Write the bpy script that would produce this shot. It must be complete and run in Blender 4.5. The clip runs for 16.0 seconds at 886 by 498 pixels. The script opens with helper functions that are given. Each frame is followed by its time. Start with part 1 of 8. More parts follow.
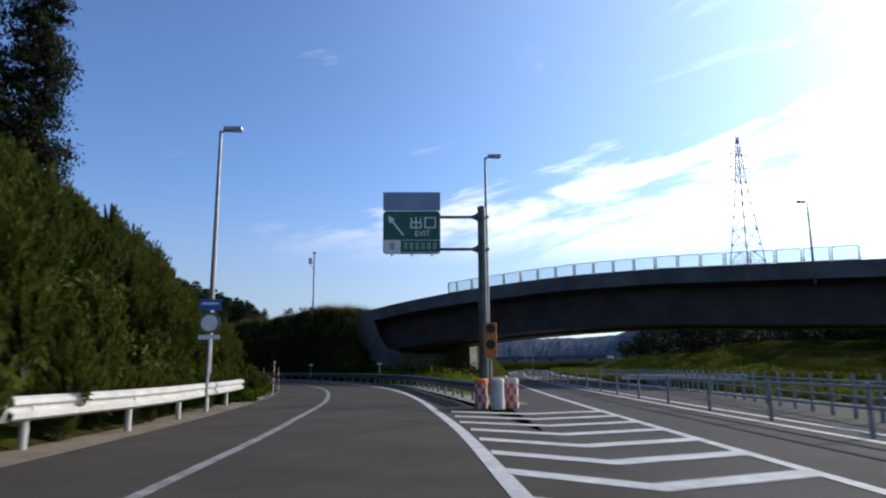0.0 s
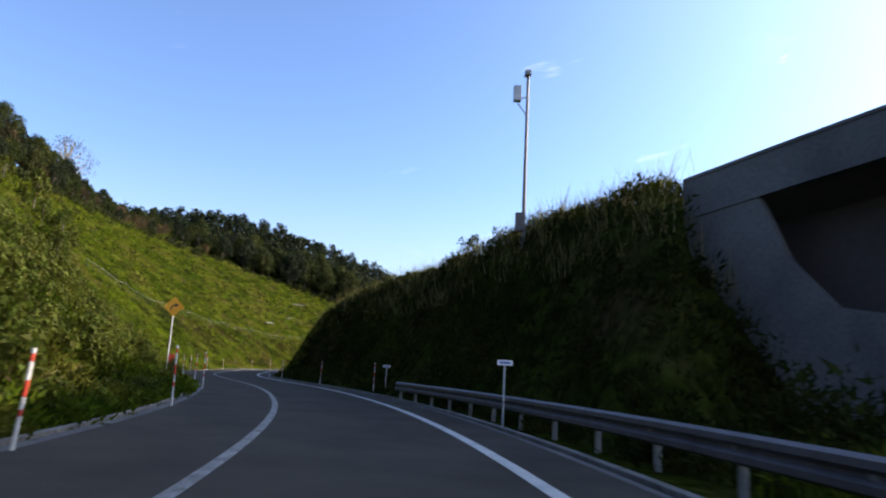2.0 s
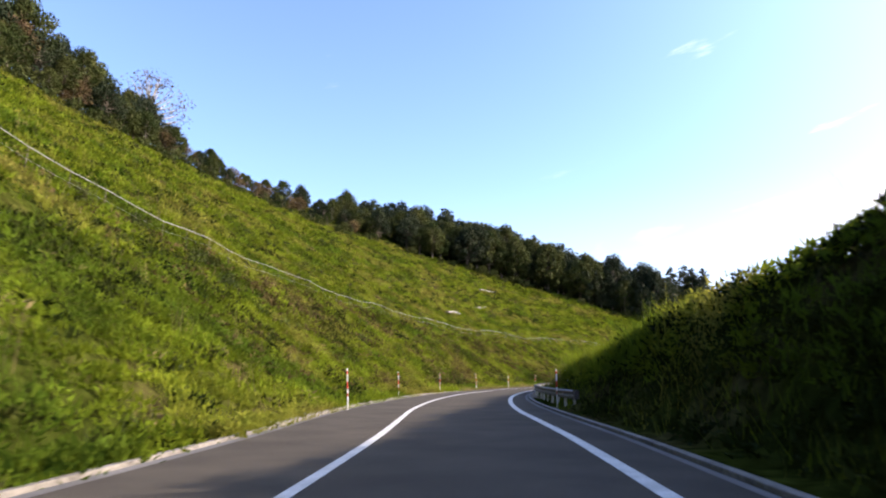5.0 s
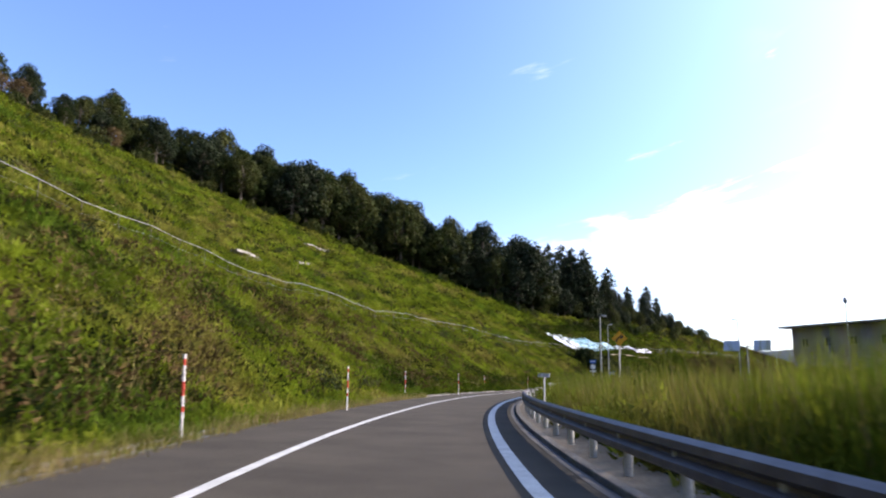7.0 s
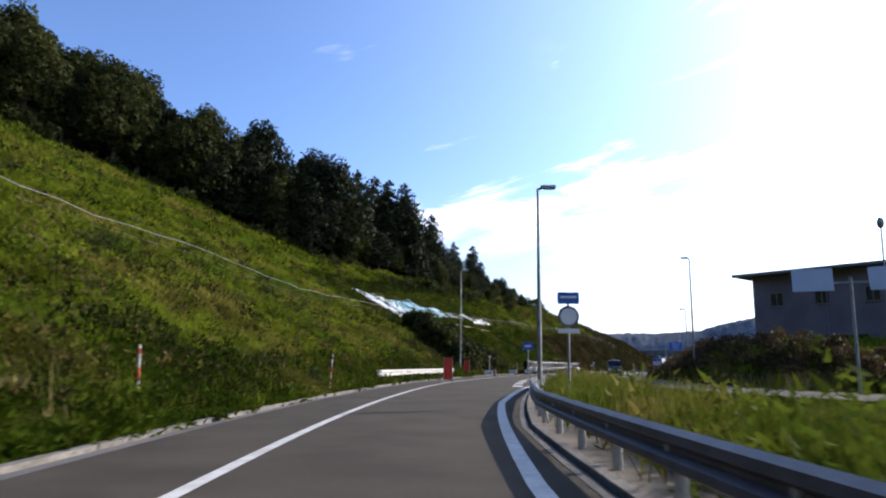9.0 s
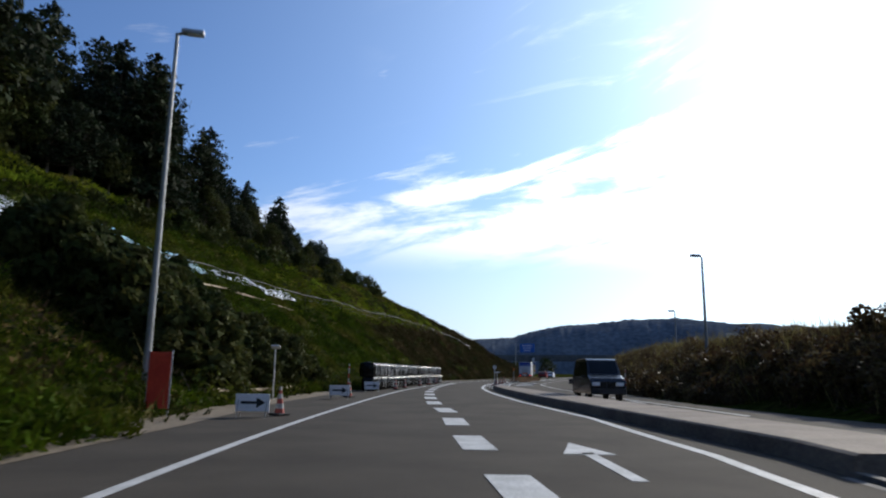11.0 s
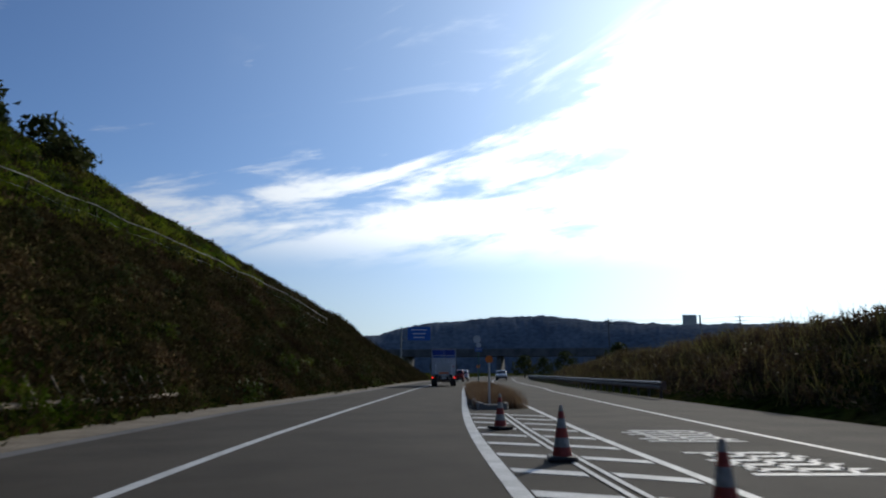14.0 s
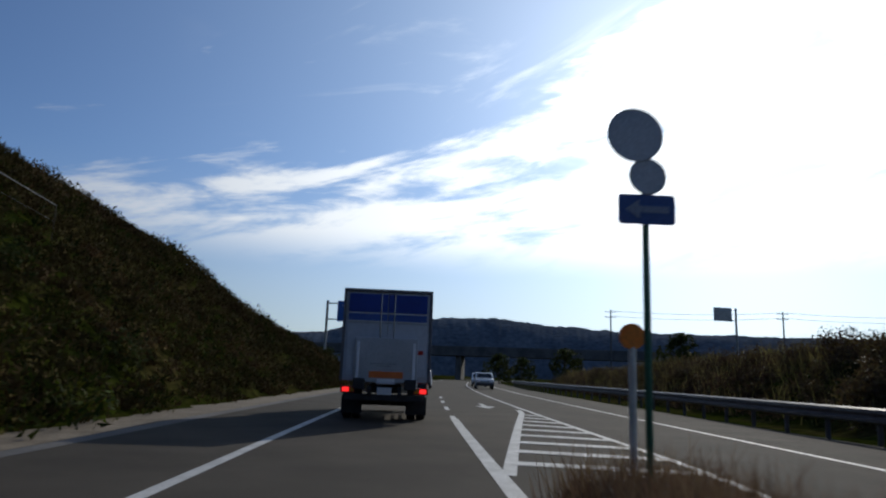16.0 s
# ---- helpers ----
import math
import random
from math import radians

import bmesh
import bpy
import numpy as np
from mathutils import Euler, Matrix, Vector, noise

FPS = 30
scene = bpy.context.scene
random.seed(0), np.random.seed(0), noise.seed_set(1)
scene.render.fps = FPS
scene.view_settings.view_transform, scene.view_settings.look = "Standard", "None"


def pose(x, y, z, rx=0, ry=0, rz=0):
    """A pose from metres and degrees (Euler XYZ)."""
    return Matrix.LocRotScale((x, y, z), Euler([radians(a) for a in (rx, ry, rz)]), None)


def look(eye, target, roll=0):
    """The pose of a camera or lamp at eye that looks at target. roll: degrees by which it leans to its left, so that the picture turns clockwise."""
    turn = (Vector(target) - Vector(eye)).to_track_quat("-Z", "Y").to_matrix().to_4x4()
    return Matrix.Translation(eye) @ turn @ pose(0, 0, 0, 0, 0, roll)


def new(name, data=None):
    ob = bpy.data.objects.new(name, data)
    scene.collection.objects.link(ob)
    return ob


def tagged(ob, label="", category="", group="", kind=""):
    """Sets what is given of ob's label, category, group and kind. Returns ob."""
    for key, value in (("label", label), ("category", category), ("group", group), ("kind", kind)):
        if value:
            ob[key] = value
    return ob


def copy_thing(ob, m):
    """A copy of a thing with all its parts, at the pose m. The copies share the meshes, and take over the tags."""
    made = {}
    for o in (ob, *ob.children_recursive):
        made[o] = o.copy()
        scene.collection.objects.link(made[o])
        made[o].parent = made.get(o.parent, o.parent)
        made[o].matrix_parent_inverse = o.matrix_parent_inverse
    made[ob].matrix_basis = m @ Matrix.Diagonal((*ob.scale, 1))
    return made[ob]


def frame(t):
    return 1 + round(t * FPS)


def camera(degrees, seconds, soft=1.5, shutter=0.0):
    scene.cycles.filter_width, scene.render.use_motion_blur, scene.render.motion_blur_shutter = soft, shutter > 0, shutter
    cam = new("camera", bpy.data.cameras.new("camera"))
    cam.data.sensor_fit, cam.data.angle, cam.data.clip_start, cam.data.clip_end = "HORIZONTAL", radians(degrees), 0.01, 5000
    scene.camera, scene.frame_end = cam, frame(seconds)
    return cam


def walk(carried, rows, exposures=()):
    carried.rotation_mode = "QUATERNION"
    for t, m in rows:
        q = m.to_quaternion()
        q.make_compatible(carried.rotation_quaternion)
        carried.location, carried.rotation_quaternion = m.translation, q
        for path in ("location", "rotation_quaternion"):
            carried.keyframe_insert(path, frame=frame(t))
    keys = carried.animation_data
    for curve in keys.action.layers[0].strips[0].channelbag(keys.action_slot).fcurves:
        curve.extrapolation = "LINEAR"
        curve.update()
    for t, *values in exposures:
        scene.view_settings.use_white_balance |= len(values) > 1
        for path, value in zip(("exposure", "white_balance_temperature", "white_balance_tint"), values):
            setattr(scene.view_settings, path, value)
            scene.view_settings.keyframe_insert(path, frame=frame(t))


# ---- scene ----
# ---------------- camera ----------------
PATH = [
    (0.0, (0.000, 0.000, 1.129), (-0.000, 19.692, 4.626), -0.38),
    (0.5, (-0.941, 13.164, 1.129), (-1.637, 32.837, 4.665), 0.53),
    (1.0, (-2.553, 26.036, 1.129), (-4.600, 45.597, 4.755), 1.50),
    (1.5, (-5.212, 38.511, 1.129), (-9.307, 57.748, 4.759), 2.71),
    (2.0, (-9.250, 50.441, 1.129), (-15.718, 69.010, 4.781), 3.18),
    (2.5, (-14.671, 61.708, 1.129), (-23.163, 79.442, 4.791), 3.16),
    (3.0, (-21.270, 72.250, 1.129), (-31.641, 88.955, 4.788), 2.66),
    (3.5, (-28.970, 81.970, 1.129), (-40.415, 97.956, 4.790), 1.79),
    (4.0, (-37.446, 91.105, 1.129), (-49.002, 107.010, 4.801), 0.94),
    (4.5, (-45.310, 100.747, 1.129), (-56.586, 116.851, 4.838), 0.29),
    (5.0, (-52.121, 111.235, 1.129), (-62.828, 127.723, 4.910), -0.05),
    (5.5, (-58.495, 122.090, 1.129), (-68.514, 138.963, 4.997), 0.12),
    (6.0, (-65.028, 132.775, 1.129), (-73.748, 150.331, 5.094), 0.49),
    (6.5, (-70.723, 143.931, 1.129), (-78.215, 162.048, 5.082), 0.80),
    (7.0, (-75.602, 155.506, 1.129), (-81.947, 174.090, 4.924), 1.18),
    (7.5, (-79.679, 167.459, 1.129), (-84.813, 186.437, 4.798), 1.36),
    (8.0, (-82.887, 179.754, 1.129), (-86.579, 199.086, 4.680), 1.35),
    (8.5, (-85.088, 192.318, 1.129), (-87.098, 211.917, 4.565), 0.93),
    (9.0, (-86.245, 204.986, 1.129), (-86.605, 224.692, 4.524), 0.74),
    (9.5, (-86.419, 217.564, 1.129), (-85.194, 237.227, 4.573), 0.59),
    (10.0, (-85.830, 229.902, 1.129), (-83.473, 249.445, 4.665), 0.56),
    (10.5, (-84.595, 241.900, 1.129), (-80.976, 261.238, 4.731), 0.66),
    (11.0, (-82.604, 253.473, 1.129), (-77.662, 272.510, 4.757), 0.81),
    (11.5, (-79.987, 264.596, 1.129), (-74.121, 283.381, 4.694), 1.00),
    (12.0, (-76.995, 275.338, 1.129), (-70.511, 293.923, 4.669), 0.67),
    (12.5, (-73.808, 285.808, 1.129), (-66.922, 304.236, 4.736), 0.21),
    (13.0, (-70.418, 296.071, 1.129), (-63.023, 314.299, 4.741), -0.17),
    (13.5, (-66.801, 306.153, 1.129), (-58.947, 324.176, 4.805), 0.06),
    (14.0, (-62.883, 316.002, 1.129), (-54.185, 333.639, 4.774), 0.10),
    (14.5, (-58.586, 325.500, 1.129), (-49.136, 342.739, 4.809), -0.03),
    (15.0, (-54.008, 334.607, 1.129), (-43.997, 351.545, 4.717), 0.16),
    (15.5, (-49.397, 343.401, 1.129), (-39.414, 360.352, 4.735), 0.90),
    (16.0, (-44.933, 351.977, 1.129), (-35.013, 368.942, 4.838), 2.17),
]
cam = camera(67.2, 16.0, 2.1, 0.12)
walk(cam, [(t, look(eye, target, roll)) for t, eye, target, roll in PATH],
     exposures=[(0.0, 0.2, 6500, 12), (1.0, 0.45, 6500, 13), (1.5, 0.78, 6700, 13), (2.0, 1.2, 7250, 14), (2.5, 1.62, 7750, 17), (3.0, 1.8, 7900, 18), (5.5, 1.64, 7300, 20), (6.5, 1.32, 7050, 19), (7.5, 1.34, 6950, 18), (9.0, 0.78, 6750, 15), (11.5, -0.23, 6450, 9), (13.0, -0.48, 6450, 8), (16.0, -0.9, 6450, 9)])

# ---------------- sky and sun ----------------
SUN_AZ, SUN_EL = radians(56), radians(24)  # to the right of +y, above the horizon
world = bpy.data.worlds.new("sky")
world.use_nodes = True
scene.world = world


def build_sky():
    nt = world.node_tree
    nt.nodes.clear()
    N, L = nt.nodes.new, nt.links.new
    out, bg = N("ShaderNodeOutputWorld"), N("ShaderNodeBackground")
    sky = N("ShaderNodeTexSky")
    sky.sky_type, sky.sun_disc = "NISHITA", False
    sky.sun_elevation, sky.sun_rotation = SUN_EL, SUN_AZ
    sky.air_density, sky.dust_density, sky.ozone_density, sky.altitude = 1.0, 0.2, 2.4, 50
    co = N("ShaderNodeTexCoord")
    sep = N("ShaderNodeSeparateXYZ")
    L(co.outputs["Generated"], sep.inputs[0])

    def m(op, a, b=None, c=None):
        n = N("ShaderNodeMath")
        n.operation = op
        for i, v in enumerate((a, b, c)):
            if v is None:
                continue
            if isinstance(v, (int, float)):
                n.inputs[i].default_value = v
            else:
                L(v, n.inputs[i])
        return n.outputs[0]

    # bearing to the right of +y and height, in degrees
    az = m("MULTIPLY", m("ARCTAN2", sep.outputs[0], sep.outputs[1]), 57.2958)
    el = m("MULTIPLY", m("ARCSINE", sep.outputs[2]), 57.2958)

    def smooth(v, a, b):
        n = N("ShaderNodeMapRange")
        n.interpolation_type = "SMOOTHSTEP"
        n.inputs[1].default_value, n.inputs[2].default_value = a, b
        L(v, n.inputs[0])
        return n.outputs[0]

    def streaks(kx, ky, tilt, detail, rough_, warp, shift):
        com = N("ShaderNodeCombineXYZ")
        L(m("MULTIPLY", az, kx), com.inputs[0])
        L(m("MULTIPLY", m("SUBTRACT", el, m("MULTIPLY", az, tilt)), ky), com.inputs[1])
        com.inputs[2].default_value = shift
        nz = N("ShaderNodeTexNoise")
        nz.inputs["Scale"].default_value, nz.inputs["Detail"].default_value = 1.0, detail
        nz.inputs["Roughness"].default_value, nz.inputs["Distortion"].default_value = rough_, warp
        L(com.outputs[0], nz.inputs["Vector"])
        return nz.outputs["Fac"]

    # a streaky bank of cloud whose top climbs towards the sun
    top = m("ADD", 9.5, 0.0)
    for a, b, rise in ((-24, 4, 5.0), (4, 28, 4.6), (28, 36, 3.5), (36, 62, 14.0)):
        n = N("ShaderNodeMapRange")
        n.inputs[1].default_value, n.inputs[2].default_value, n.inputs[4].default_value = a, b, rise
        L(az, n.inputs[0])
        top = m("ADD", top, n.outputs[0])
    over = m("SUBTRACT", el, top)
    inside = m("SUBTRACT", 1.0, smooth(over, -3.0, 3.5))
    fine = m("ADD", m("MULTIPLY", streaks(0.075, 0.34, 0.20, 10, 0.58, 0.55, 3.1), 0.72), m("MULTIPLY", streaks(0.19, 0.75, 0.14, 6, 0.6, 0.3, 7.7), 0.28))
    body = smooth(m("ADD", fine, m("MULTIPLY", m("SUBTRACT", inside, 0.5), 0.25)), 0.50, 0.68)
    sd = (math.sin(SUN_AZ) * math.cos(SUN_EL), math.cos(SUN_AZ) * math.cos(SUN_EL), math.sin(SUN_EL))
    dot = N("ShaderNodeVectorMath")
    dot.operation = "DOT_PRODUCT"
    L(co.outputs["Generated"], dot.inputs[0])
    dot.inputs[1].default_value = sd
    near = m("MAXIMUM", dot.outputs["Value"], 0.0)
    # thin high wisps towards the sun
    wisp = m("MULTIPLY", smooth(streaks(0.05, 0.16, 0.3, 8, 0.6, 0.8, 11.0), 0.52, 0.74), m("MULTIPLY", smooth(near, 0.70, 0.90), 0.35))
    cover = m("MULTIPLY", body, m("ADD", 0.25, m("MULTIPLY", smooth(near, 0.35, 0.85), 0.62)))
    low = smooth(el, 8.0, 12.5)
    dens = m("MULTIPLY", m("MAXIMUM", cover, wisp), low)
    bright = m("ADD", 6.0, m("MULTIPLY", m("POWER", near, 3.0), 9.0))
    cc = N("ShaderNodeCombineXYZ")
    for i in range(3):
        L(bright, cc.inputs[i])
    tint = N("ShaderNodeMix")
    tint.data_type, tint.blend_type = "RGBA", "MULTIPLY"
    tint.inputs["Factor"].default_value = 1
    tint.inputs["B"].default_value = (0.64, 0.765, 1.0, 1)
    L(sky.outputs[0], tint.inputs["A"])
    # pale haze low over the land
    haze = N("ShaderNodeMix")
    haze.data_type = "RGBA"
    pale = N("ShaderNodeCombineXYZ")
    hb = m("ADD", 2.3, m("MULTIPLY", m("POWER", near, 3.0), 7.5))
    for i, k in enumerate((0.93, 1.0, 1.05)):
        L(m("MULTIPLY", hb, k), pale.inputs[i])
    L(m("MULTIPLY", m("SUBTRACT", 1.0, smooth(el, 0.0, 17.0)), 0.60), haze.inputs["Factor"])
    L(tint.outputs["Result"], haze.inputs["A"]), L(pale.outputs[0], haze.inputs["B"])
    mix = N("ShaderNodeMix")
    mix.data_type = "RGBA"
    L(dens, mix.inputs["Factor"]), L(haze.outputs["Result"], mix.inputs["A"]), L(cc.outputs[0], mix.inputs["B"])
    # bright air round the sun
    add = N("ShaderNodeMix")
    add.data_type, add.blend_type = "RGBA", "ADD"
    add.inputs["Factor"].default_value = 1
    glow = N("ShaderNodeCombineXYZ")
    wide, core = m("MULTIPLY", m("POWER", near, 4.5), 4.3), m("MULTIPLY", m("POWER", near, 20.0), 6.0)
    for i, k in enumerate((0.76, 0.98, 1.12)):
        L(m("ADD", m("MULTIPLY", wide, k), core), glow.inputs[i])
    L(mix.outputs["Result"], add.inputs["A"]), L(glow.outputs[0], add.inputs["B"])
    L(add.outputs["Result"], bg.inputs[0])
    bg.inputs[1].default_value = 0.15
    L(bg.outputs[0], out.inputs[0])


build_sky()
sun = new("sun", bpy.data.lights.new("sun", "SUN"))
sun.data.energy, sun.data.angle, sun.data.color = 4.2, radians(0.6), (1.0, 0.93, 0.82)
sun.matrix_world = look((math.sin(SUN_AZ) * 90, math.cos(SUN_AZ) * 90, math.tan(SUN_EL) * 90), (0, 0, 0))

# ---------------- materials ----------------
MATS = {}


def mat(name, c1, c2=None, scale=3.0, rough=0.8, metal=0.0, bump=0.0, fine=40.0, fine_amount=0.15, c3=None, spec=0.4, random_tint=0.0, translucent=0.0):
    """A surface with stains at a large scale and grain at a small one."""
    if name in MATS:
        return MATS[name]
    ma = MATS[name] = bpy.data.materials.new(name)
    ma.use_nodes = True
    nt = ma.node_tree
    N, L = nt.nodes.new, nt.links.new
    b = nt.nodes["Principled BSDF"]
    b.inputs["Roughness"].default_value, b.inputs["Metallic"].default_value = rough, metal
    b.inputs["Specular IOR Level"].default_value = spec
    co = N("ShaderNodeTexCoord")
    geo = N("ShaderNodeNewGeometry")
    src = geo.outputs["Position"]
    n1, n2 = N("ShaderNodeTexNoise"), N("ShaderNodeTexNoise")
    n1.inputs["Scale"].default_value, n1.inputs["Detail"].default_value = scale, 5
    n2.inputs["Scale"].default_value, n2.inputs["Detail"].default_value = fine, 3
    L(src, n1.inputs["Vector"]), L(src, n2.inputs["Vector"])
    r = N("ShaderNodeValToRGB")
    r.color_ramp.elements[0].position, r.color_ramp.elements[1].position = 0.35, 0.65
    r.color_ramp.elements[0].color = (*c1, 1)
    r.color_ramp.elements[1].color = (*(c2 or c1), 1)
    if c3:
        e = r.color_ramp.elements.new(0.5)
        e.color = (*c3, 1)
    L(n1.outputs["Fac"], r.inputs[0])
    mx = N("ShaderNodeMix")
    mx.data_type, mx.blend_type = "RGBA", "MULTIPLY"
    mx.inputs["Factor"].default_value = 1
    mr = N("ShaderNodeMapRange")
    mr.inputs[1].default_value, mr.inputs[2].default_value = 0.25, 0.75
    mr.inputs[3].default_value, mr.inputs[4].default_value = 1 - fine_amount * 1.6, 1 + fine_amount
    L(n2.outputs["Fac"], mr.inputs[0])
    L(r.outputs[0], mx.inputs["A"]), L(mr.outputs[0], mx.inputs["B"])
    col = mx.outputs["Result"]
    if random_tint:
        hs = N("ShaderNodeHueSaturation")
        ra = N("ShaderNodeMapRange")
        ra.inputs[3].default_value, ra.inputs[4].default_value = 1 - random_tint, 1 + random_tint
        L(geo.outputs["Random Per Island"], ra.inputs[0])
        L(ra.outputs[0], hs.inputs["Value"]), L(col, hs.inputs["Color"])
        hh = N("ShaderNodeMapRange")
        hh.inputs[3].default_value, hh.inputs[4].default_value = 0.5 - random_tint * 0.08, 0.5 + random_tint * 0.05
        L(geo.outputs["Random Per Island"], hh.inputs[0]), L(hh.outputs[0], hs.inputs["Hue"])
        col = hs.outputs[0]
    L(col, b.inputs["Base Color"])
    if bump:
        bp = N("ShaderNodeBump")
        bp.inputs["Strength"].default_value, bp.inputs["Distance"].default_value = bump, 0.02
        L(n2.outputs["Fac"], bp.inputs["Height"]), L(bp.outputs[0], b.inputs["Normal"])
    if translucent:
        tr = N("ShaderNodeBsdfTranslucent")
        ms = N("ShaderNodeMixShader")
        ms.inputs[0].default_value = translucent
        L(col, tr.inputs[0]), L(b.outputs[0], ms.inputs[1]), L(tr.outputs[0], ms.inputs[2])
        L(ms.outputs[0], nt.nodes["Material Output"].inputs[0])
    return ma


def glow_mat(name, c, strength):
    ma = bpy.data.materials.new(name)
    ma.use_nodes = True
    b = ma.node_tree.nodes["Principled BSDF"]
    b.inputs["Base Color"].default_value = (*c, 1)
    b.inputs["Emission Color"].default_value, b.inputs["Emission Strength"].default_value = (*c, 1), strength
    return ma


ASPHALT = mat("asphalt", (0.047, 0.041, 0.033), (0.068, 0.059, 0.047), 0.6, 0.95, bump=0.25, fine=55, fine_amount=0.3, spec=0.12)
ASPHALT_OLD = mat("asphalt_worn", (0.050, 0.048, 0.046), (0.072, 0.068, 0.064), 0.5, 0.95, bump=0.25, fine=50, fine_amount=0.3, spec=0.12)
PAINT = mat("road_paint", (0.40, 0.40, 0.38), (0.56, 0.56, 0.54), 2.5, 0.7, fine=30, fine_amount=0.2)
CONCRETE = mat("concrete", (0.17, 0.16, 0.145), (0.27, 0.255, 0.23), 1.2, 0.9, bump=0.2, fine=25, fine_amount=0.2)
# darker, softly mottled grey than CONCRETE
CONCRETE_DARK = mat("dark_concrete", (0.075, 0.073, 0.072), (0.13, 0.125, 0.12), 0.4, 0.9, bump=0.15, fine=12, fine_amount=0.15)
GALV = mat("galvanised_steel", (0.25, 0.255, 0.27), (0.36, 0.365, 0.38), 2.0, 0.45, 0.7, fine=30, fine_amount=0.1)
RAIL_BROWN = mat("weathered_rail_paint", (0.082, 0.070, 0.072), (0.125, 0.108, 0.110), 3.0, 0.5, 0.1, fine=30, fine_amount=0.15)
RAIL_WHITE = mat("white_rail_paint", (0.42, 0.41, 0.38), (0.55, 0.54, 0.51), 3.0, 0.5, 0.0, fine=30, fine_amount=0.15)
STEEL_GREY = mat("grey_pole_paint", (0.20, 0.21, 0.21), (0.29, 0.30, 0.30), 2.0, 0.5, 0.4, fine=20, fine_amount=0.1)
GIRDER = mat("girder_paint", (0.042, 0.034, 0.034), (0.068, 0.055, 0.052), 0.6, 0.6, 0.0, fine=8, fine_amount=0.12)
SIGN_GREEN = mat("sign_green", (0.005, 0.10, 0.065), (0.008, 0.12, 0.075), 2.0, 0.4, fine=20, fine_amount=0.08)
SIGN_BLUE = mat("sign_blue", (0.02, 0.10, 0.38), (0.03, 0.13, 0.45), 2.0, 0.4, fine=20, fine_amount=0.08)
SIGN_WHITE = mat("sign_white", (0.70, 0.70, 0.70), (0.80, 0.80, 0.80), 2.0, 0.4, fine=20, fine_amount=0.06)
SIGN_YELLOW = mat("sign_yellow", (0.68, 0.29, 0.018), (0.78, 0.36, 0.025), 2.0, 0.45, fine=20, fine_amount=0.08)
SIGN_BACK = mat("sign_back_grey", (0.30, 0.31, 0.32), (0.40, 0.41, 0.42), 2.0, 0.45, 0.5, fine=20, fine_amount=0.08)
RED = mat("red_plastic", (0.46, 0.035, 0.018), (0.56, 0.055, 0.025), 3.0, 0.5, fine=25, fine_amount=0.12)
ORANGE = mat("orange_plastic", (0.80, 0.18, 0.02), (0.88, 0.24, 0.03), 3.0, 0.5, fine=25, fine_amount=0.15)
WHITE_PL = mat("white_plastic", (0.50, 0.49, 0.46), (0.64, 0.62, 0.59), 4.0, 0.5, fine=25, fine_amount=0.15)
POLE_DARK = mat("dark_green_grey_pole_paint", (0.060, 0.075, 0.072), (0.095, 0.115, 0.110), 2.0, 0.45, 0.2, fine=20, fine_amount=0.1)
BLACK = mat("black_rubber", (0.015, 0.015, 0.015), (0.03, 0.03, 0.03), 4.0, 0.7, fine=25, fine_amount=0.2)
DARK_BAG = mat("black_woven_sheet", (0.004, 0.004, 0.004), (0.008, 0.008, 0.008), 4.0, 0.24, fine=9, fine_amount=0.3, bump=1.0, spec=0.13)
SOIL = mat("bare_soil", (0.13, 0.10, 0.065), (0.20, 0.16, 0.11), 1.5, 0.95, bump=0.4, fine=15, fine_amount=0.25)
# ground tone darkened to read as shade beneath grass and leaves
GRASS_SOIL_SHADE = mat("grassy_ground_shade", (0.016, 0.022, 0.004), (0.046, 0.038, 0.014), 0.22, 0.95, bump=0.6, fine=2.6, fine_amount=0.5, c3=(0.029, 0.036, 0.006), spec=0.0)
GRASS = mat("grass_blades", (0.066, 0.106, 0.011), (0.178, 0.164, 0.034), 0.16, 0.75, fine=0.5, fine_amount=0.42, c3=(0.130, 0.170, 0.013), spec=0.02, random_tint=0.13, translucent=0.48)
GRASS_FIELD = mat("field_grass_blades", (0.068, 0.104, 0.012), (0.172, 0.148, 0.038), 0.35, 0.8, fine=1.2, fine_amount=0.4, c3=(0.106, 0.136, 0.015), spec=0.02, random_tint=0.2, translucent=0.3)
# dark weeds, lowered further to carry the embankment's shade in the colour
WEED_DARK_SHADE = mat("dark_shade_weeds", (0.011, 0.021, 0.004), (0.034, 0.040, 0.008), 0.3, 0.75, fine=1.2, fine_amount=0.4, spec=0.03, random_tint=0.25, translucent=0.25)
WEED_BROWN = mat("withered_brown_weeds", (0.074, 0.048, 0.020), (0.132, 0.086, 0.038), 0.25, 0.85, fine=0.8, fine_amount=0.4, c3=(0.074, 0.060, 0.020), spec=0.03, random_tint=0.25, translucent=0.05)
# deep green copy of GRASS whose tone holds the slope's shade
GRASS_DEEP_SHADE = mat("deep_green_shade_grass", (0.026, 0.048, 0.004), (0.085, 0.082, 0.014), 0.2, 0.75, fine=0.8, fine_amount=0.42, c3=(0.05, 0.078, 0.005), spec=0.03, random_tint=0.25, translucent=0.25)
GRASS_DRY = mat("dry_grass_blades", (0.21, 0.165, 0.07), (0.16, 0.15, 0.045), 0.3, 0.8, fine=2.0, fine_amount=0.3, spec=0.1, random_tint=0.3, translucent=0.3)
GRASS_RED = mat("reddish_weeds", (0.085, 0.052, 0.034), (0.062, 0.050, 0.024), 0.3, 0.8, fine=2.0, fine_amount=0.3, spec=0.1, random_tint=0.3, translucent=0.25)
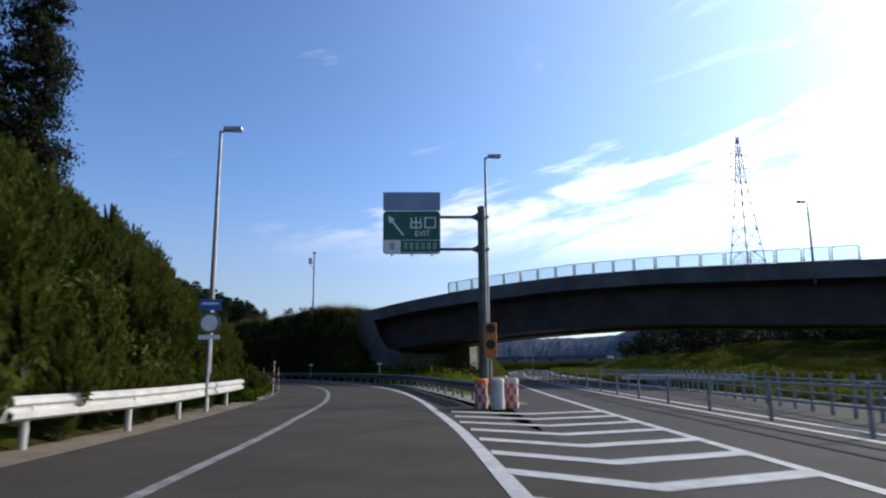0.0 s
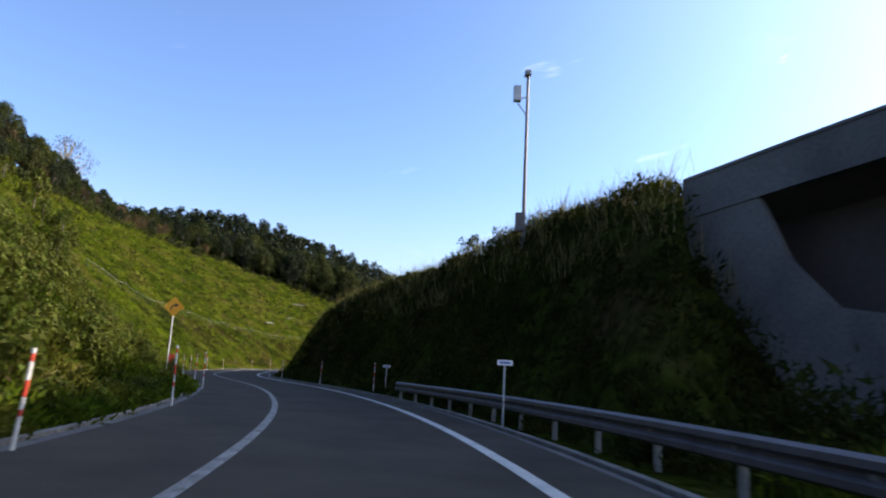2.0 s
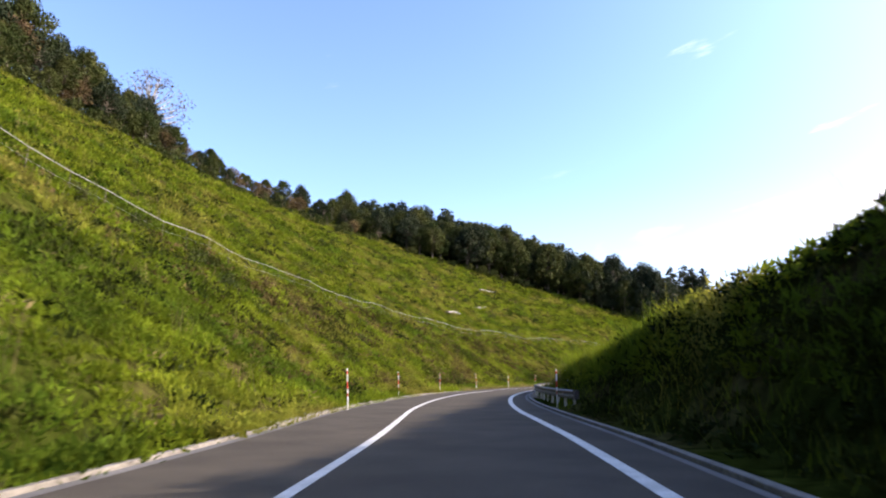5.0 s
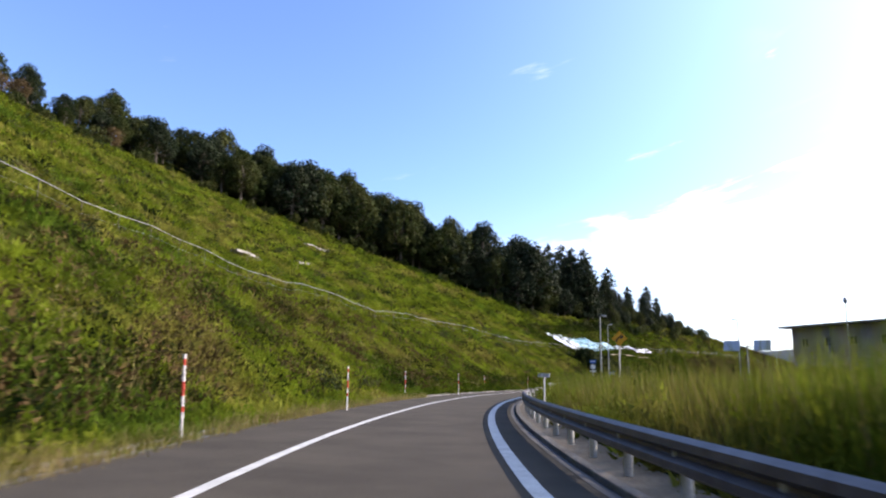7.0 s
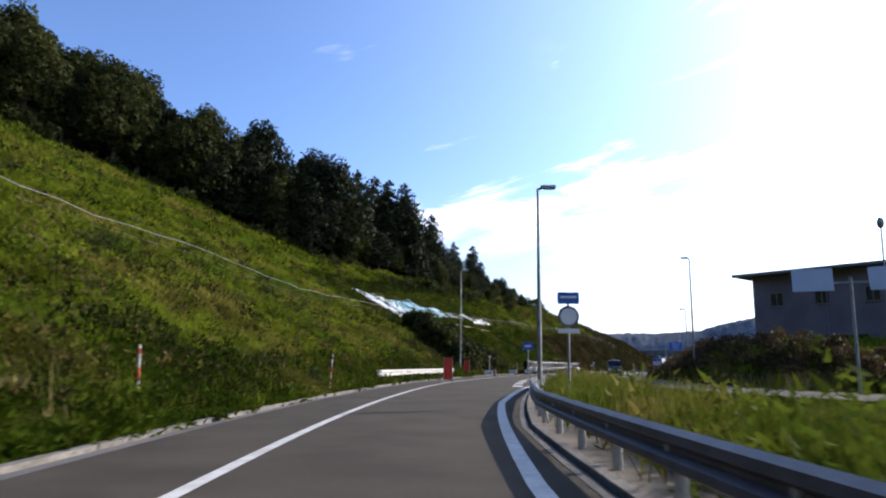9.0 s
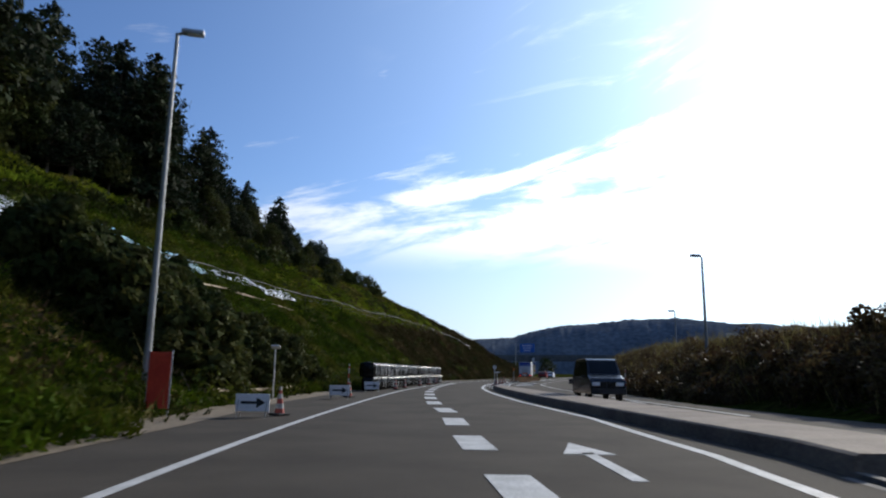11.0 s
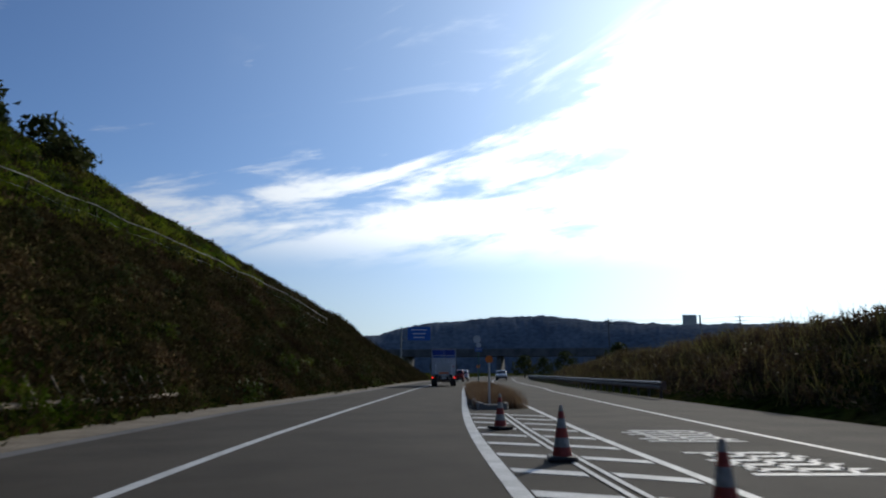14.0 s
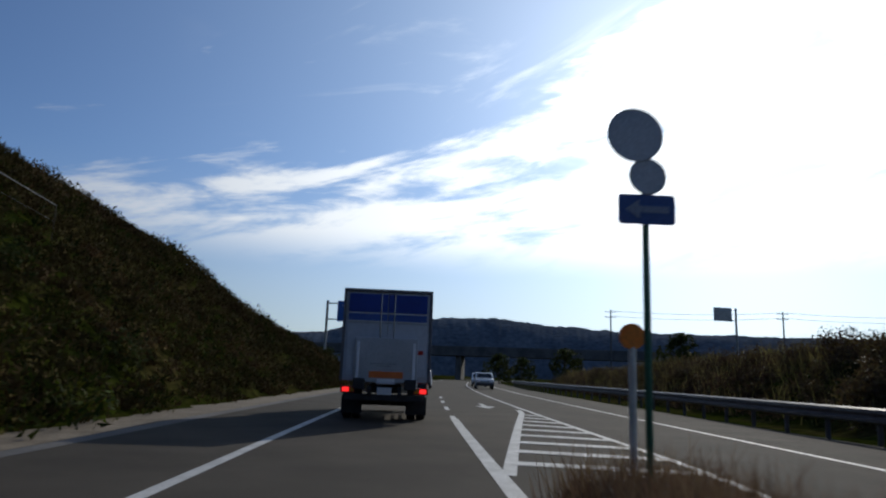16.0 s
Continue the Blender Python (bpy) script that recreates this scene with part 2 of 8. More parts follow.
LEAF = mat("leaf_green", (0.024, 0.037, 0.011), (0.062, 0.068, 0.021), 0.25, 0.65, fine=3.0, fine_amount=0.3, spec=0.03, random_tint=0.3, translucent=0.25)
LEAF_LIGHT = mat("shrub_leaf", (0.044, 0.064, 0.008), (0.092, 0.104, 0.016), 0.25, 0.65, fine=3.0, fine_amount=0.3, spec=0.1, random_tint=0.4, translucent=0.35)
LEAF_DARK = mat("conifer_needles", (0.012, 0.020, 0.009), (0.028, 0.038, 0.016), 0.25, 0.75, fine=3.0, fine_amount=0.3, spec=0.1, random_tint=0.4, translucent=0.12)
LEAF_RED = mat("autumn_leaf", (0.055, 0.038, 0.018), (0.115, 0.080, 0.034), 0.25, 0.7, fine=3.0, fine_amount=0.3, spec=0.1, random_tint=0.4, translucent=0.25)
BARK = mat("bark", (0.09, 0.07, 0.055), (0.16, 0.13, 0.105), 2.0, 0.95, bump=0.5, fine=14, fine_amount=0.3)
BARK_PALE = mat("pale_bark", (0.26, 0.23, 0.19), (0.36, 0.33, 0.28), 2.0, 0.95, bump=0.4, fine=14, fine_amount=0.25)
# far hills: distance haze is mixed into these base colours
FAR_WOOD_HAZE = mat("hazed_wood", (0.080, 0.098, 0.122), (0.108, 0.126, 0.150), 0.02, 0.95, fine=0.12, fine_amount=0.22, spec=0.0)
FAR_HAZE = mat("hazed_hill", (0.10, 0.145, 0.21), (0.115, 0.16, 0.23), 0.004, 0.95, fine=0.03, fine_amount=0.12)
WALL_GREY = mat("cement_board", (0.15, 0.128, 0.135), (0.20, 0.17, 0.175), 0.4, 0.85, fine=9, fine_amount=0.08)
GLASS_DARK = mat("dark_glazing", (0.02, 0.025, 0.03), (0.03, 0.035, 0.04), 1.0, 0.08, fine=5, fine_amount=0.05, spec=0.6)

# ---------------- alignment of the slip road ----------------
ALIGN = [(0.0, 0.0), (-0.9, 13.2), (-2.6, 26.0), (-5.2, 38.5), (-9.3, 50.4), (-14.7, 61.7), (-21.3, 72.2), (-29.0, 82.0), (-37.4, 91.1), (-45.3, 100.7), (-52.1, 111.2), (-58.5, 122.1), (-65.0, 132.8), (-70.7, 143.9), (-75.6, 155.5), (-79.7, 167.5), (-82.9, 179.8), (-85.1, 192.3), (-86.2, 205.0), (-86.4, 217.6), (-85.8, 229.9), (-84.6, 241.9), (-82.6, 253.5), (-80.0, 264.6), (-77.0, 275.3), (-73.8, 285.8), (-70.4, 296.1), (-66.8, 306.2), (-62.9, 316.0), (-58.6, 325.5), (-54.0, 334.6), (-49.4, 343.4), (-44.9, 352.0)]


def build_axis():
    pts = [np.array(p) for p in ALIGN]
    back = (pts[0] - pts[1]) / np.linalg.norm(pts[0] - pts[1])
    pts = [pts[0] + back * q for q in (100, 75, 50, 25, 12)] + pts
    p, a = pts[-1], math.atan2(ALIGN[-1][0] - ALIGN[-3][0], ALIGN[-1][1] - ALIGN[-3][1])
    for i in range(24):
        a += radians(0.55)
        p = p + 10 * np.array([math.sin(a), math.cos(a)])
        pts.append(p)
    out = []
    for i in range(1, len(pts) - 2):
        a, b, c, e = pts[i - 1:i + 3]
        for k in range(12):
            t = k / 12
            out.append(0.5 * (2 * b + (c - a) * t + (2 * a - 5 * b + 4 * c - e) * t * t + (3 * b - a - 3 * c + e) * t ** 3))
    out = np.array(out)
    s = np.concatenate([[0], np.cumsum(np.linalg.norm(np.diff(out, axis=0), axis=1))])
    i0 = np.argmin(np.linalg.norm(out, axis=1))
    s = s - s[i0]
    tan = np.gradient(out, axis=0)
    tan /= np.linalg.norm(tan, axis=1, keepdims=True)
    return out, s, tan


AXIS, AXS, AXT = build_axis()


def road_xy(s, d=0.0):
    """The place at s metres along the slip road and d metres to its right."""
    x, y = np.interp(s, AXS, AXIS[:, 0]), np.interp(s, AXS, AXIS[:, 1])
    tx, ty = np.interp(s, AXS, AXT[:, 0]), np.interp(s, AXS, AXT[:, 1])
    return x + d * ty, y - d * tx


def road_turn(s):
    """Heading at s, in degrees, as a turn about z of something that faces +y."""
    return math.degrees(math.atan2(-np.interp(s, AXS, AXT[:, 0]), np.interp(s, AXS, AXT[:, 1])))


def table(pairs):
    xs, ys = [p[0] for p in pairs], [p[1] for p in pairs]
    return lambda s: np.interp(s, xs, ys)


LEFT_LINE = table([(-60, -2.5), (7, -2.4), (16, -2.2), (24, -1.85), (33, -1.71), (58, -1.63), (83, -1.54), (115, -1.7), (146, -1.9), (160, -2.2), (172, -2.35), (190, -2.15), (200, -1.98), (212, -2.0), (221, -2.1), (234, -2.22), (262, -2.6), (294, -2.94), (317, -3.18), (328, -3.1), (359, -2.66), (389, -2.3), (440, -2.2)])
RIGHT_LINE = table([(-60, 1.0), (7, 1.05), (18, 1.2), (30, 1.6), (46, 1.85), (84, 2.03), (115, 2.0), (146, 1.82), (159, 1.6), (184, 1.13), (221, 1.0), (234, 0.97), (248, 1.3), (270, 2.9), (286, 4.2), (294, 4.1), (304, 3.05), (316, 2.07), (327, 1.43), (345, 1.05), (359, 0.93), (389, 1.05), (440, 1.1)])
LEFT_KERB = table([(-60, -4.9), (8, -4.8), (23, -4.3), (60, -4.2), (120, -4.4), (150, -4.5), (200, -4.3), (228, -4.2), (262, -4.6), (290, -5.0), (300, -5.7), (330, -5.8), (362, -6.0), (385, -5.2), (440, -4.6)])
RIGHT_KERB = table([(24, 2.6), (32, 2.75), (40, 3.2), (80, 3.2), (120, 3.0), (150, 2.9), (172, 2.2), (184, 1.95), (211, 1.78), (240, 1.58), (262, 2.8), (286, 5.2), (298, 4.2), (304, 3.6), (316, 2.7), (327, 2.1)])


def nearest(x, y):
    """s and d of many places at once."""
    x, y = np.atleast_1d(x).astype(float), np.atleast_1d(y).astype(float)
    s, d = np.empty_like(x), np.empty_like(x)
    for i in range(0, len(x), 4000):
        dx, dy = x[i:i + 4000, None] - AXIS[None, :, 0], y[i:i + 4000, None] - AXIS[None, :, 1]
        k = np.argmin(dx * dx + dy * dy, axis=1)
        r = np.arange(len(k))
        s[i:i + 4000] = AXS[k] + dx[r, k] * AXT[k, 0] + dy[r, k] * AXT[k, 1]
        d[i:i + 4000] = dx[r, k] * AXT[k, 1] - dy[r, k] * AXT[k, 0]
        far = np.hypot(dx[r, k], dy[r, k])
        d[i:i + 4000] = np.sign(d[i:i + 4000]) * np.maximum(np.abs(d[i:i + 4000]), far * 0.98)
    return s, d


# ---------------- terrain ----------------
K_HILL = table([(-80, 1.0), (30, 1.0), (60, 0.95), (100, 0.88), (134, 0.85), (162, 0.72), (210, 0.62), (240, 0.54), (290, 0.53), (312, 0.57), (335, 0.69), (360, 0.77), (385, 0.83), (420, 0.86), (470, 0.3)])
TOP_HILL = table([(-80, 8.5), (20, 8.5), (45, 8.0), (70, 12.0), (100, 25), (140, 38), (180, 46), (215, 48), (254, 52), (285, 40), (305, 26), (330, 20), (360, 17.2), (385, 13.6), (400, 11.4), (415, 8.5), (430, 5), (450, 1.6), (470, 0.5)])
EMB_TOP = table([(20, 0), (40, 5.6), (64, 6.2), (70, 6.9), (74, 7.5), (78, 7.65), (90, 7.25), (100, 7.15), (116, 6.2), (130, 4.5), (142, 3.1), (152, 2.1), (164, 1.4), (176, 0.7), (190, 0)])


def rough(x, y):
    return 0.5 * np.sin(x * 0.21 + 1.3 * np.sin(y * 0.13)) * np.sin(y * 0.17 + 0.8) + 0.25 * np.sin(x * 0.63 + y * 0.41) * np.sin(y * 0.57 - x * 0.2)


def main_axis_x(y):
    """x of the main carriageway's left edge line."""
    y = np.asarray(y, float)
    return 3.95 + 0.0006 * np.maximum(y - 5, 0) ** 2 * (y < 120) + (y >= 120) * (7.9 + 0.138 * (y - 120))


def bridge_lw(x, y):
    """Metres along the overpass from the first fence post, and across it."""
    return (x - 0.39) * 0.816 - (y - 62.73) * 0.578, (x - 0.39) * 0.578 + (y - 62.73) * 0.816


def height(x, y):
    s, d = nearest(x, y)
    x, y = np.atleast_1d(x), np.atleast_1d(y)
    z = np.zeros_like(s)
    # cut slope on the left
    a = -LEFT_KERB(s) + 1.2
    left = -d - a
    top = TOP_HILL(s)
    k = K_HILL(s)
    up = k * np.maximum(left, 0)
    hill = np.where(up < top * 0.8, up, top * 0.8 + (top * 0.45) * (1 - np.exp(-(up - top * 0.8) / (top * 0.45 + 0.01))))
    rr = rough(x, y)
    z = np.where(left > 0, hill + rr * np.clip(left / 8, 0, 1) * 0.55, z)
    # approach embankment of the overpass on the right
    e = EMB_TOP(s)
    b = d - (RIGHT_KERB(np.clip(s, 24, 300)) + 1.7)
    q, w = bridge_lw(x, y)
    e = e * np.where(w < 0, np.clip((-q - 8.0) / 3.4, 0, 1), np.where(w < 16, np.clip((-q - 11.3) / 0.8, 0, 1), np.clip(1 - (q + 10) / 3.0, 0, 1)))
    emb = np.minimum(np.maximum(b, 0) * 1.9, e)
    fall = np.maximum(e - np.maximum(d - 24, 0) * 0.6, 0)
    z = np.where((d > 0) & (s > 40) & (s < 205), np.minimum(emb, fall) + np.clip(b / 4, 0, 1) * rr * 0.3 * (e > 0.5), z)
    # low bank on the right of the joined road
    bb = d - table([(250, 30), (275, 14.5), (292, 12.0), (320, 11.5), (345, 11.0), (365, 10.2), (395, 11.6), (440, 14)])(s)
    hb = table([(262, 0), (275, 2.4), (300, 2.9), (330, 3.2), (370, 2.9), (400, 2.5), (450, 1.6), (500, 0)])(s)
    z = np.where((d > 0) & (s > 262), np.minimum(np.maximum(bb, 0) * 0.62, hb) + np.clip(bb / 4, 0, 1) * rr * 0.35, z)
    # far side of the main road: hillside beyond the overpass
    mx = x - main_axis_x(y)
    far = np.clip((mx - 22) * 0.4, 0, 4.5) * np.clip((y - 66) / 25, 0, 1) * np.clip((330 - y) / 120, 0, 1)
    z = np.where((d > 26) & (y < 260), np.maximum(z, far * np.clip((d - 26) / 10, 0, 1)), z)
    return z


def mesh_ob(name, verts, faces, material, smooth=False):
    me = bpy.data.meshes.new(name)
    me.from_pydata(verts, [], faces)
    me.materials.append(material)
    if smooth:
        me.polygons.foreach_set("use_smooth", [True] * len(me.polygons))
    me.update()
    return new(name, me)


def build_ground():
    xs = np.concatenate([-np.geomspace(4000, 345, 14), np.arange(-330, -140, 4.0), np.arange(-140, 20, 1.0), np.arange(20, 140, 4.0), np.geomspace(145, 4000, 16)])
    ys = np.concatenate([-np.geomspace(4000, 70, 14), np.arange(-60, 440, 1.1), np.arange(440, 560, 6.0), np.geomspace(566, 4000, 14)])
    gx, gy = np.meshgrid(xs, ys)
    z = height(gx.ravel(), gy.ravel()) - 0.06
    n = len(xs)
    verts = list(zip(gx.ravel().tolist(), gy.ravel().tolist(), z.tolist()))
    faces = [(j * n + i, j * n + i + 1, (j + 1) * n + i + 1, (j + 1) * n + i) for j in range(len(ys) - 1) for i in range(n - 1)]
    return tagged(mesh_ob("ground", verts, faces, GRASS_SOIL_SHADE, True), "grass-covered ground rising to a cut hillside", "ground", kind="structure")


build_ground()


def strip(name, s0, s1, dl, dr, z, material, step=2.0, label="", category="", kind="structure", parent=None):
    """A flat band along the slip road from d = dl to dr (numbers or tables)."""
    n = max(2, int((s1 - s0) / step) + 1)
    verts, faces = [], []
    for i, s in enumerate(np.linspace(s0, s1, n)):
        for f in (dl, dr):
            x, y = road_xy(s, f(s) if callable(f) else f)
            verts.append((x, y, z))
        if i:
            faces.append((2 * i - 2, 2 * i - 1, 2 * i + 1, 2 * i))
    ob = mesh_ob(name, verts, faces, material)
    if parent:
        ob.parent = parent
        return ob
    return tagged(ob, label, category, kind=kind)


def sweep(name, s0, s1, base, profile, material, step=2.0, caps=True, z=0.0):
    """Sweeps a closed (d, z) outline along the slip road at the offset base."""
    n = max(2, int(abs(s1 - s0) / step) + 1)
    verts, faces, m = [], [], len(profile)
    for i, s in enumerate(np.linspace(s0, s1, n)):
        o = base(s) if callable(base) else base
        for d, h in profile:
            x, y = road_xy(s, o + d)
            verts.append((x, y, h + z))
        if i:
            for k in range(m):
                a, b = (i - 1) * m + k, (i - 1) * m + (k + 1) % m
                faces.append((a, b, b + m, a + m))
    if caps:
        faces += [tuple(range(m)), tuple(range((n - 1) * m, n * m))[::-1]]
    me = bpy.data.meshes.new(name)
    me.from_pydata(verts, [], faces)
    me.materials.append(material)
    bm = bmesh.new()
    bm.from_mesh(me)
    bmesh.ops.recalc_face_normals(bm, faces=bm.faces)
    bm.to_mesh(me)
    bm.free()
    return new(name, me)


# slip road, main road, road from the right
strip("slip_road", -70, 560, LEFT_KERB, lambda s: np.interp(s, [-70, 20, 24, 32, 40, 80, 120, 150, 172, 184, 211, 240, 262, 286, 292, 300, 560], [2.5, 2.5, 2.6, 2.75, 3.2, 3.2, 3.0, 2.9, 2.2, 1.95, 1.78, 1.58, 2.8, 5.2, 9.5, 10.0, 9.2]), 0.0, ASPHALT, label="dark asphalt slip road", category="road")


def main_strip(name, y0, y1, a, b, z, material, step=4.0):
    verts, faces = [], []
    n = int((y1 - y0) / step) + 1
    for i, y in enumerate(np.linspace(y0, y1, n)):
        x = float(main_axis_x(y))
        verts += [(x + a, y, z), (x + b, y, z)]
        if i:
            faces.append((2 * i - 2, 2 * i - 1, 2 * i + 1, 2 * i))
    return mesh_ob(name, verts, faces, material)


tagged(main_strip("main_road", -80, 600, -2.2, 8.0, -0.004, ASPHALT_OLD), "worn grey asphalt main carriageway", "road", kind="structure")


SIDE_ROAD = ((60, 190), (30, 196), (-20, 205), (-50, 216), (-66, 229), (-71.5, 244), (-71.5, 262), (-69, 280), (-64.5, 296), (-60, 308))


def side_road():
    """The road that comes in from the right, in front of the building."""
    p = [np.array(q) for q in SIDE_ROAD]
    verts, faces = [], []
    pts = []
    for i in range(1, len(p) - 2):
        a, b, c, e = p[i - 1:i + 3]
        for k in range(8):
            t = k / 8
            pts.append(0.5 * (2 * b + (c - a) * t + (2 * a - 5 * b + 4 * c - e) * t * t + (3 * b - a - 3 * c + e) * t ** 3))
    for i, q in enumerate(pts):
        t = pts[min(i + 1, len(pts) - 1)] - pts[max(i - 1, 0)]
        t /= np.linalg.norm(t)
        nrm = np.array([t[1], -t[0]])
        verts += [(*(q - 3.6 * nrm), -0.012), (*(q + 3.6 * nrm), -0.012)]
        if i:
            faces.append((2 * i - 2, 2 * i - 1, 2 * i + 1, 2 * i))
    tagged(mesh_ob("side_road", verts, faces, ASPHALT_OLD), "grey asphalt road joining from beside the building", "road", kind="structure")


side_road()
# edge lines
LINE_Z = 0.006
PAINT_WORN = mat("worn_road_paint", (0.13, 0.125, 0.115), (0.30, 0.295, 0.28), 3.5, 0.8, fine=26, fine_amount=0.35)
strip("edge_line_left_worn", -70, 120, lambda s: LEFT_LINE(s) - 0.08, lambda s: LEFT_LINE(s) + 0.08, LINE_Z, PAINT_WORN, label="worn grey-white edge line on the slip road", category="road marking")
strip("edge_line_left", 120, 520, lambda s: LEFT_LINE(s) - 0.08, lambda s: LEFT_LINE(s) + 0.08, LINE_Z, PAINT, label="white painted edge line on the slip road", category="road marking")
strip("edge_line_right", 2, 400, lambda s: RIGHT_LINE(s) - 0.10, lambda s: RIGHT_LINE(s) + 0.10, LINE_Z, PAINT, label="broad white painted edge line on the slip road", category="road marking")
for nm, off in (("main_line_left", 0.0), ("main_line_right", 2.45), ("main_line_far", 3.15), ("main_line_edge", 7.4)):
    tagged(main_strip(nm, -80, 400, off - 0.09, off + 0.09, 0.003, PAINT), "white painted line on the main carriageway", "road marking", kind="structure")

# ---------------- building helpers ----------------
IDENT = Matrix.Identity(4)


def part(name, bm, material, parent, label=""):
    """Links a bmesh as one mesh under a thing or a part."""
    me = bpy.data.meshes.new(name)
    bmesh.ops.recalc_face_normals(bm, faces=bm.faces)
    bm.to_mesh(me)
    bm.free()
    me.materials.append(material)
    ob = new(name, me)
    ob.parent = parent
    return tagged(ob, label) if label else ob


def shared(name, me, parent, m=IDENT):
    """One more object on a mesh that others use too."""
    ob = new(name, me)
    ob.parent = parent
    ob.matrix_basis = m
    return ob


def thing(name, m, label, category, group="", kind=""):
    ob = new(name)
    ob.empty_display_size = 0.3
    ob.matrix_world = m
    return tagged(ob, label, category, group, kind)


def box(bm, c, size, bevel=0.0, rot=IDENT):
    m = Matrix.Translation(c) @ rot @ Matrix.Diagonal((*size, 1))
    r = bmesh.ops.create_cube(bm, size=1, matrix=m)
    if bevel:
        es = list({e for v in r["verts"] for e in v.link_edges})
        bmesh.ops.bevel(bm, geom=es, offset=bevel, segments=2, affect="EDGES", profile=0.6)
    return bm


def rod(bm, a, b, r0, r1=None, seg=10):
    """A round bar from a to b, which may taper."""
    a, b = Vector(a), Vector(b)
    r1 = r0 if r1 is None else r1
    m = Matrix.Translation((a + b) / 2) @ (b - a).to_track_quat("Z", "Y").to_matrix().to_4x4()
    bmesh.ops.create_cone(bm, cap_ends=True, segments=seg, radius1=r0, radius2=r1, depth=(b - a).length, matrix=m)
    return bm


def tube(bm, pts, r, seg=6):
    """One bent round bar through points."""
    pts = [Vector(p) for p in pts]
    rings = []
    for k, p in enumerate(pts):
        way = (pts[min(k + 1, len(pts) - 1)] - pts[max(k - 1, 0)]).normalized()
        side = way.cross(Vector((0, 0, 1)) if abs(way.z) < 0.9 else Vector((1, 0, 0))).normalized()
        up = side.cross(way)
        rings.append([bm.verts.new(p + (side * math.cos(i * math.tau / seg) + up * math.sin(i * math.tau / seg)) * r) for i in range(seg)])
    for a, b in zip(rings[:-1], rings[1:]):
        for i in range(seg):
            bm.faces.new((a[i], a[(i + 1) % seg], b[(i + 1) % seg], b[i]))
    bm.faces.new(rings[0][::-1])
    bm.faces.new(rings[-1])
    return bm


def plate(bm, outline, y, thick):
    """An outline in x and z, as a plate from y to y + thick."""
    front = [bm.verts.new((x, y, z)) for x, z in outline]
    back = [bm.verts.new((x, y + thick, z)) for x, z in outline]
    n = len(outline)
    bm.faces.new(front)
    bm.faces.new(back[::-1])
    for i in range(n):
        bm.faces.new((front[i], front[(i + 1) % n], back[(i + 1) % n], back[i]))
    return bm


def rounded(w, h, r, cx=0.0, cz=0.0, seg=4):
    out = []
    for sx, sz, a0 in ((1, 1, 0), (-1, 1, 90), (-1, -1, 180), (1, -1, 270)):
        for k in range(seg + 1):
            a = radians(a0 + 90 * k / seg)
            out.append((cx + sx * (w / 2 - r) + r * math.cos(a), cz + sz * (h / 2 - r) + r * math.sin(a)))
    return out


def circle(r, cx=0.0, cz=0.0, n=28):
    return [(cx + r * math.cos(2 * math.pi * i / n), cz + r * math.sin(2 * math.pi * i / n)) for i in range(n)]


def text_bm(body, size, thick=0.004):
    """Letters of the built-in font, upright in x and z, facing -y."""
    cu = bpy.data.curves.new("letters", "FONT")
    cu.body, cu.size, cu.align_x, cu.align_y, cu.extrude = body, size, "CENTER", "CENTER", thick / 2
    ob = bpy.data.objects.new("letters", cu)
    scene.collection.objects.link(ob)
    me = bpy.data.meshes.new_from_object(ob)
    bpy.data.objects.remove(ob)
    bm = bmesh.new()
    bm.from_mesh(me)
    bpy.data.meshes.remove(me)
    bmesh.ops.transform(bm, matrix=Matrix.Rotation(radians(90), 4, "X"), verts=bm.verts)
    return bm


def at(s, d, z=0.0, turn=0.0):
    """A pose beside the slip road; +y runs with the traffic."""
    x, y = road_xy(s, d)
    return pose(x, y, z, 0, 0, road_turn(s) + turn)


def ground_z(x, y):
    return float(height(x, y)[0])


def hold(ob, root):
    """Hangs a mesh built in world places under a thing."""
    ob.parent = root
    ob.matrix_parent_inverse = root.matrix_world.inverted()
    return ob


# ---------------- kerbs ----------------
KERB = mat("weathered_kerb", (0.11, 0.10, 0.088), (0.19, 0.175, 0.155), 1.2, 0.9, bump=0.3, fine=18, fine_amount=0.3)


def kerb_line(name, s0, s1, offset, label, length=2.0, w=0.15, h=0.10, z=0.0):
    bm = bmesh.new()
    box(bm, (0, 0, h / 2 - 0.06), (w, length - 0.015, h + 0.12), 0.015)
    root = thing(name, at(s0, float(offset(s0)), z), label, "kerb", kind="structure")
    first = part("kerb_stone", bm, KERB, root)
    first.parent = None
    me = first.data
    inv = root.matrix_world.inverted()
    s = s0
    k = 0
    while s < s1:
        a, b = Vector((*road_xy(s, float(offset(s))), z)), Vector((*road_xy(s + length, float(offset(s + length))), z))
        mid, t = (a + b) / 2, (b - a)
        m = Matrix.Translation(mid) @ Matrix.Rotation(math.atan2(-t.x, t.y), 4, "Z") @ Matrix.Rotation(random.uniform(-0.008, 0.008), 4, "Z")
        if k == 0:
            ob = first
            ob.parent = root
        else:
            ob = new("kerb_stone", me)
            ob.parent = root
        ob.matrix_basis = inv @ m
        k += 1
        s += length


kerb_line("kerb_left", 26, 142, lambda s: LEFT_KERB(s) - 0.08, "weathered concrete kerb stones along the grass slope", w=0.12, h=0.06)
kerb_line("kerb_left_slabs", 142, 176, lambda s: LEFT_KERB(s) - 0.16, "broad pale concrete gutter slabs half overgrown", length=1.2, w=0.42, h=0.09)
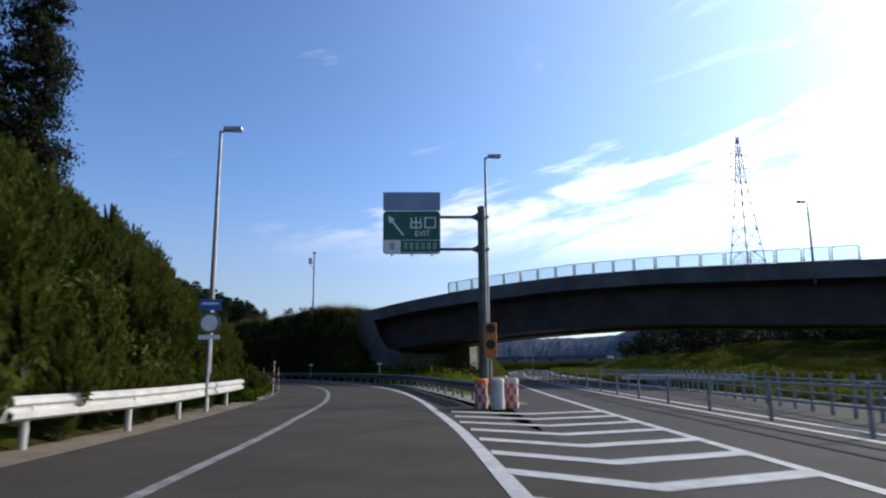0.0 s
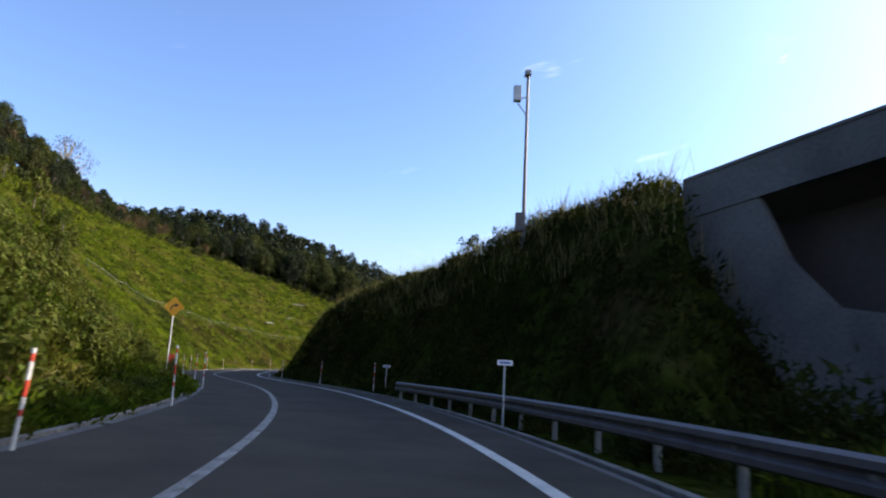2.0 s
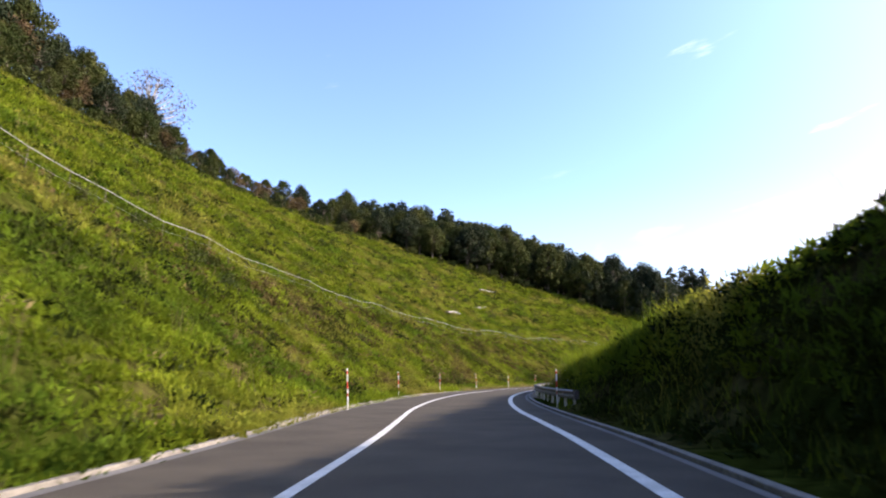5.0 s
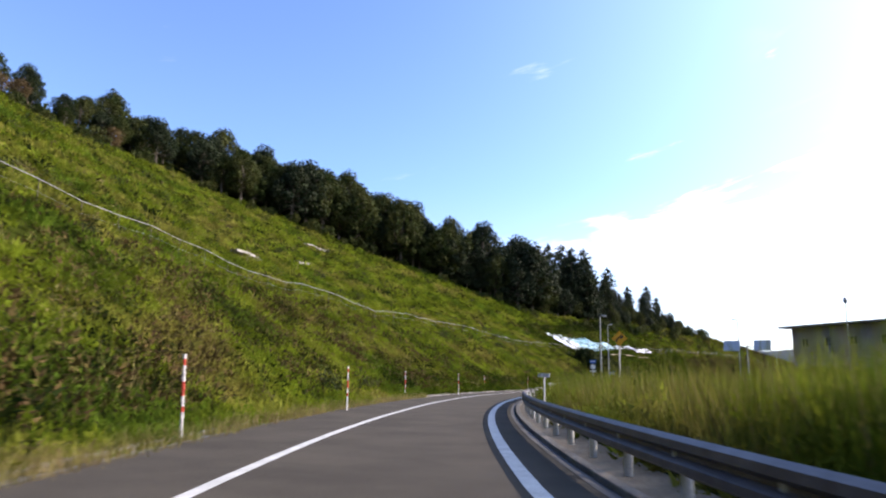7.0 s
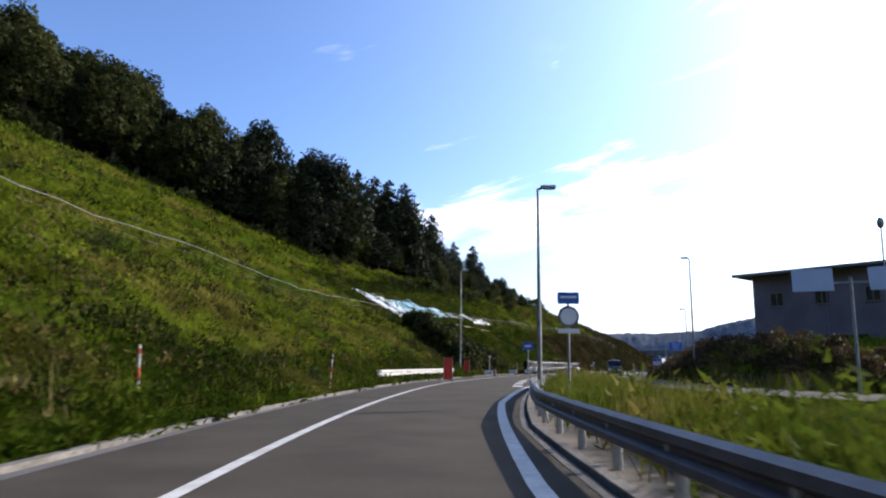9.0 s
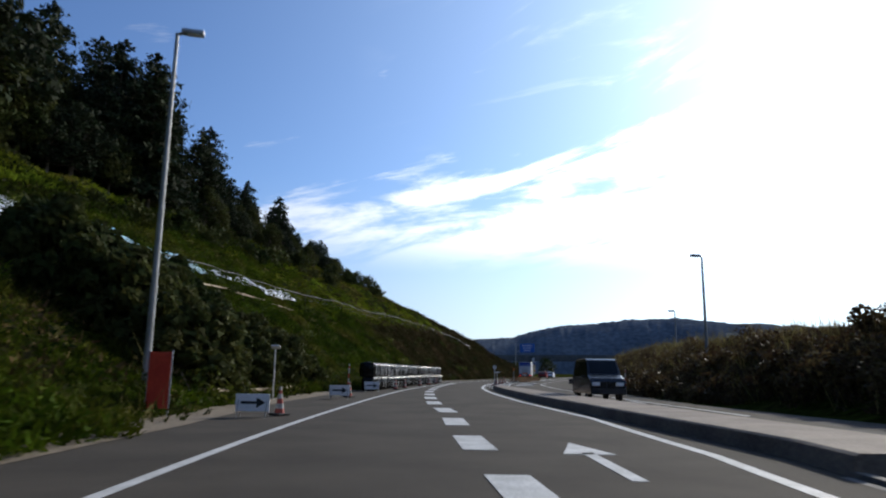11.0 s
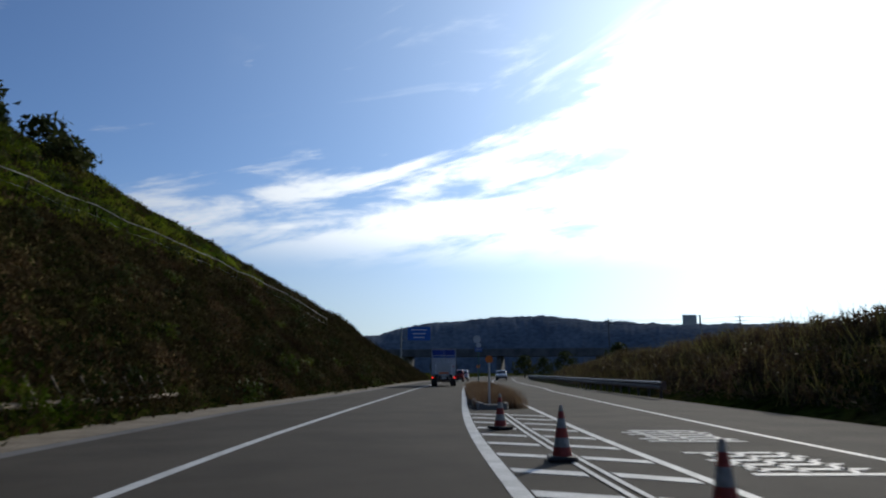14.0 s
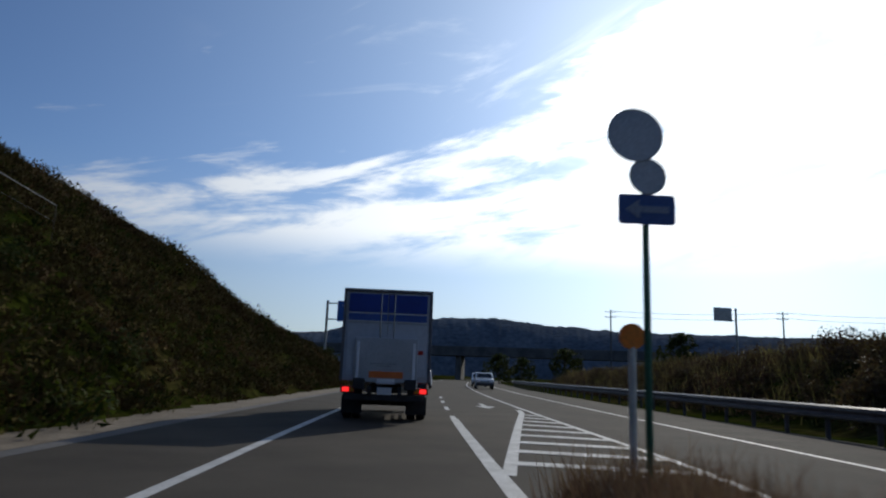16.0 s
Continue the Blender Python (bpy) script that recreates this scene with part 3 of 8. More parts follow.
kerb_line("kerb_left_far", 176, 284, lambda s: LEFT_KERB(s) - 0.08, "weathered concrete kerb stones along the grass slope", w=0.16, h=0.07)
kerb_line("kerb_right", 24, 286, lambda s: RIGHT_KERB(s) + 0.10, "low concrete kerb stones under the guardrail", h=0.06)
# concrete gutter beside the kerb
strip("gutter_left", 26, 284, lambda s: LEFT_KERB(s) + 0.02, lambda s: LEFT_KERB(s) + 0.22, 0.005, CONCRETE_DARK, label="pale concrete gutter strip", category="gutter")
strip("gutter_right", 30, 284, lambda s: RIGHT_KERB(s) - 0.16, lambda s: RIGHT_KERB(s) - 0.03, 0.005, CONCRETE_DARK, label="pale concrete gutter strip", category="gutter")
strip("verge_left", -60, 26, lambda s: LEFT_KERB(s) - 0.9, lambda s: LEFT_KERB(s) + 0.12, 0.012, SOIL, label="bare soil and broken concrete verge", category="verge")
strip("verge_lay", 344, 440, lambda s: LEFT_KERB(s) + 0.1, lambda s: LEFT_KERB(s) + 0.45, 0.006, CONCRETE_DARK, label="pale dusty concrete gutter", category="gutter")


for nm, a, b in (("shoulder_soil", 284, 316), ("shoulder_soil_far", 344, 440)):
    strip(nm, a, b, lambda s: LEFT_KERB(s) - 1.45, lambda s: LEFT_KERB(s) + 0.12, 0.012, SOIL, label="dusty tan soil at the foot of the slope", category="verge")

# raised separator between the two directions
SEPARATOR = mat("dusty_brown_concrete", (0.13, 0.10, 0.08), (0.20, 0.16, 0.125), 0.8, 0.9, bump=0.2, fine=18, fine_amount=0.25)


def separator():
    n = 24
    verts, faces = [], []
    ss = np.linspace(284, 324.4, n)
    for i, s in enumerate(ss):
        l = float(RIGHT_KERB(s)) + 0.05
        r = l + float(np.interp(s, [284, 300, 316, 324.4], [2.0, 1.9, 1.3, 0.6]))
        for d, z in ((l - 0.04, -0.05), (l, 0.24), (l + 0.05, 0.27), (r - 0.05, 0.27), (r, 0.24), (r + 0.04, -0.05)):
            verts.append((*road_xy(s, d), z))
        if i:
            for k in range(5):
                a = (i - 1) * 6 + k
                faces.append((a, a + 1, a + 7, a + 6))
    faces += [tuple(range(6)), tuple(range((n - 1) * 6, n * 6))[::-1]]
    tagged(mesh_ob("separator", verts, faces, SEPARATOR), "raised concrete separator between the two directions", "separator", kind="structure")


separator()

# ---------------- painted markings ----------------
def marks(name, quads, label, z=0.008):
    """Each painted bar is an object of its own under one marking."""
    root = thing(name, Matrix.Translation((*quads[0][0], 0)), label, "road marking", kind="structure")
    for q in quads:
        c = np.mean(np.array(q), axis=0)
        me = bpy.data.meshes.new("bar")
        n = len(q)
        vs = [(x - c[0], y - c[1], 0) for x, y in q] + [(x - c[0], y - c[1], -0.006) for x, y in q]
        me.from_pydata(vs, [], [tuple(range(n))] + [(i, n + i, n + (i + 1) % n, (i + 1) % n) for i in range(n)])
        me.materials.append(PAINT)
        ob = new("bar", me)
        ob.parent = root
        ob.matrix_basis = root.matrix_world.inverted() @ Matrix.Translation((c[0], c[1], z))
    return root


def sq(pairs):
    return [road_xy(s, d) for s, d in pairs]


def gore_hatch():
    out = []
    for k in range(-12, 7):
        y = 7.4 + 1.68 * k
        lx, mx_, rx = float(RIGHT_LINE(y)) + 0.0 - 0.055 * y + 0.05, 2.02, float(main_axis_x(y)) - 0.08
        if y > 13:
            lx -= 0.1
        t = 0.42
        out.append([(lx, y), (mx_, y - 1.05), (mx_, y - 1.05 + t), (lx, y + t)])
        out.append([(mx_, y - 1.05), (rx, y - 0.25), (rx, y - 0.25 + t), (mx_, y - 1.05 + t)])
    return out


marks("gore_hatching", gore_hatch(), "white chevron hatching on the nose of the exit")


def hatch_two():
    out = []
    for k in range(22):
        s = 327.5 + 1.55 * k
        l, r = float(RIGHT_LINE(s)) + 0.12, float(np.interp(s, [326, 345, 367], [3.5, 3.1, 3.05])) - 0.08
        m = float(np.interp(s, [326, 362], [2.35, 1.95]))
        t = 0.34
        out.append(sq([(s + 0.5, l), (s + 0.15, m - 0.16), (s + 0.15 + t, m - 0.16), (s + 0.5 + t, l)]))
        out.append(sq([(s + 0.1, m + 0.16), (s - 0.35, r), (s - 0.35 + t, r), (s + 0.1 + t, m + 0.16)]))
    return out


marks("merge_hatching", hatch_two(), "white hatching between the two directions")
for nm, o in (("spine_left", -0.08), ("spine_right", 0.08)):
    strip(nm, 327, 361, lambda s, o=o: np.interp(s, [326, 362], [2.35, 1.95]) + o - 0.035, lambda s, o=o: np.interp(s, [326, 362], [2.35, 1.95]) + o + 0.035, 0.012, PAINT, label="thin white painted double line", category="road marking")


def hatch_three():
    out = []
    for k in range(9):
        s = 391.0 + 1.5 * k
        l, r = float(np.interp(s, [390, 405], [1.15, 3.6])), 3.85
        if r - l > 0.25:
            out.append(sq([(s, l), (s - 0.5, r), (s - 0.1, r), (s + 0.4, l)]))
    return out


marks("end_hatching", hatch_three(), "white hatching beyond the median island")
strip("hatch_border", 390, 406, lambda s: np.interp(s, [389, 405], [1.0, 3.6]) - 0.09, lambda s: np.interp(s, [389, 405], [1.0, 3.6]) + 0.09, 0.007, PAINT, label="white border line of the hatching", category="road marking")
L2 = lambda s: np.interp(s, [318, 326, 345, 367, 385, 391, 425, 520], [4.6, 3.6, 3.15, 3.08, 3.3, 3.9, 3.8, 3.6])
R2 = lambda s: np.interp(s, [296, 330, 346, 361, 384, 392, 425, 520], [9.0, 6.9, 6.15, 6.3, 6.5, 6.9, 6.8, 6.6])
strip("lane_line", 318, 520, lambda s: L2(s) - 0.07, lambda s: L2(s) + 0.07, 0.007, PAINT, label="white line of the opposite lane", category="road marking")
strip("verge_line", 296, 520, lambda s: R2(s) - 0.07, lambda s: R2(s) + 0.07, 0.007, PAINT, label="white edge line of the opposite lane", category="road marking")


def dashes():
    out = []
    mid = table([(262, 1.9), (280, 1.2), (295.6, 0.38), (301, -0.28), (305, -0.6), (316, -1.45), (324, -1.83), (334, -2.2), (346, -2.6)])
    for k in range(18):
        s = 263.05 + 4.65 * k
        d, d2 = float(mid(s)), float(mid(s + 2.2))
        out.append(sq([(s, d - 0.26), (s, d + 0.26), (s + 2.2, d2 + 0.26), (s + 2.2, d2 - 0.26)]))
    # short dashes past the island
    for s in (393.5, 399, 404.5, 410, 415.5):
        d = 1.05
        out.append(sq([(s, d - 0.07), (s, d + 0.07), (s + 2.2, d + 0.07), (s + 2.2, d - 0.07)]))
    return out


marks("lane_dashes", dashes(), "broad white lane dashes")


def arrow_mark(s, d, turn=1):
    k = turn
    return [sq([(s, d - 0.09), (s, d + 0.09), (s + 2.6 * k, d + 0.09), (s + 2.6 * k, d - 0.09)]), sq([(s + 2.4 * k, d - 0.38), (s + 2.4 * k, d + 0.38), (s + 4.0 * k, d)])]


marks("lane_arrow", arrow_mark(283.5, 2.4), "white lane arrow on the asphalt")
marks("far_arrow", arrow_mark(410.5, 2.6, -1), "white lane arrow on the asphalt")


def letter_bars(s, d, seed):
    """Painted writing that cannot be read: bars of its size."""
    rnd = random.Random(seed)
    out = []
    for k in range(6):
        a = s + 0.42 * k
        w0 = rnd.uniform(0.0, 0.3)
        out.append(sq([(a, d + w0), (a, d + 1.75 - rnd.uniform(0, 0.3)), (a + 0.16, d + 1.75 - rnd.uniform(0, 0.3)), (a + 0.16, d + w0)]))
    for k in range(3):
        c = d + 0.25 + 0.55 * k + rnd.uniform(-0.1, 0.1)
        out.append(sq([(s + rnd.uniform(0, 0.4), c), (s + rnd.uniform(0, 0.4), c + 0.12), (s + 2.2, c + 0.12), (s + 2.2, c)]))
    return out


marks("painted_writing", sum((letter_bars(s, 3.75, i) for i, s in enumerate((338.5, 342.0, 345.6, 349.4, 353.2))), []), "white painted bars of faded road writing")
marks("painted_writing_near", sum((letter_bars(s, 6.5, 9 + i) for i, s in enumerate((300.0, 303.4))), []), "white painted bars of faded road writing")

# ---------------- overpass ----------------
BU, BW = Vector((0.816, -0.578, 0)).normalized(), Vector((0.578, 0.816, 0)).normalized()
BRIDGE = Matrix(((BU.x, BW.x, 0, 0.39), (BU.y, BW.y, 0, 62.73), (0, 0, 1, 0), (0, 0, 0, 1)))
# top of the parapet along the overpass: a gentle crest
PARAPET_TOP = table([(-16, 6.3), (-11.4, 6.7), (-8, 7.15), (-5, 7.52), (0, 7.98), (4, 8.22), (9, 8.46), (13, 8.56), (20, 8.5), (28, 8.15), (35, 7.85), (60, 6.7)])


def span(outline, l0, l1, step=1.5):
    """Sweeps a closed (across, below the parapet's top) outline along the overpass."""
    bm = bmesh.new()
    n = int((l1 - l0) / step) + 1
    rings = []
    for l in np.linspace(l0, l1, n):
        z = float(PARAPET_TOP(l))
        rings.append([bm.verts.new((float(l), w, z + dz)) for w, dz in outline])
    k = len(outline)
    for a, b in zip(rings[:-1], rings[1:]):
        for i in range(k):
            bm.faces.new((a[i], a[(i + 1) % k], b[(i + 1) % k], b[i]))
    bm.faces.new(rings[0])
    bm.faces.new(rings[-1][::-1])
    return bm


def overpass():
    root = thing("overpass", BRIDGE, "road overpass with dark box girders and pale screens on its parapet", "bridge")
    wide = 14.4
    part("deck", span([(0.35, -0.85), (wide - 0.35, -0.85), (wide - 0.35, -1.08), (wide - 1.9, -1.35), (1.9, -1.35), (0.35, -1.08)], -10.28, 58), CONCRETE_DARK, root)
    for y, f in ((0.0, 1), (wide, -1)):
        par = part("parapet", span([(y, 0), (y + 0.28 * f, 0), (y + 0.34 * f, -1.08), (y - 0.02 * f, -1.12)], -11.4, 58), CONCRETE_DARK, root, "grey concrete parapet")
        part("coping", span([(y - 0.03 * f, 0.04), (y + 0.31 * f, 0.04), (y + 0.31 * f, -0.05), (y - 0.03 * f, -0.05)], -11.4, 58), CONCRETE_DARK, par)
    # two box girders with leaning webs, and cross frames between them
    for a, b in ((1.9, 6.4), (8.0, 12.5)):
        gi = part("girder", span([(a, -1.32), (b, -1.32), (b - 0.45, -4.05), (a + 0.45, -4.05)], -10.28, 58), GIRDER, root, "brown-grey painted steel box girder")
        part("bottom_flange", span([(a + 0.30, -4.05), (b - 0.30, -4.05), (b - 0.30, -4.11), (a + 0.30, -4.11)], -10.28, 58), GIRDER, gi)
    for l in range(-6, 56, 6):
        bm = bmesh.new()
        z = float(PARAPET_TOP(l))
        box(bm, (l, 7.2, z - 2.4), (0.06, 1.7, 1.6))
        part("cross_frame", bm, GIRDER, root)
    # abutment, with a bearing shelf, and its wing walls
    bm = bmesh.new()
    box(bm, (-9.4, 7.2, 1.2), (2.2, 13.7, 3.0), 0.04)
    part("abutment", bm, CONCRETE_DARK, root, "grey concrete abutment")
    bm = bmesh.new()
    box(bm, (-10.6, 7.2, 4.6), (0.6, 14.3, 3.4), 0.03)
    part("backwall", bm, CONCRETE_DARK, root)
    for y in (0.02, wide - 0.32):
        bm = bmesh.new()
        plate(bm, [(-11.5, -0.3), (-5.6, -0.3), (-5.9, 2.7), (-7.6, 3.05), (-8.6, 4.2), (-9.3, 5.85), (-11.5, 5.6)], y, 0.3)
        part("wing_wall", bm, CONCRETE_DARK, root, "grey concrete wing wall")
    bm = bmesh.new()
    box(bm, (-7.0, 12.9, 1.5), (3.0, 1.5, 3.9), 0.05)
    part("buttress", bm, CONCRETE, root, "pale concrete block beside the abutment")
    bm = bmesh.new()
    rod(bm, (-8.3, 14.62, 0.0), (-8.3, 14.62, 5.2), 0.07, seg=10)
    part("drain_pipe", bm, STEEL_GREY, root)
    # far abutment
    bm = bmesh.new()
    box(bm, (52, 7.2, 1.6), (1.8, 14.2, 3.8), 0.04)
    part("abutment", bm, CONCRETE, root, "pale concrete abutment")
    return root


def panel_fence():
    root = thing("panel_fence", BRIDGE @ Matrix.Translation((0.05, 0.14, 0)), "pale see-through screen panels between dark steel posts", "fence")
    pm = bpy.data.materials.new("frosted_panel")
    pm.use_nodes = True
    b = pm.node_tree.nodes["Principled BSDF"]
    b.inputs["Base Color"].default_value = (0.74, 0.80, 0.82, 1)
    b.inputs["Roughness"].default_value, b.inputs["Transmission Weight"].default_value, b.inputs["IOR"].default_value = 0.12, 0.95, 1.02
    bm = bmesh.new()
    for x in (-0.05, 0.05):
        box(bm, (x, 0, 0.5), (0.03, 0.06, 1.0))
    for z in (0.14, 0.34, 0.56, 0.80):
        box(bm, (0, 0, z), (0.14, 0.05, 0.06))
    post = part("post", bm, RAIL_BROWN, root)
    bm = bmesh.new()
    box(bm, (0.85, 0, 0.52), (1.50, 0.008, 0.92))
    panel = part("panel", bm, pm, root)
    bm = bmesh.new()
    for z in (0.05, 0.99):
        box(bm, (0.85, 0, z), (1.54, 0.04, 0.045))
    for x in (0.09, 1.61):
        box(bm, (x, 0, 0.52), (0.045, 0.04, 0.94))
    fr = part("panel_frame", bm, RAIL_BROWN, root)
    xs = [0.0] + [0.95 + 1.7 * k for k in range(20)]
    for k, x in enumerate(xs):
        z = float(PARAPET_TOP(x + 0.05)) + 0.04
        w = (xs[k + 1] if k + 1 < len(xs) else x + 1.7) - x
        tilt = Matrix.Rotation(-math.atan2(float(PARAPET_TOP(x + w)) - z + 0.04, w), 4, "Y")
        m = Matrix.Translation((x, 0, z))
        if k == 0:
            post.matrix_basis = m
            panel.matrix_basis = fr.matrix_basis = m @ tilt @ Matrix.Diagonal((w / 1.7, 1, 1, 1))
            continue
        shared("post", post.data, root, m)
        if k < len(xs) - 1:
            shared("panel", panel.data, root, m @ tilt)
            shared("panel_frame", fr.data, root, m @ tilt)


# soil strip under the guardrail and beside the side road
strip("soil_verge", 165, 262, lambda s: RIGHT_KERB(s) + 0.03, lambda s: RIGHT_KERB(s) + 1.0, 0.004, SOIL, label="dusty bare soil under the guardrail", category="verge")

strip("nose_paving", 20.0, 46, lambda s: np.interp(s, [20, 24, 46], [2.75, 2.72, 3.55]), lambda s: np.interp(s, [20, 30, 46], [4.3, 4.4, 4.8]), 0.03, CONCRETE, label="worn concrete paving under the guardrail", category="paving")
overpass()
panel_fence()


# ---------------- guardrails ----------------
RAIL_POST = mat("grey_rail_post", (0.20, 0.195, 0.19), (0.29, 0.28, 0.27), 3.0, 0.55, 0.2, fine=30, fine_amount=0.15)
W_BEAM = [(0.0, 0.42), (0.07, 0.46), (0.075, 0.53), (0.0, 0.58), (0.0, 0.61), (0.075, 0.66), (0.07, 0.73), (0.0, 0.77), (-0.02, 0.765), (0.045, 0.72), (0.05, 0.67), (-0.025, 0.615), (-0.025, 0.575), (0.05, 0.52), (0.045, 0.47), (-0.02, 0.425)]


def guardrail(s0, s1, offset, beam_mat, post_mat, step, side, label, z=0.0, low=0.0):
    """side: +1 where the traffic is on the rail's right."""
    f = offset if callable(offset) else (lambda s: offset)
    x, y = road_xy(s0, float(f(s0)))
    root = thing("guardrail", Matrix.Translation((x, y, z)), label, "guardrail")
    prof = [(side * d, h - low) for d, h in W_BEAM]
    hold(sweep("beam", s0, s1, f, prof, beam_mat, 1.5, z=z), root)
    bm = bmesh.new()
    rod(bm, (0, 0, -0.25), (0, 0, 0.68 - low), 0.057, seg=12)
    bmesh.ops.create_uvsphere(bm, u_segments=10, v_segments=5, radius=0.057, matrix=Matrix.Translation((0, 0, 0.68 - low)) @ Matrix.Diagonal((1, 1, 0.4, 1)))
    first = part("post", bm, post_mat, root)
    bm = bmesh.new()
    box(bm, (0, 0, 0.6 - low), (0.10, 0.07, 0.10), 0.01)
    br = part("bracket", bm, post_mat, root)
    n = int((s1 - s0 - 0.6) / step)
    inv = root.matrix_world.inverted()
    for k in range(n + 1):
        s = s0 + 0.5 + k * step
        x, y = road_xy(s, float(f(s)) - side * 0.10)
        m = inv @ pose(x, y, z, 0, 0, road_turn(s))
        x, y = road_xy(s, float(f(s)) - side * 0.03)
        m2 = inv @ pose(x, y, z, 0, 0, road_turn(s))
        if k == 0:
            first.matrix_basis, br.matrix_basis = m, m2
        else:
            shared("post", first.data, root, m)
            shared("bracket", br.data, root, m2)
    for s in (s0, s1):
        bm = bmesh.new()
        e = -1 if s == s0 else 1
        for k in range(5):
            a0, a1 = radians(36 * k), radians(36 * (k + 1))
            x0, x1 = -0.10 + 0.10 * math.cos(a0), -0.10 + 0.10 * math.cos(a1)
            y0, y1 = e * 0.16 * math.sin(a0), e * 0.16 * math.sin(a1)
            vs = [bm.verts.new(p) for p in ((side * x0, y0, 0.42 - low), (side * x1, y1, 0.42 - low), (side * x1, y1, 0.77 - low), (side * x0, y0, 0.77 - low))]
            bm.faces.new(vs)
        bmesh.ops.solidify(bm, geom=bm.faces[:], thickness=0.006)
        cap = part("end_cap", bm, beam_mat, root)
        cap.matrix_basis = inv @ at(s, float(f(s)), z)
    return root


guardrail(9.8, 24.5, lambda s: np.interp(s, [9, 14, 25], [-5.5, -4.75, -4.75]), RAIL_WHITE, RAIL_WHITE, 2.9, 1, "white corrugated steel guardrail beside the shrub slope", 0.0)
guardrail(-24.0, 6.0, lambda s: np.interp(s, [-24, 6], [-5.6, -5.6]), RAIL_WHITE, RAIL_WHITE, 3.7, 1, "white corrugated steel guardrail beside the shrub slope", 0.0)
guardrail(20.2, 79.0, lambda s: np.interp(s, [20, 30, 38, 45, 60, 70, 80], [2.95, 3.05, 3.6, 4.0, 4.05, 3.85, 3.5]), RAIL_BROWN, RAIL_POST, 2.0, -1, "dark grey weathered guardrail along the ramp curve", 0.0, 0.10)
guardrail(152.5, 262.0, lambda s: np.interp(s, [152, 163, 172, 180, 211, 241, 250, 262], [4.0, 3.2, 2.58, 2.36, 2.1, 1.85, 2.3, 3.3]), RAIL_BROWN, RAIL_WHITE, 2.0, -1, "dark grey weathered guardrail with pale posts beside tall grass", 0.0, 0.12)
guardrail(262.0, 284.0, lambda s: np.interp(s, [262, 284], [-5.2, -5.6]), RAIL_WHITE, RAIL_WHITE, 2.9, 1, "white corrugated steel guardrail below the slope")
guardrail(322.8, 326.3, lambda s: np.interp(s, [322.8, 326.3], [10.4, 7.8]), RAIL_BROWN, RAIL_POST, 2.0, -1, "short dark guardrail at the mouth of the side road")
guardrail(372.0, 470.0, lambda s: np.interp(s, [372, 396, 417, 470], [9.7, 10.0, 10.6, 9.6]), RAIL_BROWN, RAIL_BROWN, 2.0, -1, "brown-grey guardrail on the far side of the road")


def main_rail(name, off, y0, y1, label, step, tall=0.85):
    """Slim rail with upright posts along the main road."""
    x0 = float(main_axis_x(y0)) + float(off(y0))
    root = thing(name, Matrix.Translation((x0, y0, 0)), label, "railing")
    ys = np.arange(y0, y1, step)
    bm = bmesh.new()
    rod(bm, (0, 0, -0.1), (0, 0, tall), 0.045, seg=8)
    first = part("post", bm, STEEL_GREY, root)
    for k, y in enumerate(ys[1:]):
        shared("post", first.data, root, Matrix.Translation((float(main_axis_x(y)) + float(off(y)) - x0, y - y0, 0)))
    for z in (0.45, 0.78):
        bm = bmesh.new()
        tube(bm, [(float(main_axis_x(y)) + float(off(y)) - x0, y - y0, z) for y in ys], 0.03)
        part("rail", bm, STEEL_GREY, root)


main_rail("median_railing", lambda y: 2.75, -16, 130, "slim dark steel railing in the median of the main road", 3.35)
main_rail("outer_railing", lambda y: 4.45 + 0.13 * np.clip(y - 12, 0, 40), 2, 70, "dark steel railing with close posts beyond the main road", 1.15, 0.95)


def low_barrier():
    root = thing("low_barrier", pose(11.6, 32.9, 0, 0, 0, -12), "low pale barrier with short posts beyond the main road", "barrier")
    bm = bmesh.new()
    box(bm, (0, 0, 0.60), (5.8, 0.16, 0.24), 0.04)
    part("beam", bm, RAIL_WHITE, root)
    for x in (-2.6, -1.3, 0.0, 1.3, 2.6):
        bm = bmesh.new()
        rod(bm, (x, 0.06, -0.1), (x, 0.06, 0.55), 0.05, seg=8)
        part("post", bm, RAIL_POST, root)


low_barrier()


# ---------------- lamps ----------------
def street_lamp(x, y, z0, top, turn, label="slender grey steel street lamp with a flat head"):
    root = thing("street_lamp", pose(x, y, z0, 0, 0, turn), label, "street lamp", "street lamps")
    h = top - z0
    bm = bmesh.new()
    rod(bm, (0, 0, -0.3), (0, 0, h * 0.5), 0.10, 0.075, 12)
    rod(bm, (0, 0, h * 0.5), (0, 0, h - 0.05), 0.075, 0.05, 12)
    part("pole", bm, STEEL_GREY, root)
    bm = bmesh.new()
    box(bm, (0, 0, 0.9), (0.18, 0.06, 0.5), 0.02)
    part("access_door", bm, STEEL_GREY, root)
    bm = bmesh.new()
    rod(bm, (0, 0, h - 0.08), (0.18, 0, h), 0.045, 0.04, 8)
    arm = part("arm", bm, STEEL_GREY, root)
    bm = bmesh.new()
    box(bm, (0.42, 0, h + 0.03), (0.62, 0.26, 0.14), 0.05)
    head = part("head", bm, SIGN_BACK, root, "flat grey lamp head")
    bm = bmesh.new()
    box(bm, (0.46, 0, h - 0.045), (0.40, 0.18, 0.03), 0.01)
    part("lens", bm, SIGN_WHITE, head)
    return root


street_lamp(-7.45, 21.4, 0.9, 9.05, 0)
street_lamp(1.95, 29.3, 0.0, 10.6, 0)
street_lamp(25.6, 45.6, 6.93, 12.4, 180)
street_lamp(-82.9, 231.4, 0.0, 8.25, 0)
street_lamp(-66.2, 261.7, 0.4, 10.3, 180)
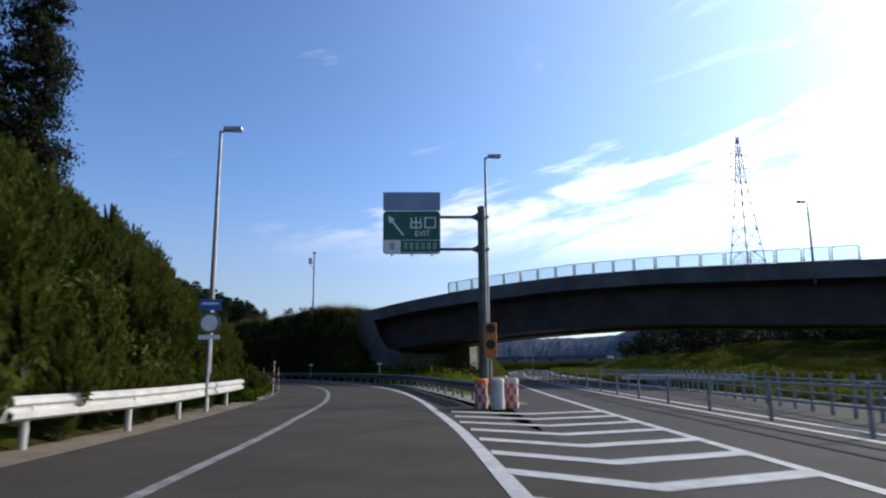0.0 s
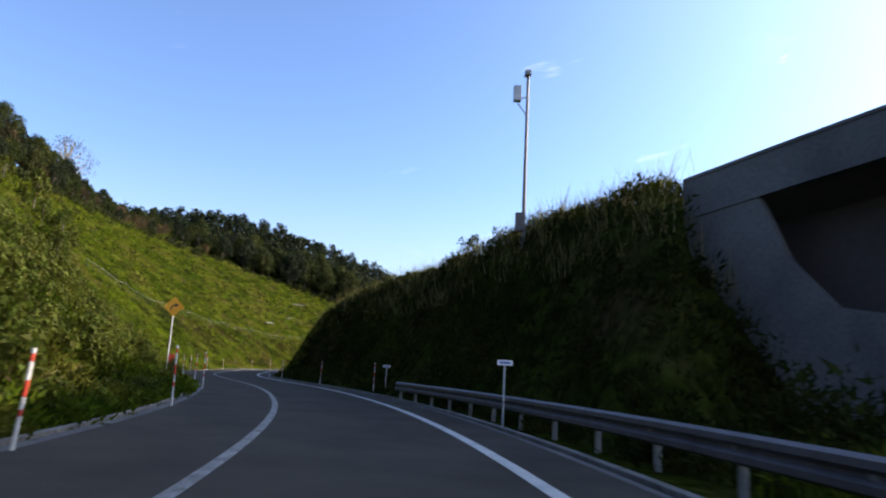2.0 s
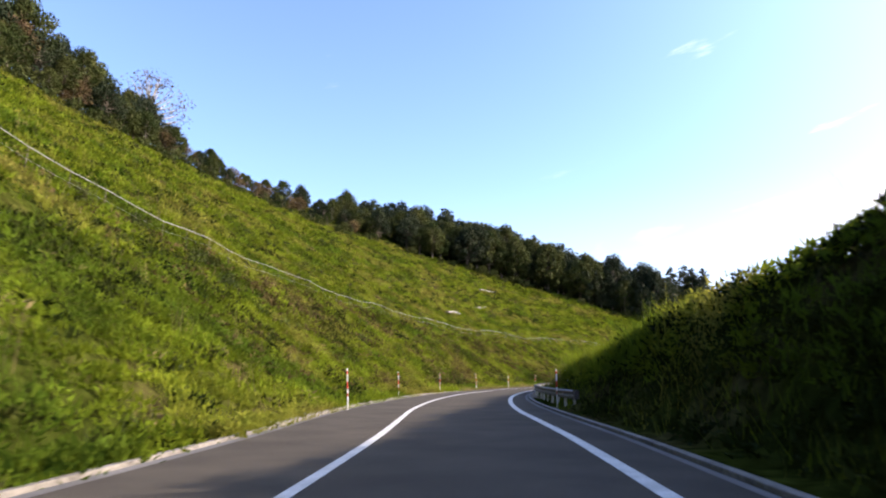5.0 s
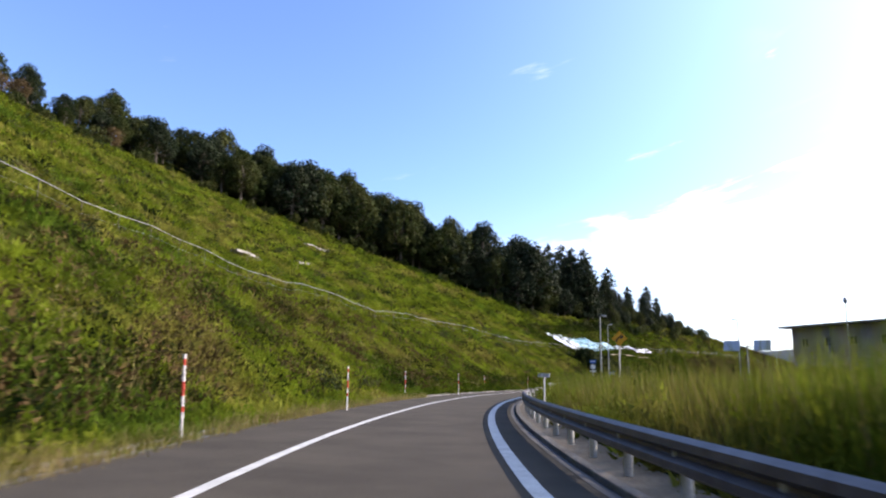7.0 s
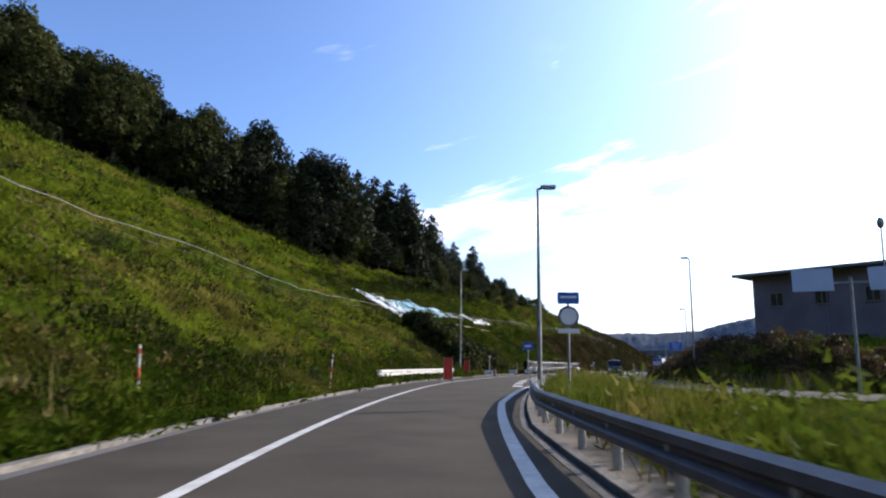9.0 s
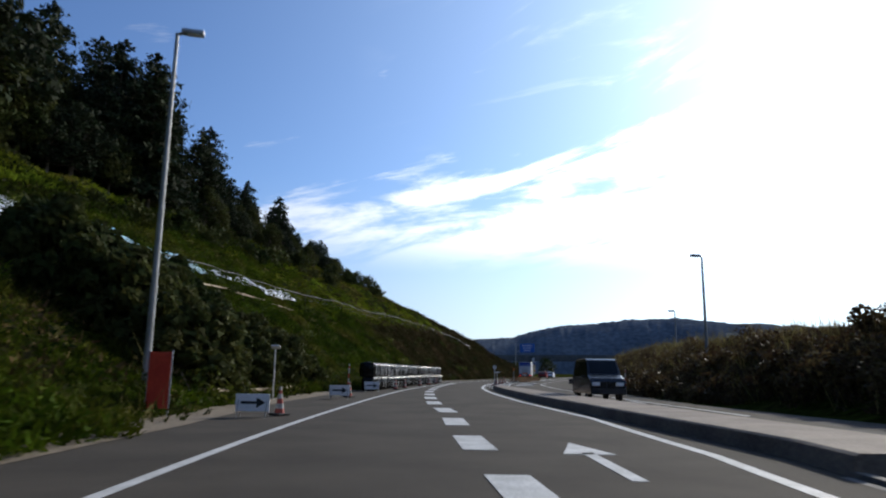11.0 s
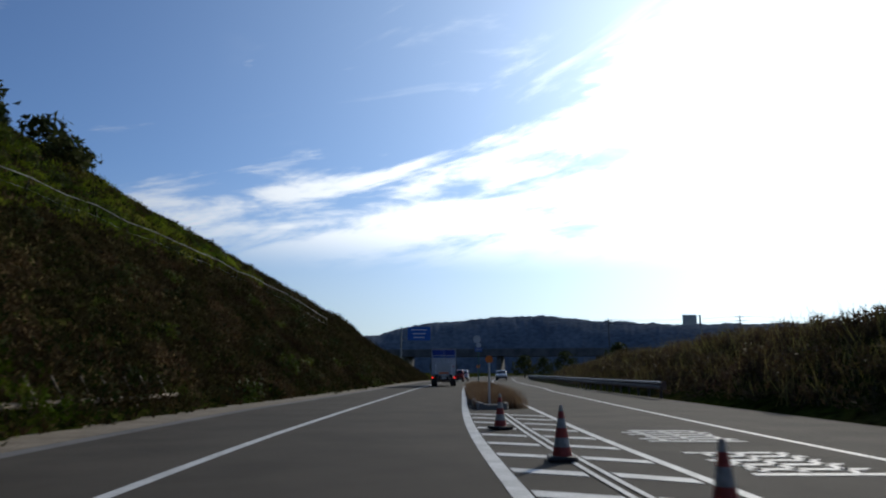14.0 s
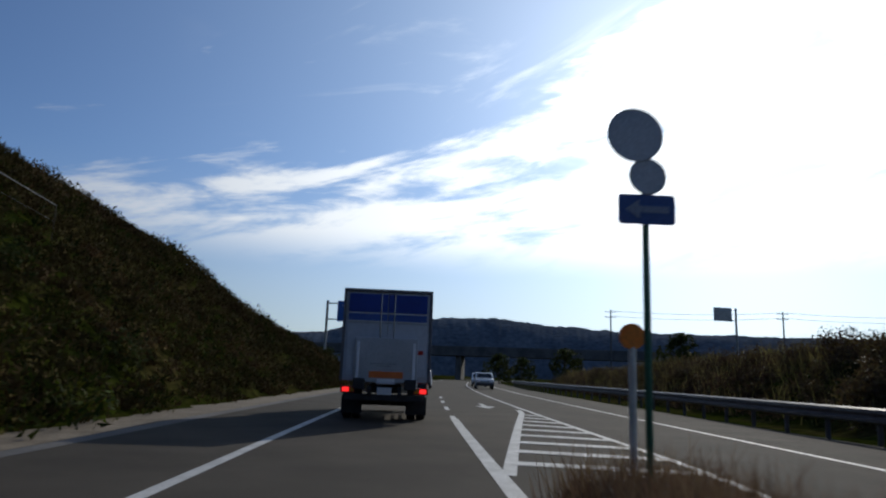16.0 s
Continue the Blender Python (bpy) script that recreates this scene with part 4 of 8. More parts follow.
street_lamp(-85.6, 272.5, 0.3, 10.6, 0)
street_lamp(-41.3, 315.2, 3.0, 7.75, 180)
street_lamp(-57.9, 287.4, 2.4, 8.1, 180)


# ---------------- signs ----------------
def exit_sign():
    root = thing("exit_sign", pose(1.42, 23.9, 0, 0, 0, 1.5) @ Matrix.Scale(1.03, 4), "green exit sign on a dark steel pole with two arms", "road sign")
    bm = bmesh.new()
    rod(bm, (0, 0, -0.1), (0, 0, 6.72), 0.16, 0.14, 16)
    box(bm, (0, 0, 0.02), (0.6, 0.6, 0.05), 0.01)
    part("pole", bm, POLE_DARK, root)
    bm = bmesh.new()
    bmesh.ops.create_uvsphere(bm, u_segments=14, v_segments=7, radius=0.15, matrix=Matrix.Translation((0, 0, 6.72)) @ Matrix.Diagonal((1, 1, 0.35, 1)))
    part("pole_cap", bm, POLE_DARK, root)
    for z in (6.36, 5.20):
        bm = bmesh.new()
        rod(bm, (-1.55, 0, z), (-0.30, 0, z), 0.055, seg=10)
        rod(bm, (-0.32, 0, z), (-0.14, 0, z), 0.07, 0.13, 12)
        rod(bm, (0.12, 0, z), (0.25, 0, z), 0.06, seg=8)
        part("arm", bm, POLE_DARK, root)
        bm = bmesh.new()
        rod(bm, (-0.02, 0, z - 0.13), (-0.02, 0, z + 0.13), 0.175, seg=16)
        part("clamp", bm, POLE_DARK, root)
    W, x0, z0, z1 = 2.02, -3.49, 5.02, 6.56
    cx = x0 + W / 2
    bm = bmesh.new()
    plate(bm, rounded(W, z1 - z0, 0.12, cx, (z0 + z1) / 2), -0.10, 0.04)
    panel = part("green_panel", bm, SIGN_GREEN, root, "dark green sign panel")
    bm = bmesh.new()
    plate(bm, [(x0, 6.57), (x0 + W, 6.57), (x0 + W, 7.24), (x0, 7.24)], -0.14, 0.04)
    part("cover_panel", bm, mat("cover_sheet", (0.20, 0.26, 0.38), (0.25, 0.31, 0.43), 1.0, 0.6, fine=15, fine_amount=0.08), root, "blank blue-grey sheet over the upper sign")
    bm = bmesh.new()
    for k in (-0.7, 0.0, 0.7):
        box(bm, (cx + k, -0.04, 6.1), (0.06, 0.05, 2.3))
    part("back_rails", bm, SIGN_BACK, root)
    # lower strip: white box with number, framed bars
    y = -0.104
    bm = bmesh.new()
    plate(bm, [(x0 + 0.10, z0 + 0.02), (x0 + 0.62, z0 + 0.02), (x0 + 0.62, z0 + 0.50), (x0 + 0.02, z0 + 0.50), (x0 + 0.02, z0 + 0.12), (x0 + 0.05, z0 + 0.05)], y, 0.003)
    part("number_box", bm, SIGN_WHITE, panel, "white exit number box")
    bm = text_bm("8", 0.34)
    bmesh.ops.translate(bm, verts=bm.verts, vec=(x0 + 0.32, y - 0.003, z0 + 0.27))
    part("number", bm, SIGN_GREEN, panel)
    bm = bmesh.new()
    for a, b in (((x0 + 0.66, z0 + 0.48), (x0 + W - 0.02, z0 + 0.50)), ((x0 + 0.64, z0 + 0.04), (x0 + W - 0.02, z0 + 0.06))):
        plate(bm, [(a[0], a[1]), (b[0], a[1]), (b[0], b[1]), (a[0], b[1])], y, 0.003)
    part("strip_border", bm, SIGN_WHITE, panel)
    pale = mat("sign_faded_white", (0.30, 0.42, 0.38), (0.38, 0.50, 0.46), 2.0, 0.5, fine=20, fine_amount=0.1)
    for k in range(6):
        bm = bmesh.new()
        xa = x0 + 0.72 + 0.205 * k
        for dx, dz, w, h in ((0.02, 0.0, 0.03, 0.24), (0.085, 0.0, 0.03, 0.24), (0.055, 0.09, 0.13, 0.03), (0.055, -0.05, 0.13, 0.03)):
            plate(bm, [(xa + dx - w / 2 + 0.02, z0 + 0.28 + dz - h / 2), (xa + dx + w / 2 + 0.02, z0 + 0.28 + dz - h / 2), (xa + dx + w / 2 + 0.02, z0 + 0.28 + dz + h / 2), (xa + dx - w / 2 + 0.02, z0 + 0.28 + dz + h / 2)], y, 0.003)
        part("name_bars", bm, pale, panel)
    # arrow to the upper left
    bm = bmesh.new()
    a, b = Vector((x0 + 0.72, 0, z0 + 0.66)), Vector((x0 + 0.24, 0, z0 + 1.28))
    t = (b - a).normalized()
    n = Vector((-t.z, 0, t.x))
    tip = b + t * 0.12
    pts = [a - n * 0.03, a + n * 0.03, b - t * 0.12 + n * 0.03, b - t * 0.16 + n * 0.13, tip, b - t * 0.16 - n * 0.13, b - t * 0.12 - n * 0.03]
    plate(bm, [(p.x, p.z) for p in pts], y, 0.003)
    part("arrow", bm, SIGN_WHITE, panel)
    # the two large characters, stroke by stroke
    def strokes(name, segs, ox, oz, k):
        bm = bmesh.new()
        for (ax, az), (bx, bz) in segs:
            w = 0.022
            x_a, x_b, z_a, z_b = min(ax, bx) * k - w, max(ax, bx) * k + w, min(az, bz) * k - w, max(az, bz) * k + w
            plate(bm, [(ox + x_a, oz + z_a), (ox + x_b, oz + z_a), (ox + x_b, oz + z_b), (ox + x_a, oz + z_b)], y, 0.003)
        part(name, bm, SIGN_WHITE, panel)

    strokes("character", [((0.5, 0), (0.5, 1)), ((0.08, 0.55), (0.08, 0.95)), ((0.92, 0.55), (0.92, 0.95)), ((0.08, 0.55), (0.92, 0.55)), ((0.03, 0.05), (0.03, 0.45)), ((0.97, 0.05), (0.97, 0.45)), ((0.03, 0.05), (0.97, 0.05))], x0 + 0.97, z0 + 0.92, 0.38)
    strokes("character", [((0, 0), (0, 1)), ((1, 0), (1, 1)), ((0, 0), (1, 0)), ((0, 1), (1, 1))], x0 + 1.48, z0 + 0.94, 0.36)
    bm = text_bm("EXIT", 0.27)
    bmesh.ops.translate(bm, verts=bm.verts, vec=(x0 + 1.38, y - 0.003, z0 + 0.72))
    part("word", bm, SIGN_WHITE, panel)


exit_sign()


def post_sign(name, m, label, h, plates, post_mat=GALV, r=0.038):
    """A post with plates: (outline, material, part name, label, back)."""
    root = thing(name, m, label, "road sign")
    bm = bmesh.new()
    rod(bm, (0, 0, -0.3), (0, 0, h), r, seg=10)
    part("post", bm, post_mat, root)
    for i, (outline, material, nm, lab, z) in enumerate(plates):
        bm = bmesh.new()
        plate(bm, outline, -0.06 - 0.008 * (i % 2) - (0.012 if "face" in nm else 0), 0.014)
        part(nm, bm, material, root, lab)
    return root


def ring_sign(m, h, r, label, blue=True):
    """A round sign with a blue plate above."""
    zc = h
    pl = [(circle(r, 0, zc), mat("sign_ring", (0.10, 0.10, 0.12), (0.14, 0.14, 0.16), 2, 0.5), "round_plate", "round sign plate with a dark ring", 0),
          (circle(r * 0.78, 0, zc), SIGN_WHITE, "face", "pale sign face", 0),
          (rounded(r * 0.9, r * 0.34, 0.02, 0, zc), mat("sign_grey_bar", (0.16, 0.17, 0.22), (0.2, 0.21, 0.26), 2, 0.5), "face_bar", "grey bar for writing", 0)]
    if blue:
        pl += [(rounded(r * 2.05, r * 1.1, 0.03, 0, zc + r * 1.75), SIGN_BLUE, "blue_plate", "blue plate", 0), (rounded(r * 1.6, r * 0.22, 0.02, 0, zc + r * 1.85), SIGN_WHITE, "plate_face_bar", "white bar for writing", 0)]
    pl += [(rounded(r * 2.0, r * 0.42, 0.02, 0, zc - r * 1.35), SIGN_WHITE, "lower_plate", "white plate", 0)] if not blue or True else []
    return post_sign("restriction_sign", m, label, h + r * 1.6, pl)


ring_sign(pose(-6.05, 17.35, 0.35, 0, 0, 4), 1.95, 0.27, "round restriction sign with blue plate behind the white guardrail")
ring_sign(pose(-83.0, 224.1, 0, 0, 0, 0), 2.5, 0.30, "round restriction sign with blue plate beside the grey guardrail")
post_sign("blue_sign", pose(-82.4, 240.2, 0, 0, 0, -3), "small blue sign on a pale steel post", 2.25, [(rounded(0.55, 0.40, 0.03, 0, 2.1), SIGN_BLUE, "blue_plate", "blue plate", 0), (rounded(0.3, 0.10, 0.02, 0, 2.1), SIGN_WHITE, "face_bar", "white bar for writing", 0)])


def curve_sign(m, h, label, q=0.60):
    root = thing("curve_warning_sign", m, label, "road sign", "curve warning signs")
    bm = bmesh.new()
    rod(bm, (0, 0, -0.4), (0, 0, h + 0.35), 0.04, seg=10)
    part("post", bm, WHITE_PL, root, "pale steel post")
    bm = bmesh.new()
    plate(bm, [(0, h - q), (q, h), (0, h + q), (-q, h)], -0.07, 0.015)
    pl = part("diamond_plate", bm, SIGN_YELLOW, root, "orange-yellow diamond plate")
    blk = mat("sign_black", (0.02, 0.02, 0.02), (0.03, 0.03, 0.03), 2, 0.5)
    bm = bmesh.new()
    path = [(-0.17, h - 0.22), (-0.15, h - 0.05), (-0.05, h + 0.06), (0.08, h + 0.09)]
    w = 0.045
    for a, b in zip(path[:-1], path[1:]):
        dx, dz = b[0] - a[0], b[1] - a[1]
        n = math.hypot(dx, dz)
        nx, nz = -dz / n * w, dx / n * w
        plate(bm, [(a[0] - nx, a[1] - nz), (b[0] - nx, b[1] - nz), (b[0] + nx, b[1] + nz), (a[0] + nx, a[1] + nz)], -0.076, 0.004)
    plate(bm, [(0.07, h - 0.04), (0.27, h + 0.12), (0.03, h + 0.23)], -0.0765, 0.004)
    part("bend_arrow", bm, blk, pl, "black bend arrow")
    return root


curve_sign(pose(-37.9, 83.6, 0.6, 0, 0, 33), 3.6, "orange-yellow diamond bend warning sign on the grass slope")
curve_sign(pose(-78.51, 196.2, 0.0, 0, 1.5, -6), 3.6, "orange-yellow diamond bend warning sign standing in tall grass", 0.44)


def distance_plate(x, y, z, h, turn):
    root = thing("distance_plate", pose(x, y, z, 0, 0, turn), "small white plate on a thin post", "marker", "distance plates")
    bm = bmesh.new()
    rod(bm, (0, 0, -0.2), (0, 0, h), 0.022, seg=8)
    part("post", bm, WHITE_PL, root)
    bm = bmesh.new()
    plate(bm, rounded(0.36, 0.12, 0.015, 0, h - 0.02), -0.035, 0.012)
    p = part("plate", bm, SIGN_WHITE, root)
    bm = bmesh.new()
    plate(bm, rounded(0.26, 0.045, 0.01, 0, h - 0.02), -0.038, 0.004)
    part("writing_bar", bm, SIGN_BLUE, p)


distance_plate(-4.81, 50.8, 0, 1.45, 12)
distance_plate(-12.9, 65.7, 0.1, 1.36, 25)
distance_plate(7.5, 56.9, 0, 2.1, 5)
distance_plate(-22.9, 82.0, 0.0, 1.33, 30)
distance_plate(-67.4, 148.0, 0.2, 1.35, 25)


def ramp_plate():
    """Readable white plate in the field grass."""
    root = thing("ramp_plate", pose(-78.54, 171.93, 0.0, 0, 0, -8), "white plate with dark letters D 400 on a post", "road sign")
    bm = bmesh.new()
    rod(bm, (0, 0, -0.2), (0, 0, 1.22), 0.022, seg=8)
    part("post", bm, WHITE_PL, root)
    bm = bmesh.new()
    plate(bm, rounded(0.285, 0.09, 0.012, 0, 1.24), -0.04, 0.012)
    p = part("plate", bm, SIGN_WHITE, root)
    tb = text_bm("D 400", 0.09, 0.003)
    bmesh.ops.translate(tb, vec=(0, -0.043, 1.24), verts=tb.verts)
    part("letters", tb, mat("letter_dark", (0.03, 0.035, 0.05), (0.05, 0.055, 0.07), 2, 0.6), p, "dark grey letters")


ramp_plate()


def panel_pole():
    """Pole that carries two tilted pale panels on a cross arm."""
    root = thing("panel_pole", pose(-67.6, 236.5, 0.0, 0, 0, -22), "grey pole carrying two tilted pale panels", "panel pole")
    bm = bmesh.new()
    rod(bm, (0, 0, -0.2), (0, 0, 5.4), 0.09, 0.07, 10)
    part("pole", bm, STEEL_GREY, root)
    bm = bmesh.new()
    box(bm, (0, 0, 5.15), (3.6, 0.10, 0.10), 0.01)
    part("cross_arm", bm, STEEL_GREY, root)
    for x in (-1.6, 1.6):
        bm = bmesh.new()
        box(bm, (0, 0, 0), (1.75, 0.06, 1.15), 0.015)
        p = part("panel", bm, mat("panel_pale_blue", (0.36, 0.41, 0.47), (0.42, 0.47, 0.53), 1, 0.3, 0.1), root, "pale tilted panel")
        p.matrix_basis = Matrix.Translation((x, -0.12, 5.3)) @ Matrix.Rotation(radians(-14), 4, "X")
        bm = bmesh.new()
        box(bm, (x, 0.02, 5.3), (0.08, 0.08, 0.42), 0.01)
        part("bracket", bm, STEEL_GREY, root)


panel_pole()


def solar_marker(x, y, z, h):
    root = thing("solar_marker", pose(x, y, z, 0, 0, -15), "pale post with a small tilted lamp on the slope", "marker")
    bm = bmesh.new()
    rod(bm, (0, 0, -0.2), (0, 0, h), 0.03, seg=8)
    part("post", bm, WHITE_PL, root)
    bm = bmesh.new()
    box(bm, (0, 0, 0), (0.34, 0.22, 0.05), 0.01, Matrix.Rotation(radians(-30), 4, "X"))
    p = part("lamp_panel", bm, SIGN_WHITE, root)
    p.location = (0, 0, h + 0.05)


solar_marker(-82.26, 280.53, ground_z(-82.26, 280.53), 1.95 - ground_z(-82.26, 280.53))


def snow_pole():
    """Red and white pole along the edge of the road."""
    root = thing("snow_pole", pose(0, 0, 0), "red and white banded snow pole at the road edge", "snow pole", "snow poles")
    z = 0
    for k, (h, m_, nm) in enumerate(((0.56, WHITE_PL, "white_band"), (0.12, RED, "red_band"), (0.22, WHITE_PL, "white_band"), (0.30, RED, "red_band"), (0.34, WHITE_PL, "white_band"), (0.14, RED, "red_band"), (0.10, WHITE_PL, "top_cap"))):
        bm = bmesh.new()
        r = 0.024 if nm != "top_cap" else 0.028
        rod(bm, (0, 0, z - (0.2 if k == 0 else 0)), (0, 0, z + h), r, seg=12)
        part(nm, bm, m_, root)
        z += h
    return root


SNOW = snow_pole()


def place_snow(s, d, first=False, lean=0.0):
    x, y = road_xy(s, d)
    k = 0.80 if s < 62 else 1.0
    m = pose(x, y, 0.02, lean, random.uniform(-3, 3), road_turn(s)) @ Matrix.Diagonal((1, 1, k, 1))
    if first:
        SNOW.matrix_world = m
    else:
        copy_thing(SNOW, m)


place_snow(30.2, -4.1, True)
for s in (39.5, 51.3, 60.0, 69.0, 80.4, 93.0, 106, 119, 132):
    place_snow(s, float(LEFT_KERB(s)) + 0.25)
for s, d in ((150.3, -4.25), (164.0, -4.75), (176.2, -4.7), (188.0, -4.3), (199.0, -3.75), (213.9, -4.8), (223.6, -3.8), (241.0, -6.3), (252, -5.0)):
    place_snow(s, d)
for s, d in ((85.0, 4.05), (93.9, 3.35), (103.6, 2.75), (113, 2.9), (154.0, 3.45), (310.5, -5.2), (317.0, 10.1)):
    place_snow(s, d)


# ---------------- barrels and beacon on the exit nose ----------------
def check_mat():
    ma = bpy.data.materials.new("chequered_wrap")
    ma.use_nodes = True
    nt = ma.node_tree
    b = nt.nodes["Principled BSDF"]
    co, ck = nt.nodes.new("ShaderNodeTexCoord"), nt.nodes.new("ShaderNodeTexChecker")
    mp = nt.nodes.new("ShaderNodeVectorMath")
    geo = nt.nodes.new("ShaderNodeSeparateXYZ")
    com = nt.nodes.new("ShaderNodeCombineXYZ")
    at2 = nt.nodes.new("ShaderNodeMath")
    at2.operation = "ARCTAN2"
    L = nt.links.new
    L(co.outputs["Object"], geo.inputs[0])
    L(geo.outputs[0], at2.inputs[0]), L(geo.outputs[1], at2.inputs[1])
    L(at2.outputs[0], com.inputs[0]), L(geo.outputs[2], com.inputs[1])
    mp.operation = "MULTIPLY"
    mp.inputs[1].default_value = (1.6, 5.0, 1)
    L(com.outputs[0], mp.inputs[0]), L(mp.outputs[0], ck.inputs["Vector"])
    ck.inputs["Scale"].default_value = 1.0
    ck.inputs["Color1"].default_value, ck.inputs["Color2"].default_value = (0.55, 0.09, 0.06, 1), (0.50, 0.47, 0.44, 1)
    L(ck.outputs[0], b.inputs["Base Color"])
    b.inputs["Roughness"].default_value = 0.6
    return ma


CHECK = check_mat()


def drum(x, y, body_mat, lid_mat, label):
    root = thing("crash_drum", pose(x, y, 0, 0, 0, random.uniform(0, 360)) @ Matrix.Diagonal((0.60, 0.60, 0.92, 1)), label, "crash drum", "crash drums on the exit nose")
    bm = bmesh.new()
    prof = [(0.30, 0.0), (0.315, 0.05), (0.30, 0.30), (0.315, 0.36), (0.30, 0.42), (0.31, 0.72), (0.30, 0.76)]
    rings = [[bm.verts.new((r * math.cos(a), r * math.sin(a), z)) for a in np.linspace(0, 2 * math.pi, 24, endpoint=False)] for r, z in prof]
    for a, b in zip(rings[:-1], rings[1:]):
        for i in range(24):
            bm.faces.new((a[i], a[(i + 1) % 24], b[(i + 1) % 24], b[i]))
    bm.faces.new(rings[0][::-1])
    bm.faces.new(rings[-1])
    part("drum_body", bm, body_mat, root)
    bm = bmesh.new()
    rod(bm, (0, 0, 0.74), (0, 0, 0.86), 0.325, 0.31, 24)
    rod(bm, (0, 0, 0.86), (0, 0, 0.89), 0.30, 0.26, 24)
    part("lid", bm, lid_mat, root)


drum(1.03, 18.9, CHECK, ORANGE, "white and red chequered crash drum with an orange lid")
drum(1.50, 19.5, CHECK, ORANGE, "white and red chequered crash drum with an orange lid")
drum(1.46, 18.6, WHITE_PL, WHITE_PL, "plain white crash drum")
drum(1.90, 19.05, CHECK, WHITE_PL, "white and red chequered crash drum with a white lid")


def beacon():
    root = thing("warning_beacon", pose(1.54, 22.2, 0, 0, 0, 2), "orange box beacon with two dark lamps on a thin post", "beacon")
    bm = bmesh.new()
    rod(bm, (0, 0, -0.1), (0, 0, 1.5), 0.045, seg=10)
    part("post", bm, GALV, root)
    bm = bmesh.new()
    box(bm, (0, 0, 2.0), (0.42, 0.22, 1.15), 0.03)
    # orange darkened in the colour, since the box stands in shade
    body = part("box", bm, mat("shade_orange_steel", (0.42, 0.13, 0.025), (0.52, 0.18, 0.035), 3.0, 0.55, fine=20, fine_amount=0.15), root, "orange steel box darkened for shade")
    for z in (2.38, 1.86):
        bm = bmesh.new()
        rod(bm, (0, -0.115, z), (0, -0.16, z), 0.15, 0.155, 20)
        part("lamp", bm, BLACK, body, "dark unlit lamp")


beacon()


# ---------------- camera mast on the embankment ----------------
def mast():
    root = thing("camera_mast", pose(-15.3, 78.2, ground_z(-15.3, 78.2), 0, 0, 20), "tall dark pole with a camera box and a bracket", "mast")
    h = 14.6 - root.matrix_world.translation.z
    bm = bmesh.new()
    rod(bm, (0, 0, -0.3), (0, 0, h), 0.09, 0.06, 10)
    part("pole", bm, RAIL_BROWN, root)
    bm = bmesh.new()
    box(bm, (-0.02, -0.05, h + 0.02), (0.28, 0.40, 0.22), 0.04)
    part("camera_head", bm, STEEL_GREY, root)
    bm = bmesh.new()
    rod(bm, (0, 0, h - 2.0), (-0.42, 0, h - 1.4), 0.03, seg=6)
    rod(bm, (0, 0, h - 1.1), (-0.42, 0, h - 1.15), 0.03, seg=6)
    part("bracket", bm, STEEL_GREY, root)
    bm = bmesh.new()
    box(bm, (-0.46, 0, h - 0.95), (0.34, 0.3, 0.72), 0.03)
    part("equipment_box", bm, SIGN_BACK, root)
    bm = bmesh.new()
    box(bm, (-0.16, -0.16, 1.0), (0.42, 0.26, 0.8), 0.03)
    part("control_cabinet", bm, RAIL_BROWN, root)


mast()


# ---------------- pylon and poles ----------------
def pylon():
    root = thing("power_pylon", pose(98, 212, 4, 0, 0, 20), "tall grey steel lattice power pylon", "pylon")
    H = 72.0
    wid = lambda z: np.interp(z, [0, 45, 56, H], [6.4, 2.2, 1.2, 0.25])
    lv = [0, 9, 17, 24, 30, 35.5, 40.5, 45, 49, 53, 56.5, 60, 64, 68, H]
    for k in range(4):
        sx, sy = ((1, 1), (-1, 1), (-1, -1), (1, -1))[k]
        bm = bmesh.new()
        tube(bm, [(sx * wid(a), sy * wid(a), a) for a in lv], 0.16, 5)
        part("leg", bm, GALV, root)
    cs = [(1, 1), (-1, 1), (-1, -1), (1, -1)]
    bm = bmesh.new()
    for a, b in zip(lv[:-1], lv[1:]):
        for k in range(4):
            p, q = cs[k], cs[(k + 1) % 4]
            rod(bm, (p[0] * wid(a), p[1] * wid(a), a), (q[0] * wid(b), q[1] * wid(b), b), 0.075, seg=4)
            rod(bm, (q[0] * wid(a), q[1] * wid(a), a), (p[0] * wid(b), p[1] * wid(b), b), 0.075, seg=4)
            rod(bm, (p[0] * wid(b), p[1] * wid(b), b), (q[0] * wid(b), q[1] * wid(b), b), 0.075, seg=4)
    part("bracing", bm, GALV, root)
    for z, l in ((56.5, 5.0), (61, 4.2), (65.5, 3.4)):
        bm = bmesh.new()
        for sgn in (-1, 1):
            rod(bm, (0, -0.8, z), (sgn * l, 0, z + 0.5), 0.09, seg=4)
            rod(bm, (0, 0.8, z), (sgn * l, 0, z + 0.5), 0.09, seg=4)
            rod(bm, (0, 0, z + 2.0), (sgn * l, 0, z + 0.5), 0.07, seg=4)
            rod(bm, (sgn * l, 0, z + 0.5), (sgn * l, 0, z - 1.4), 0.10, seg=5)
        part("crossarm", bm, GALV, root)


pylon()


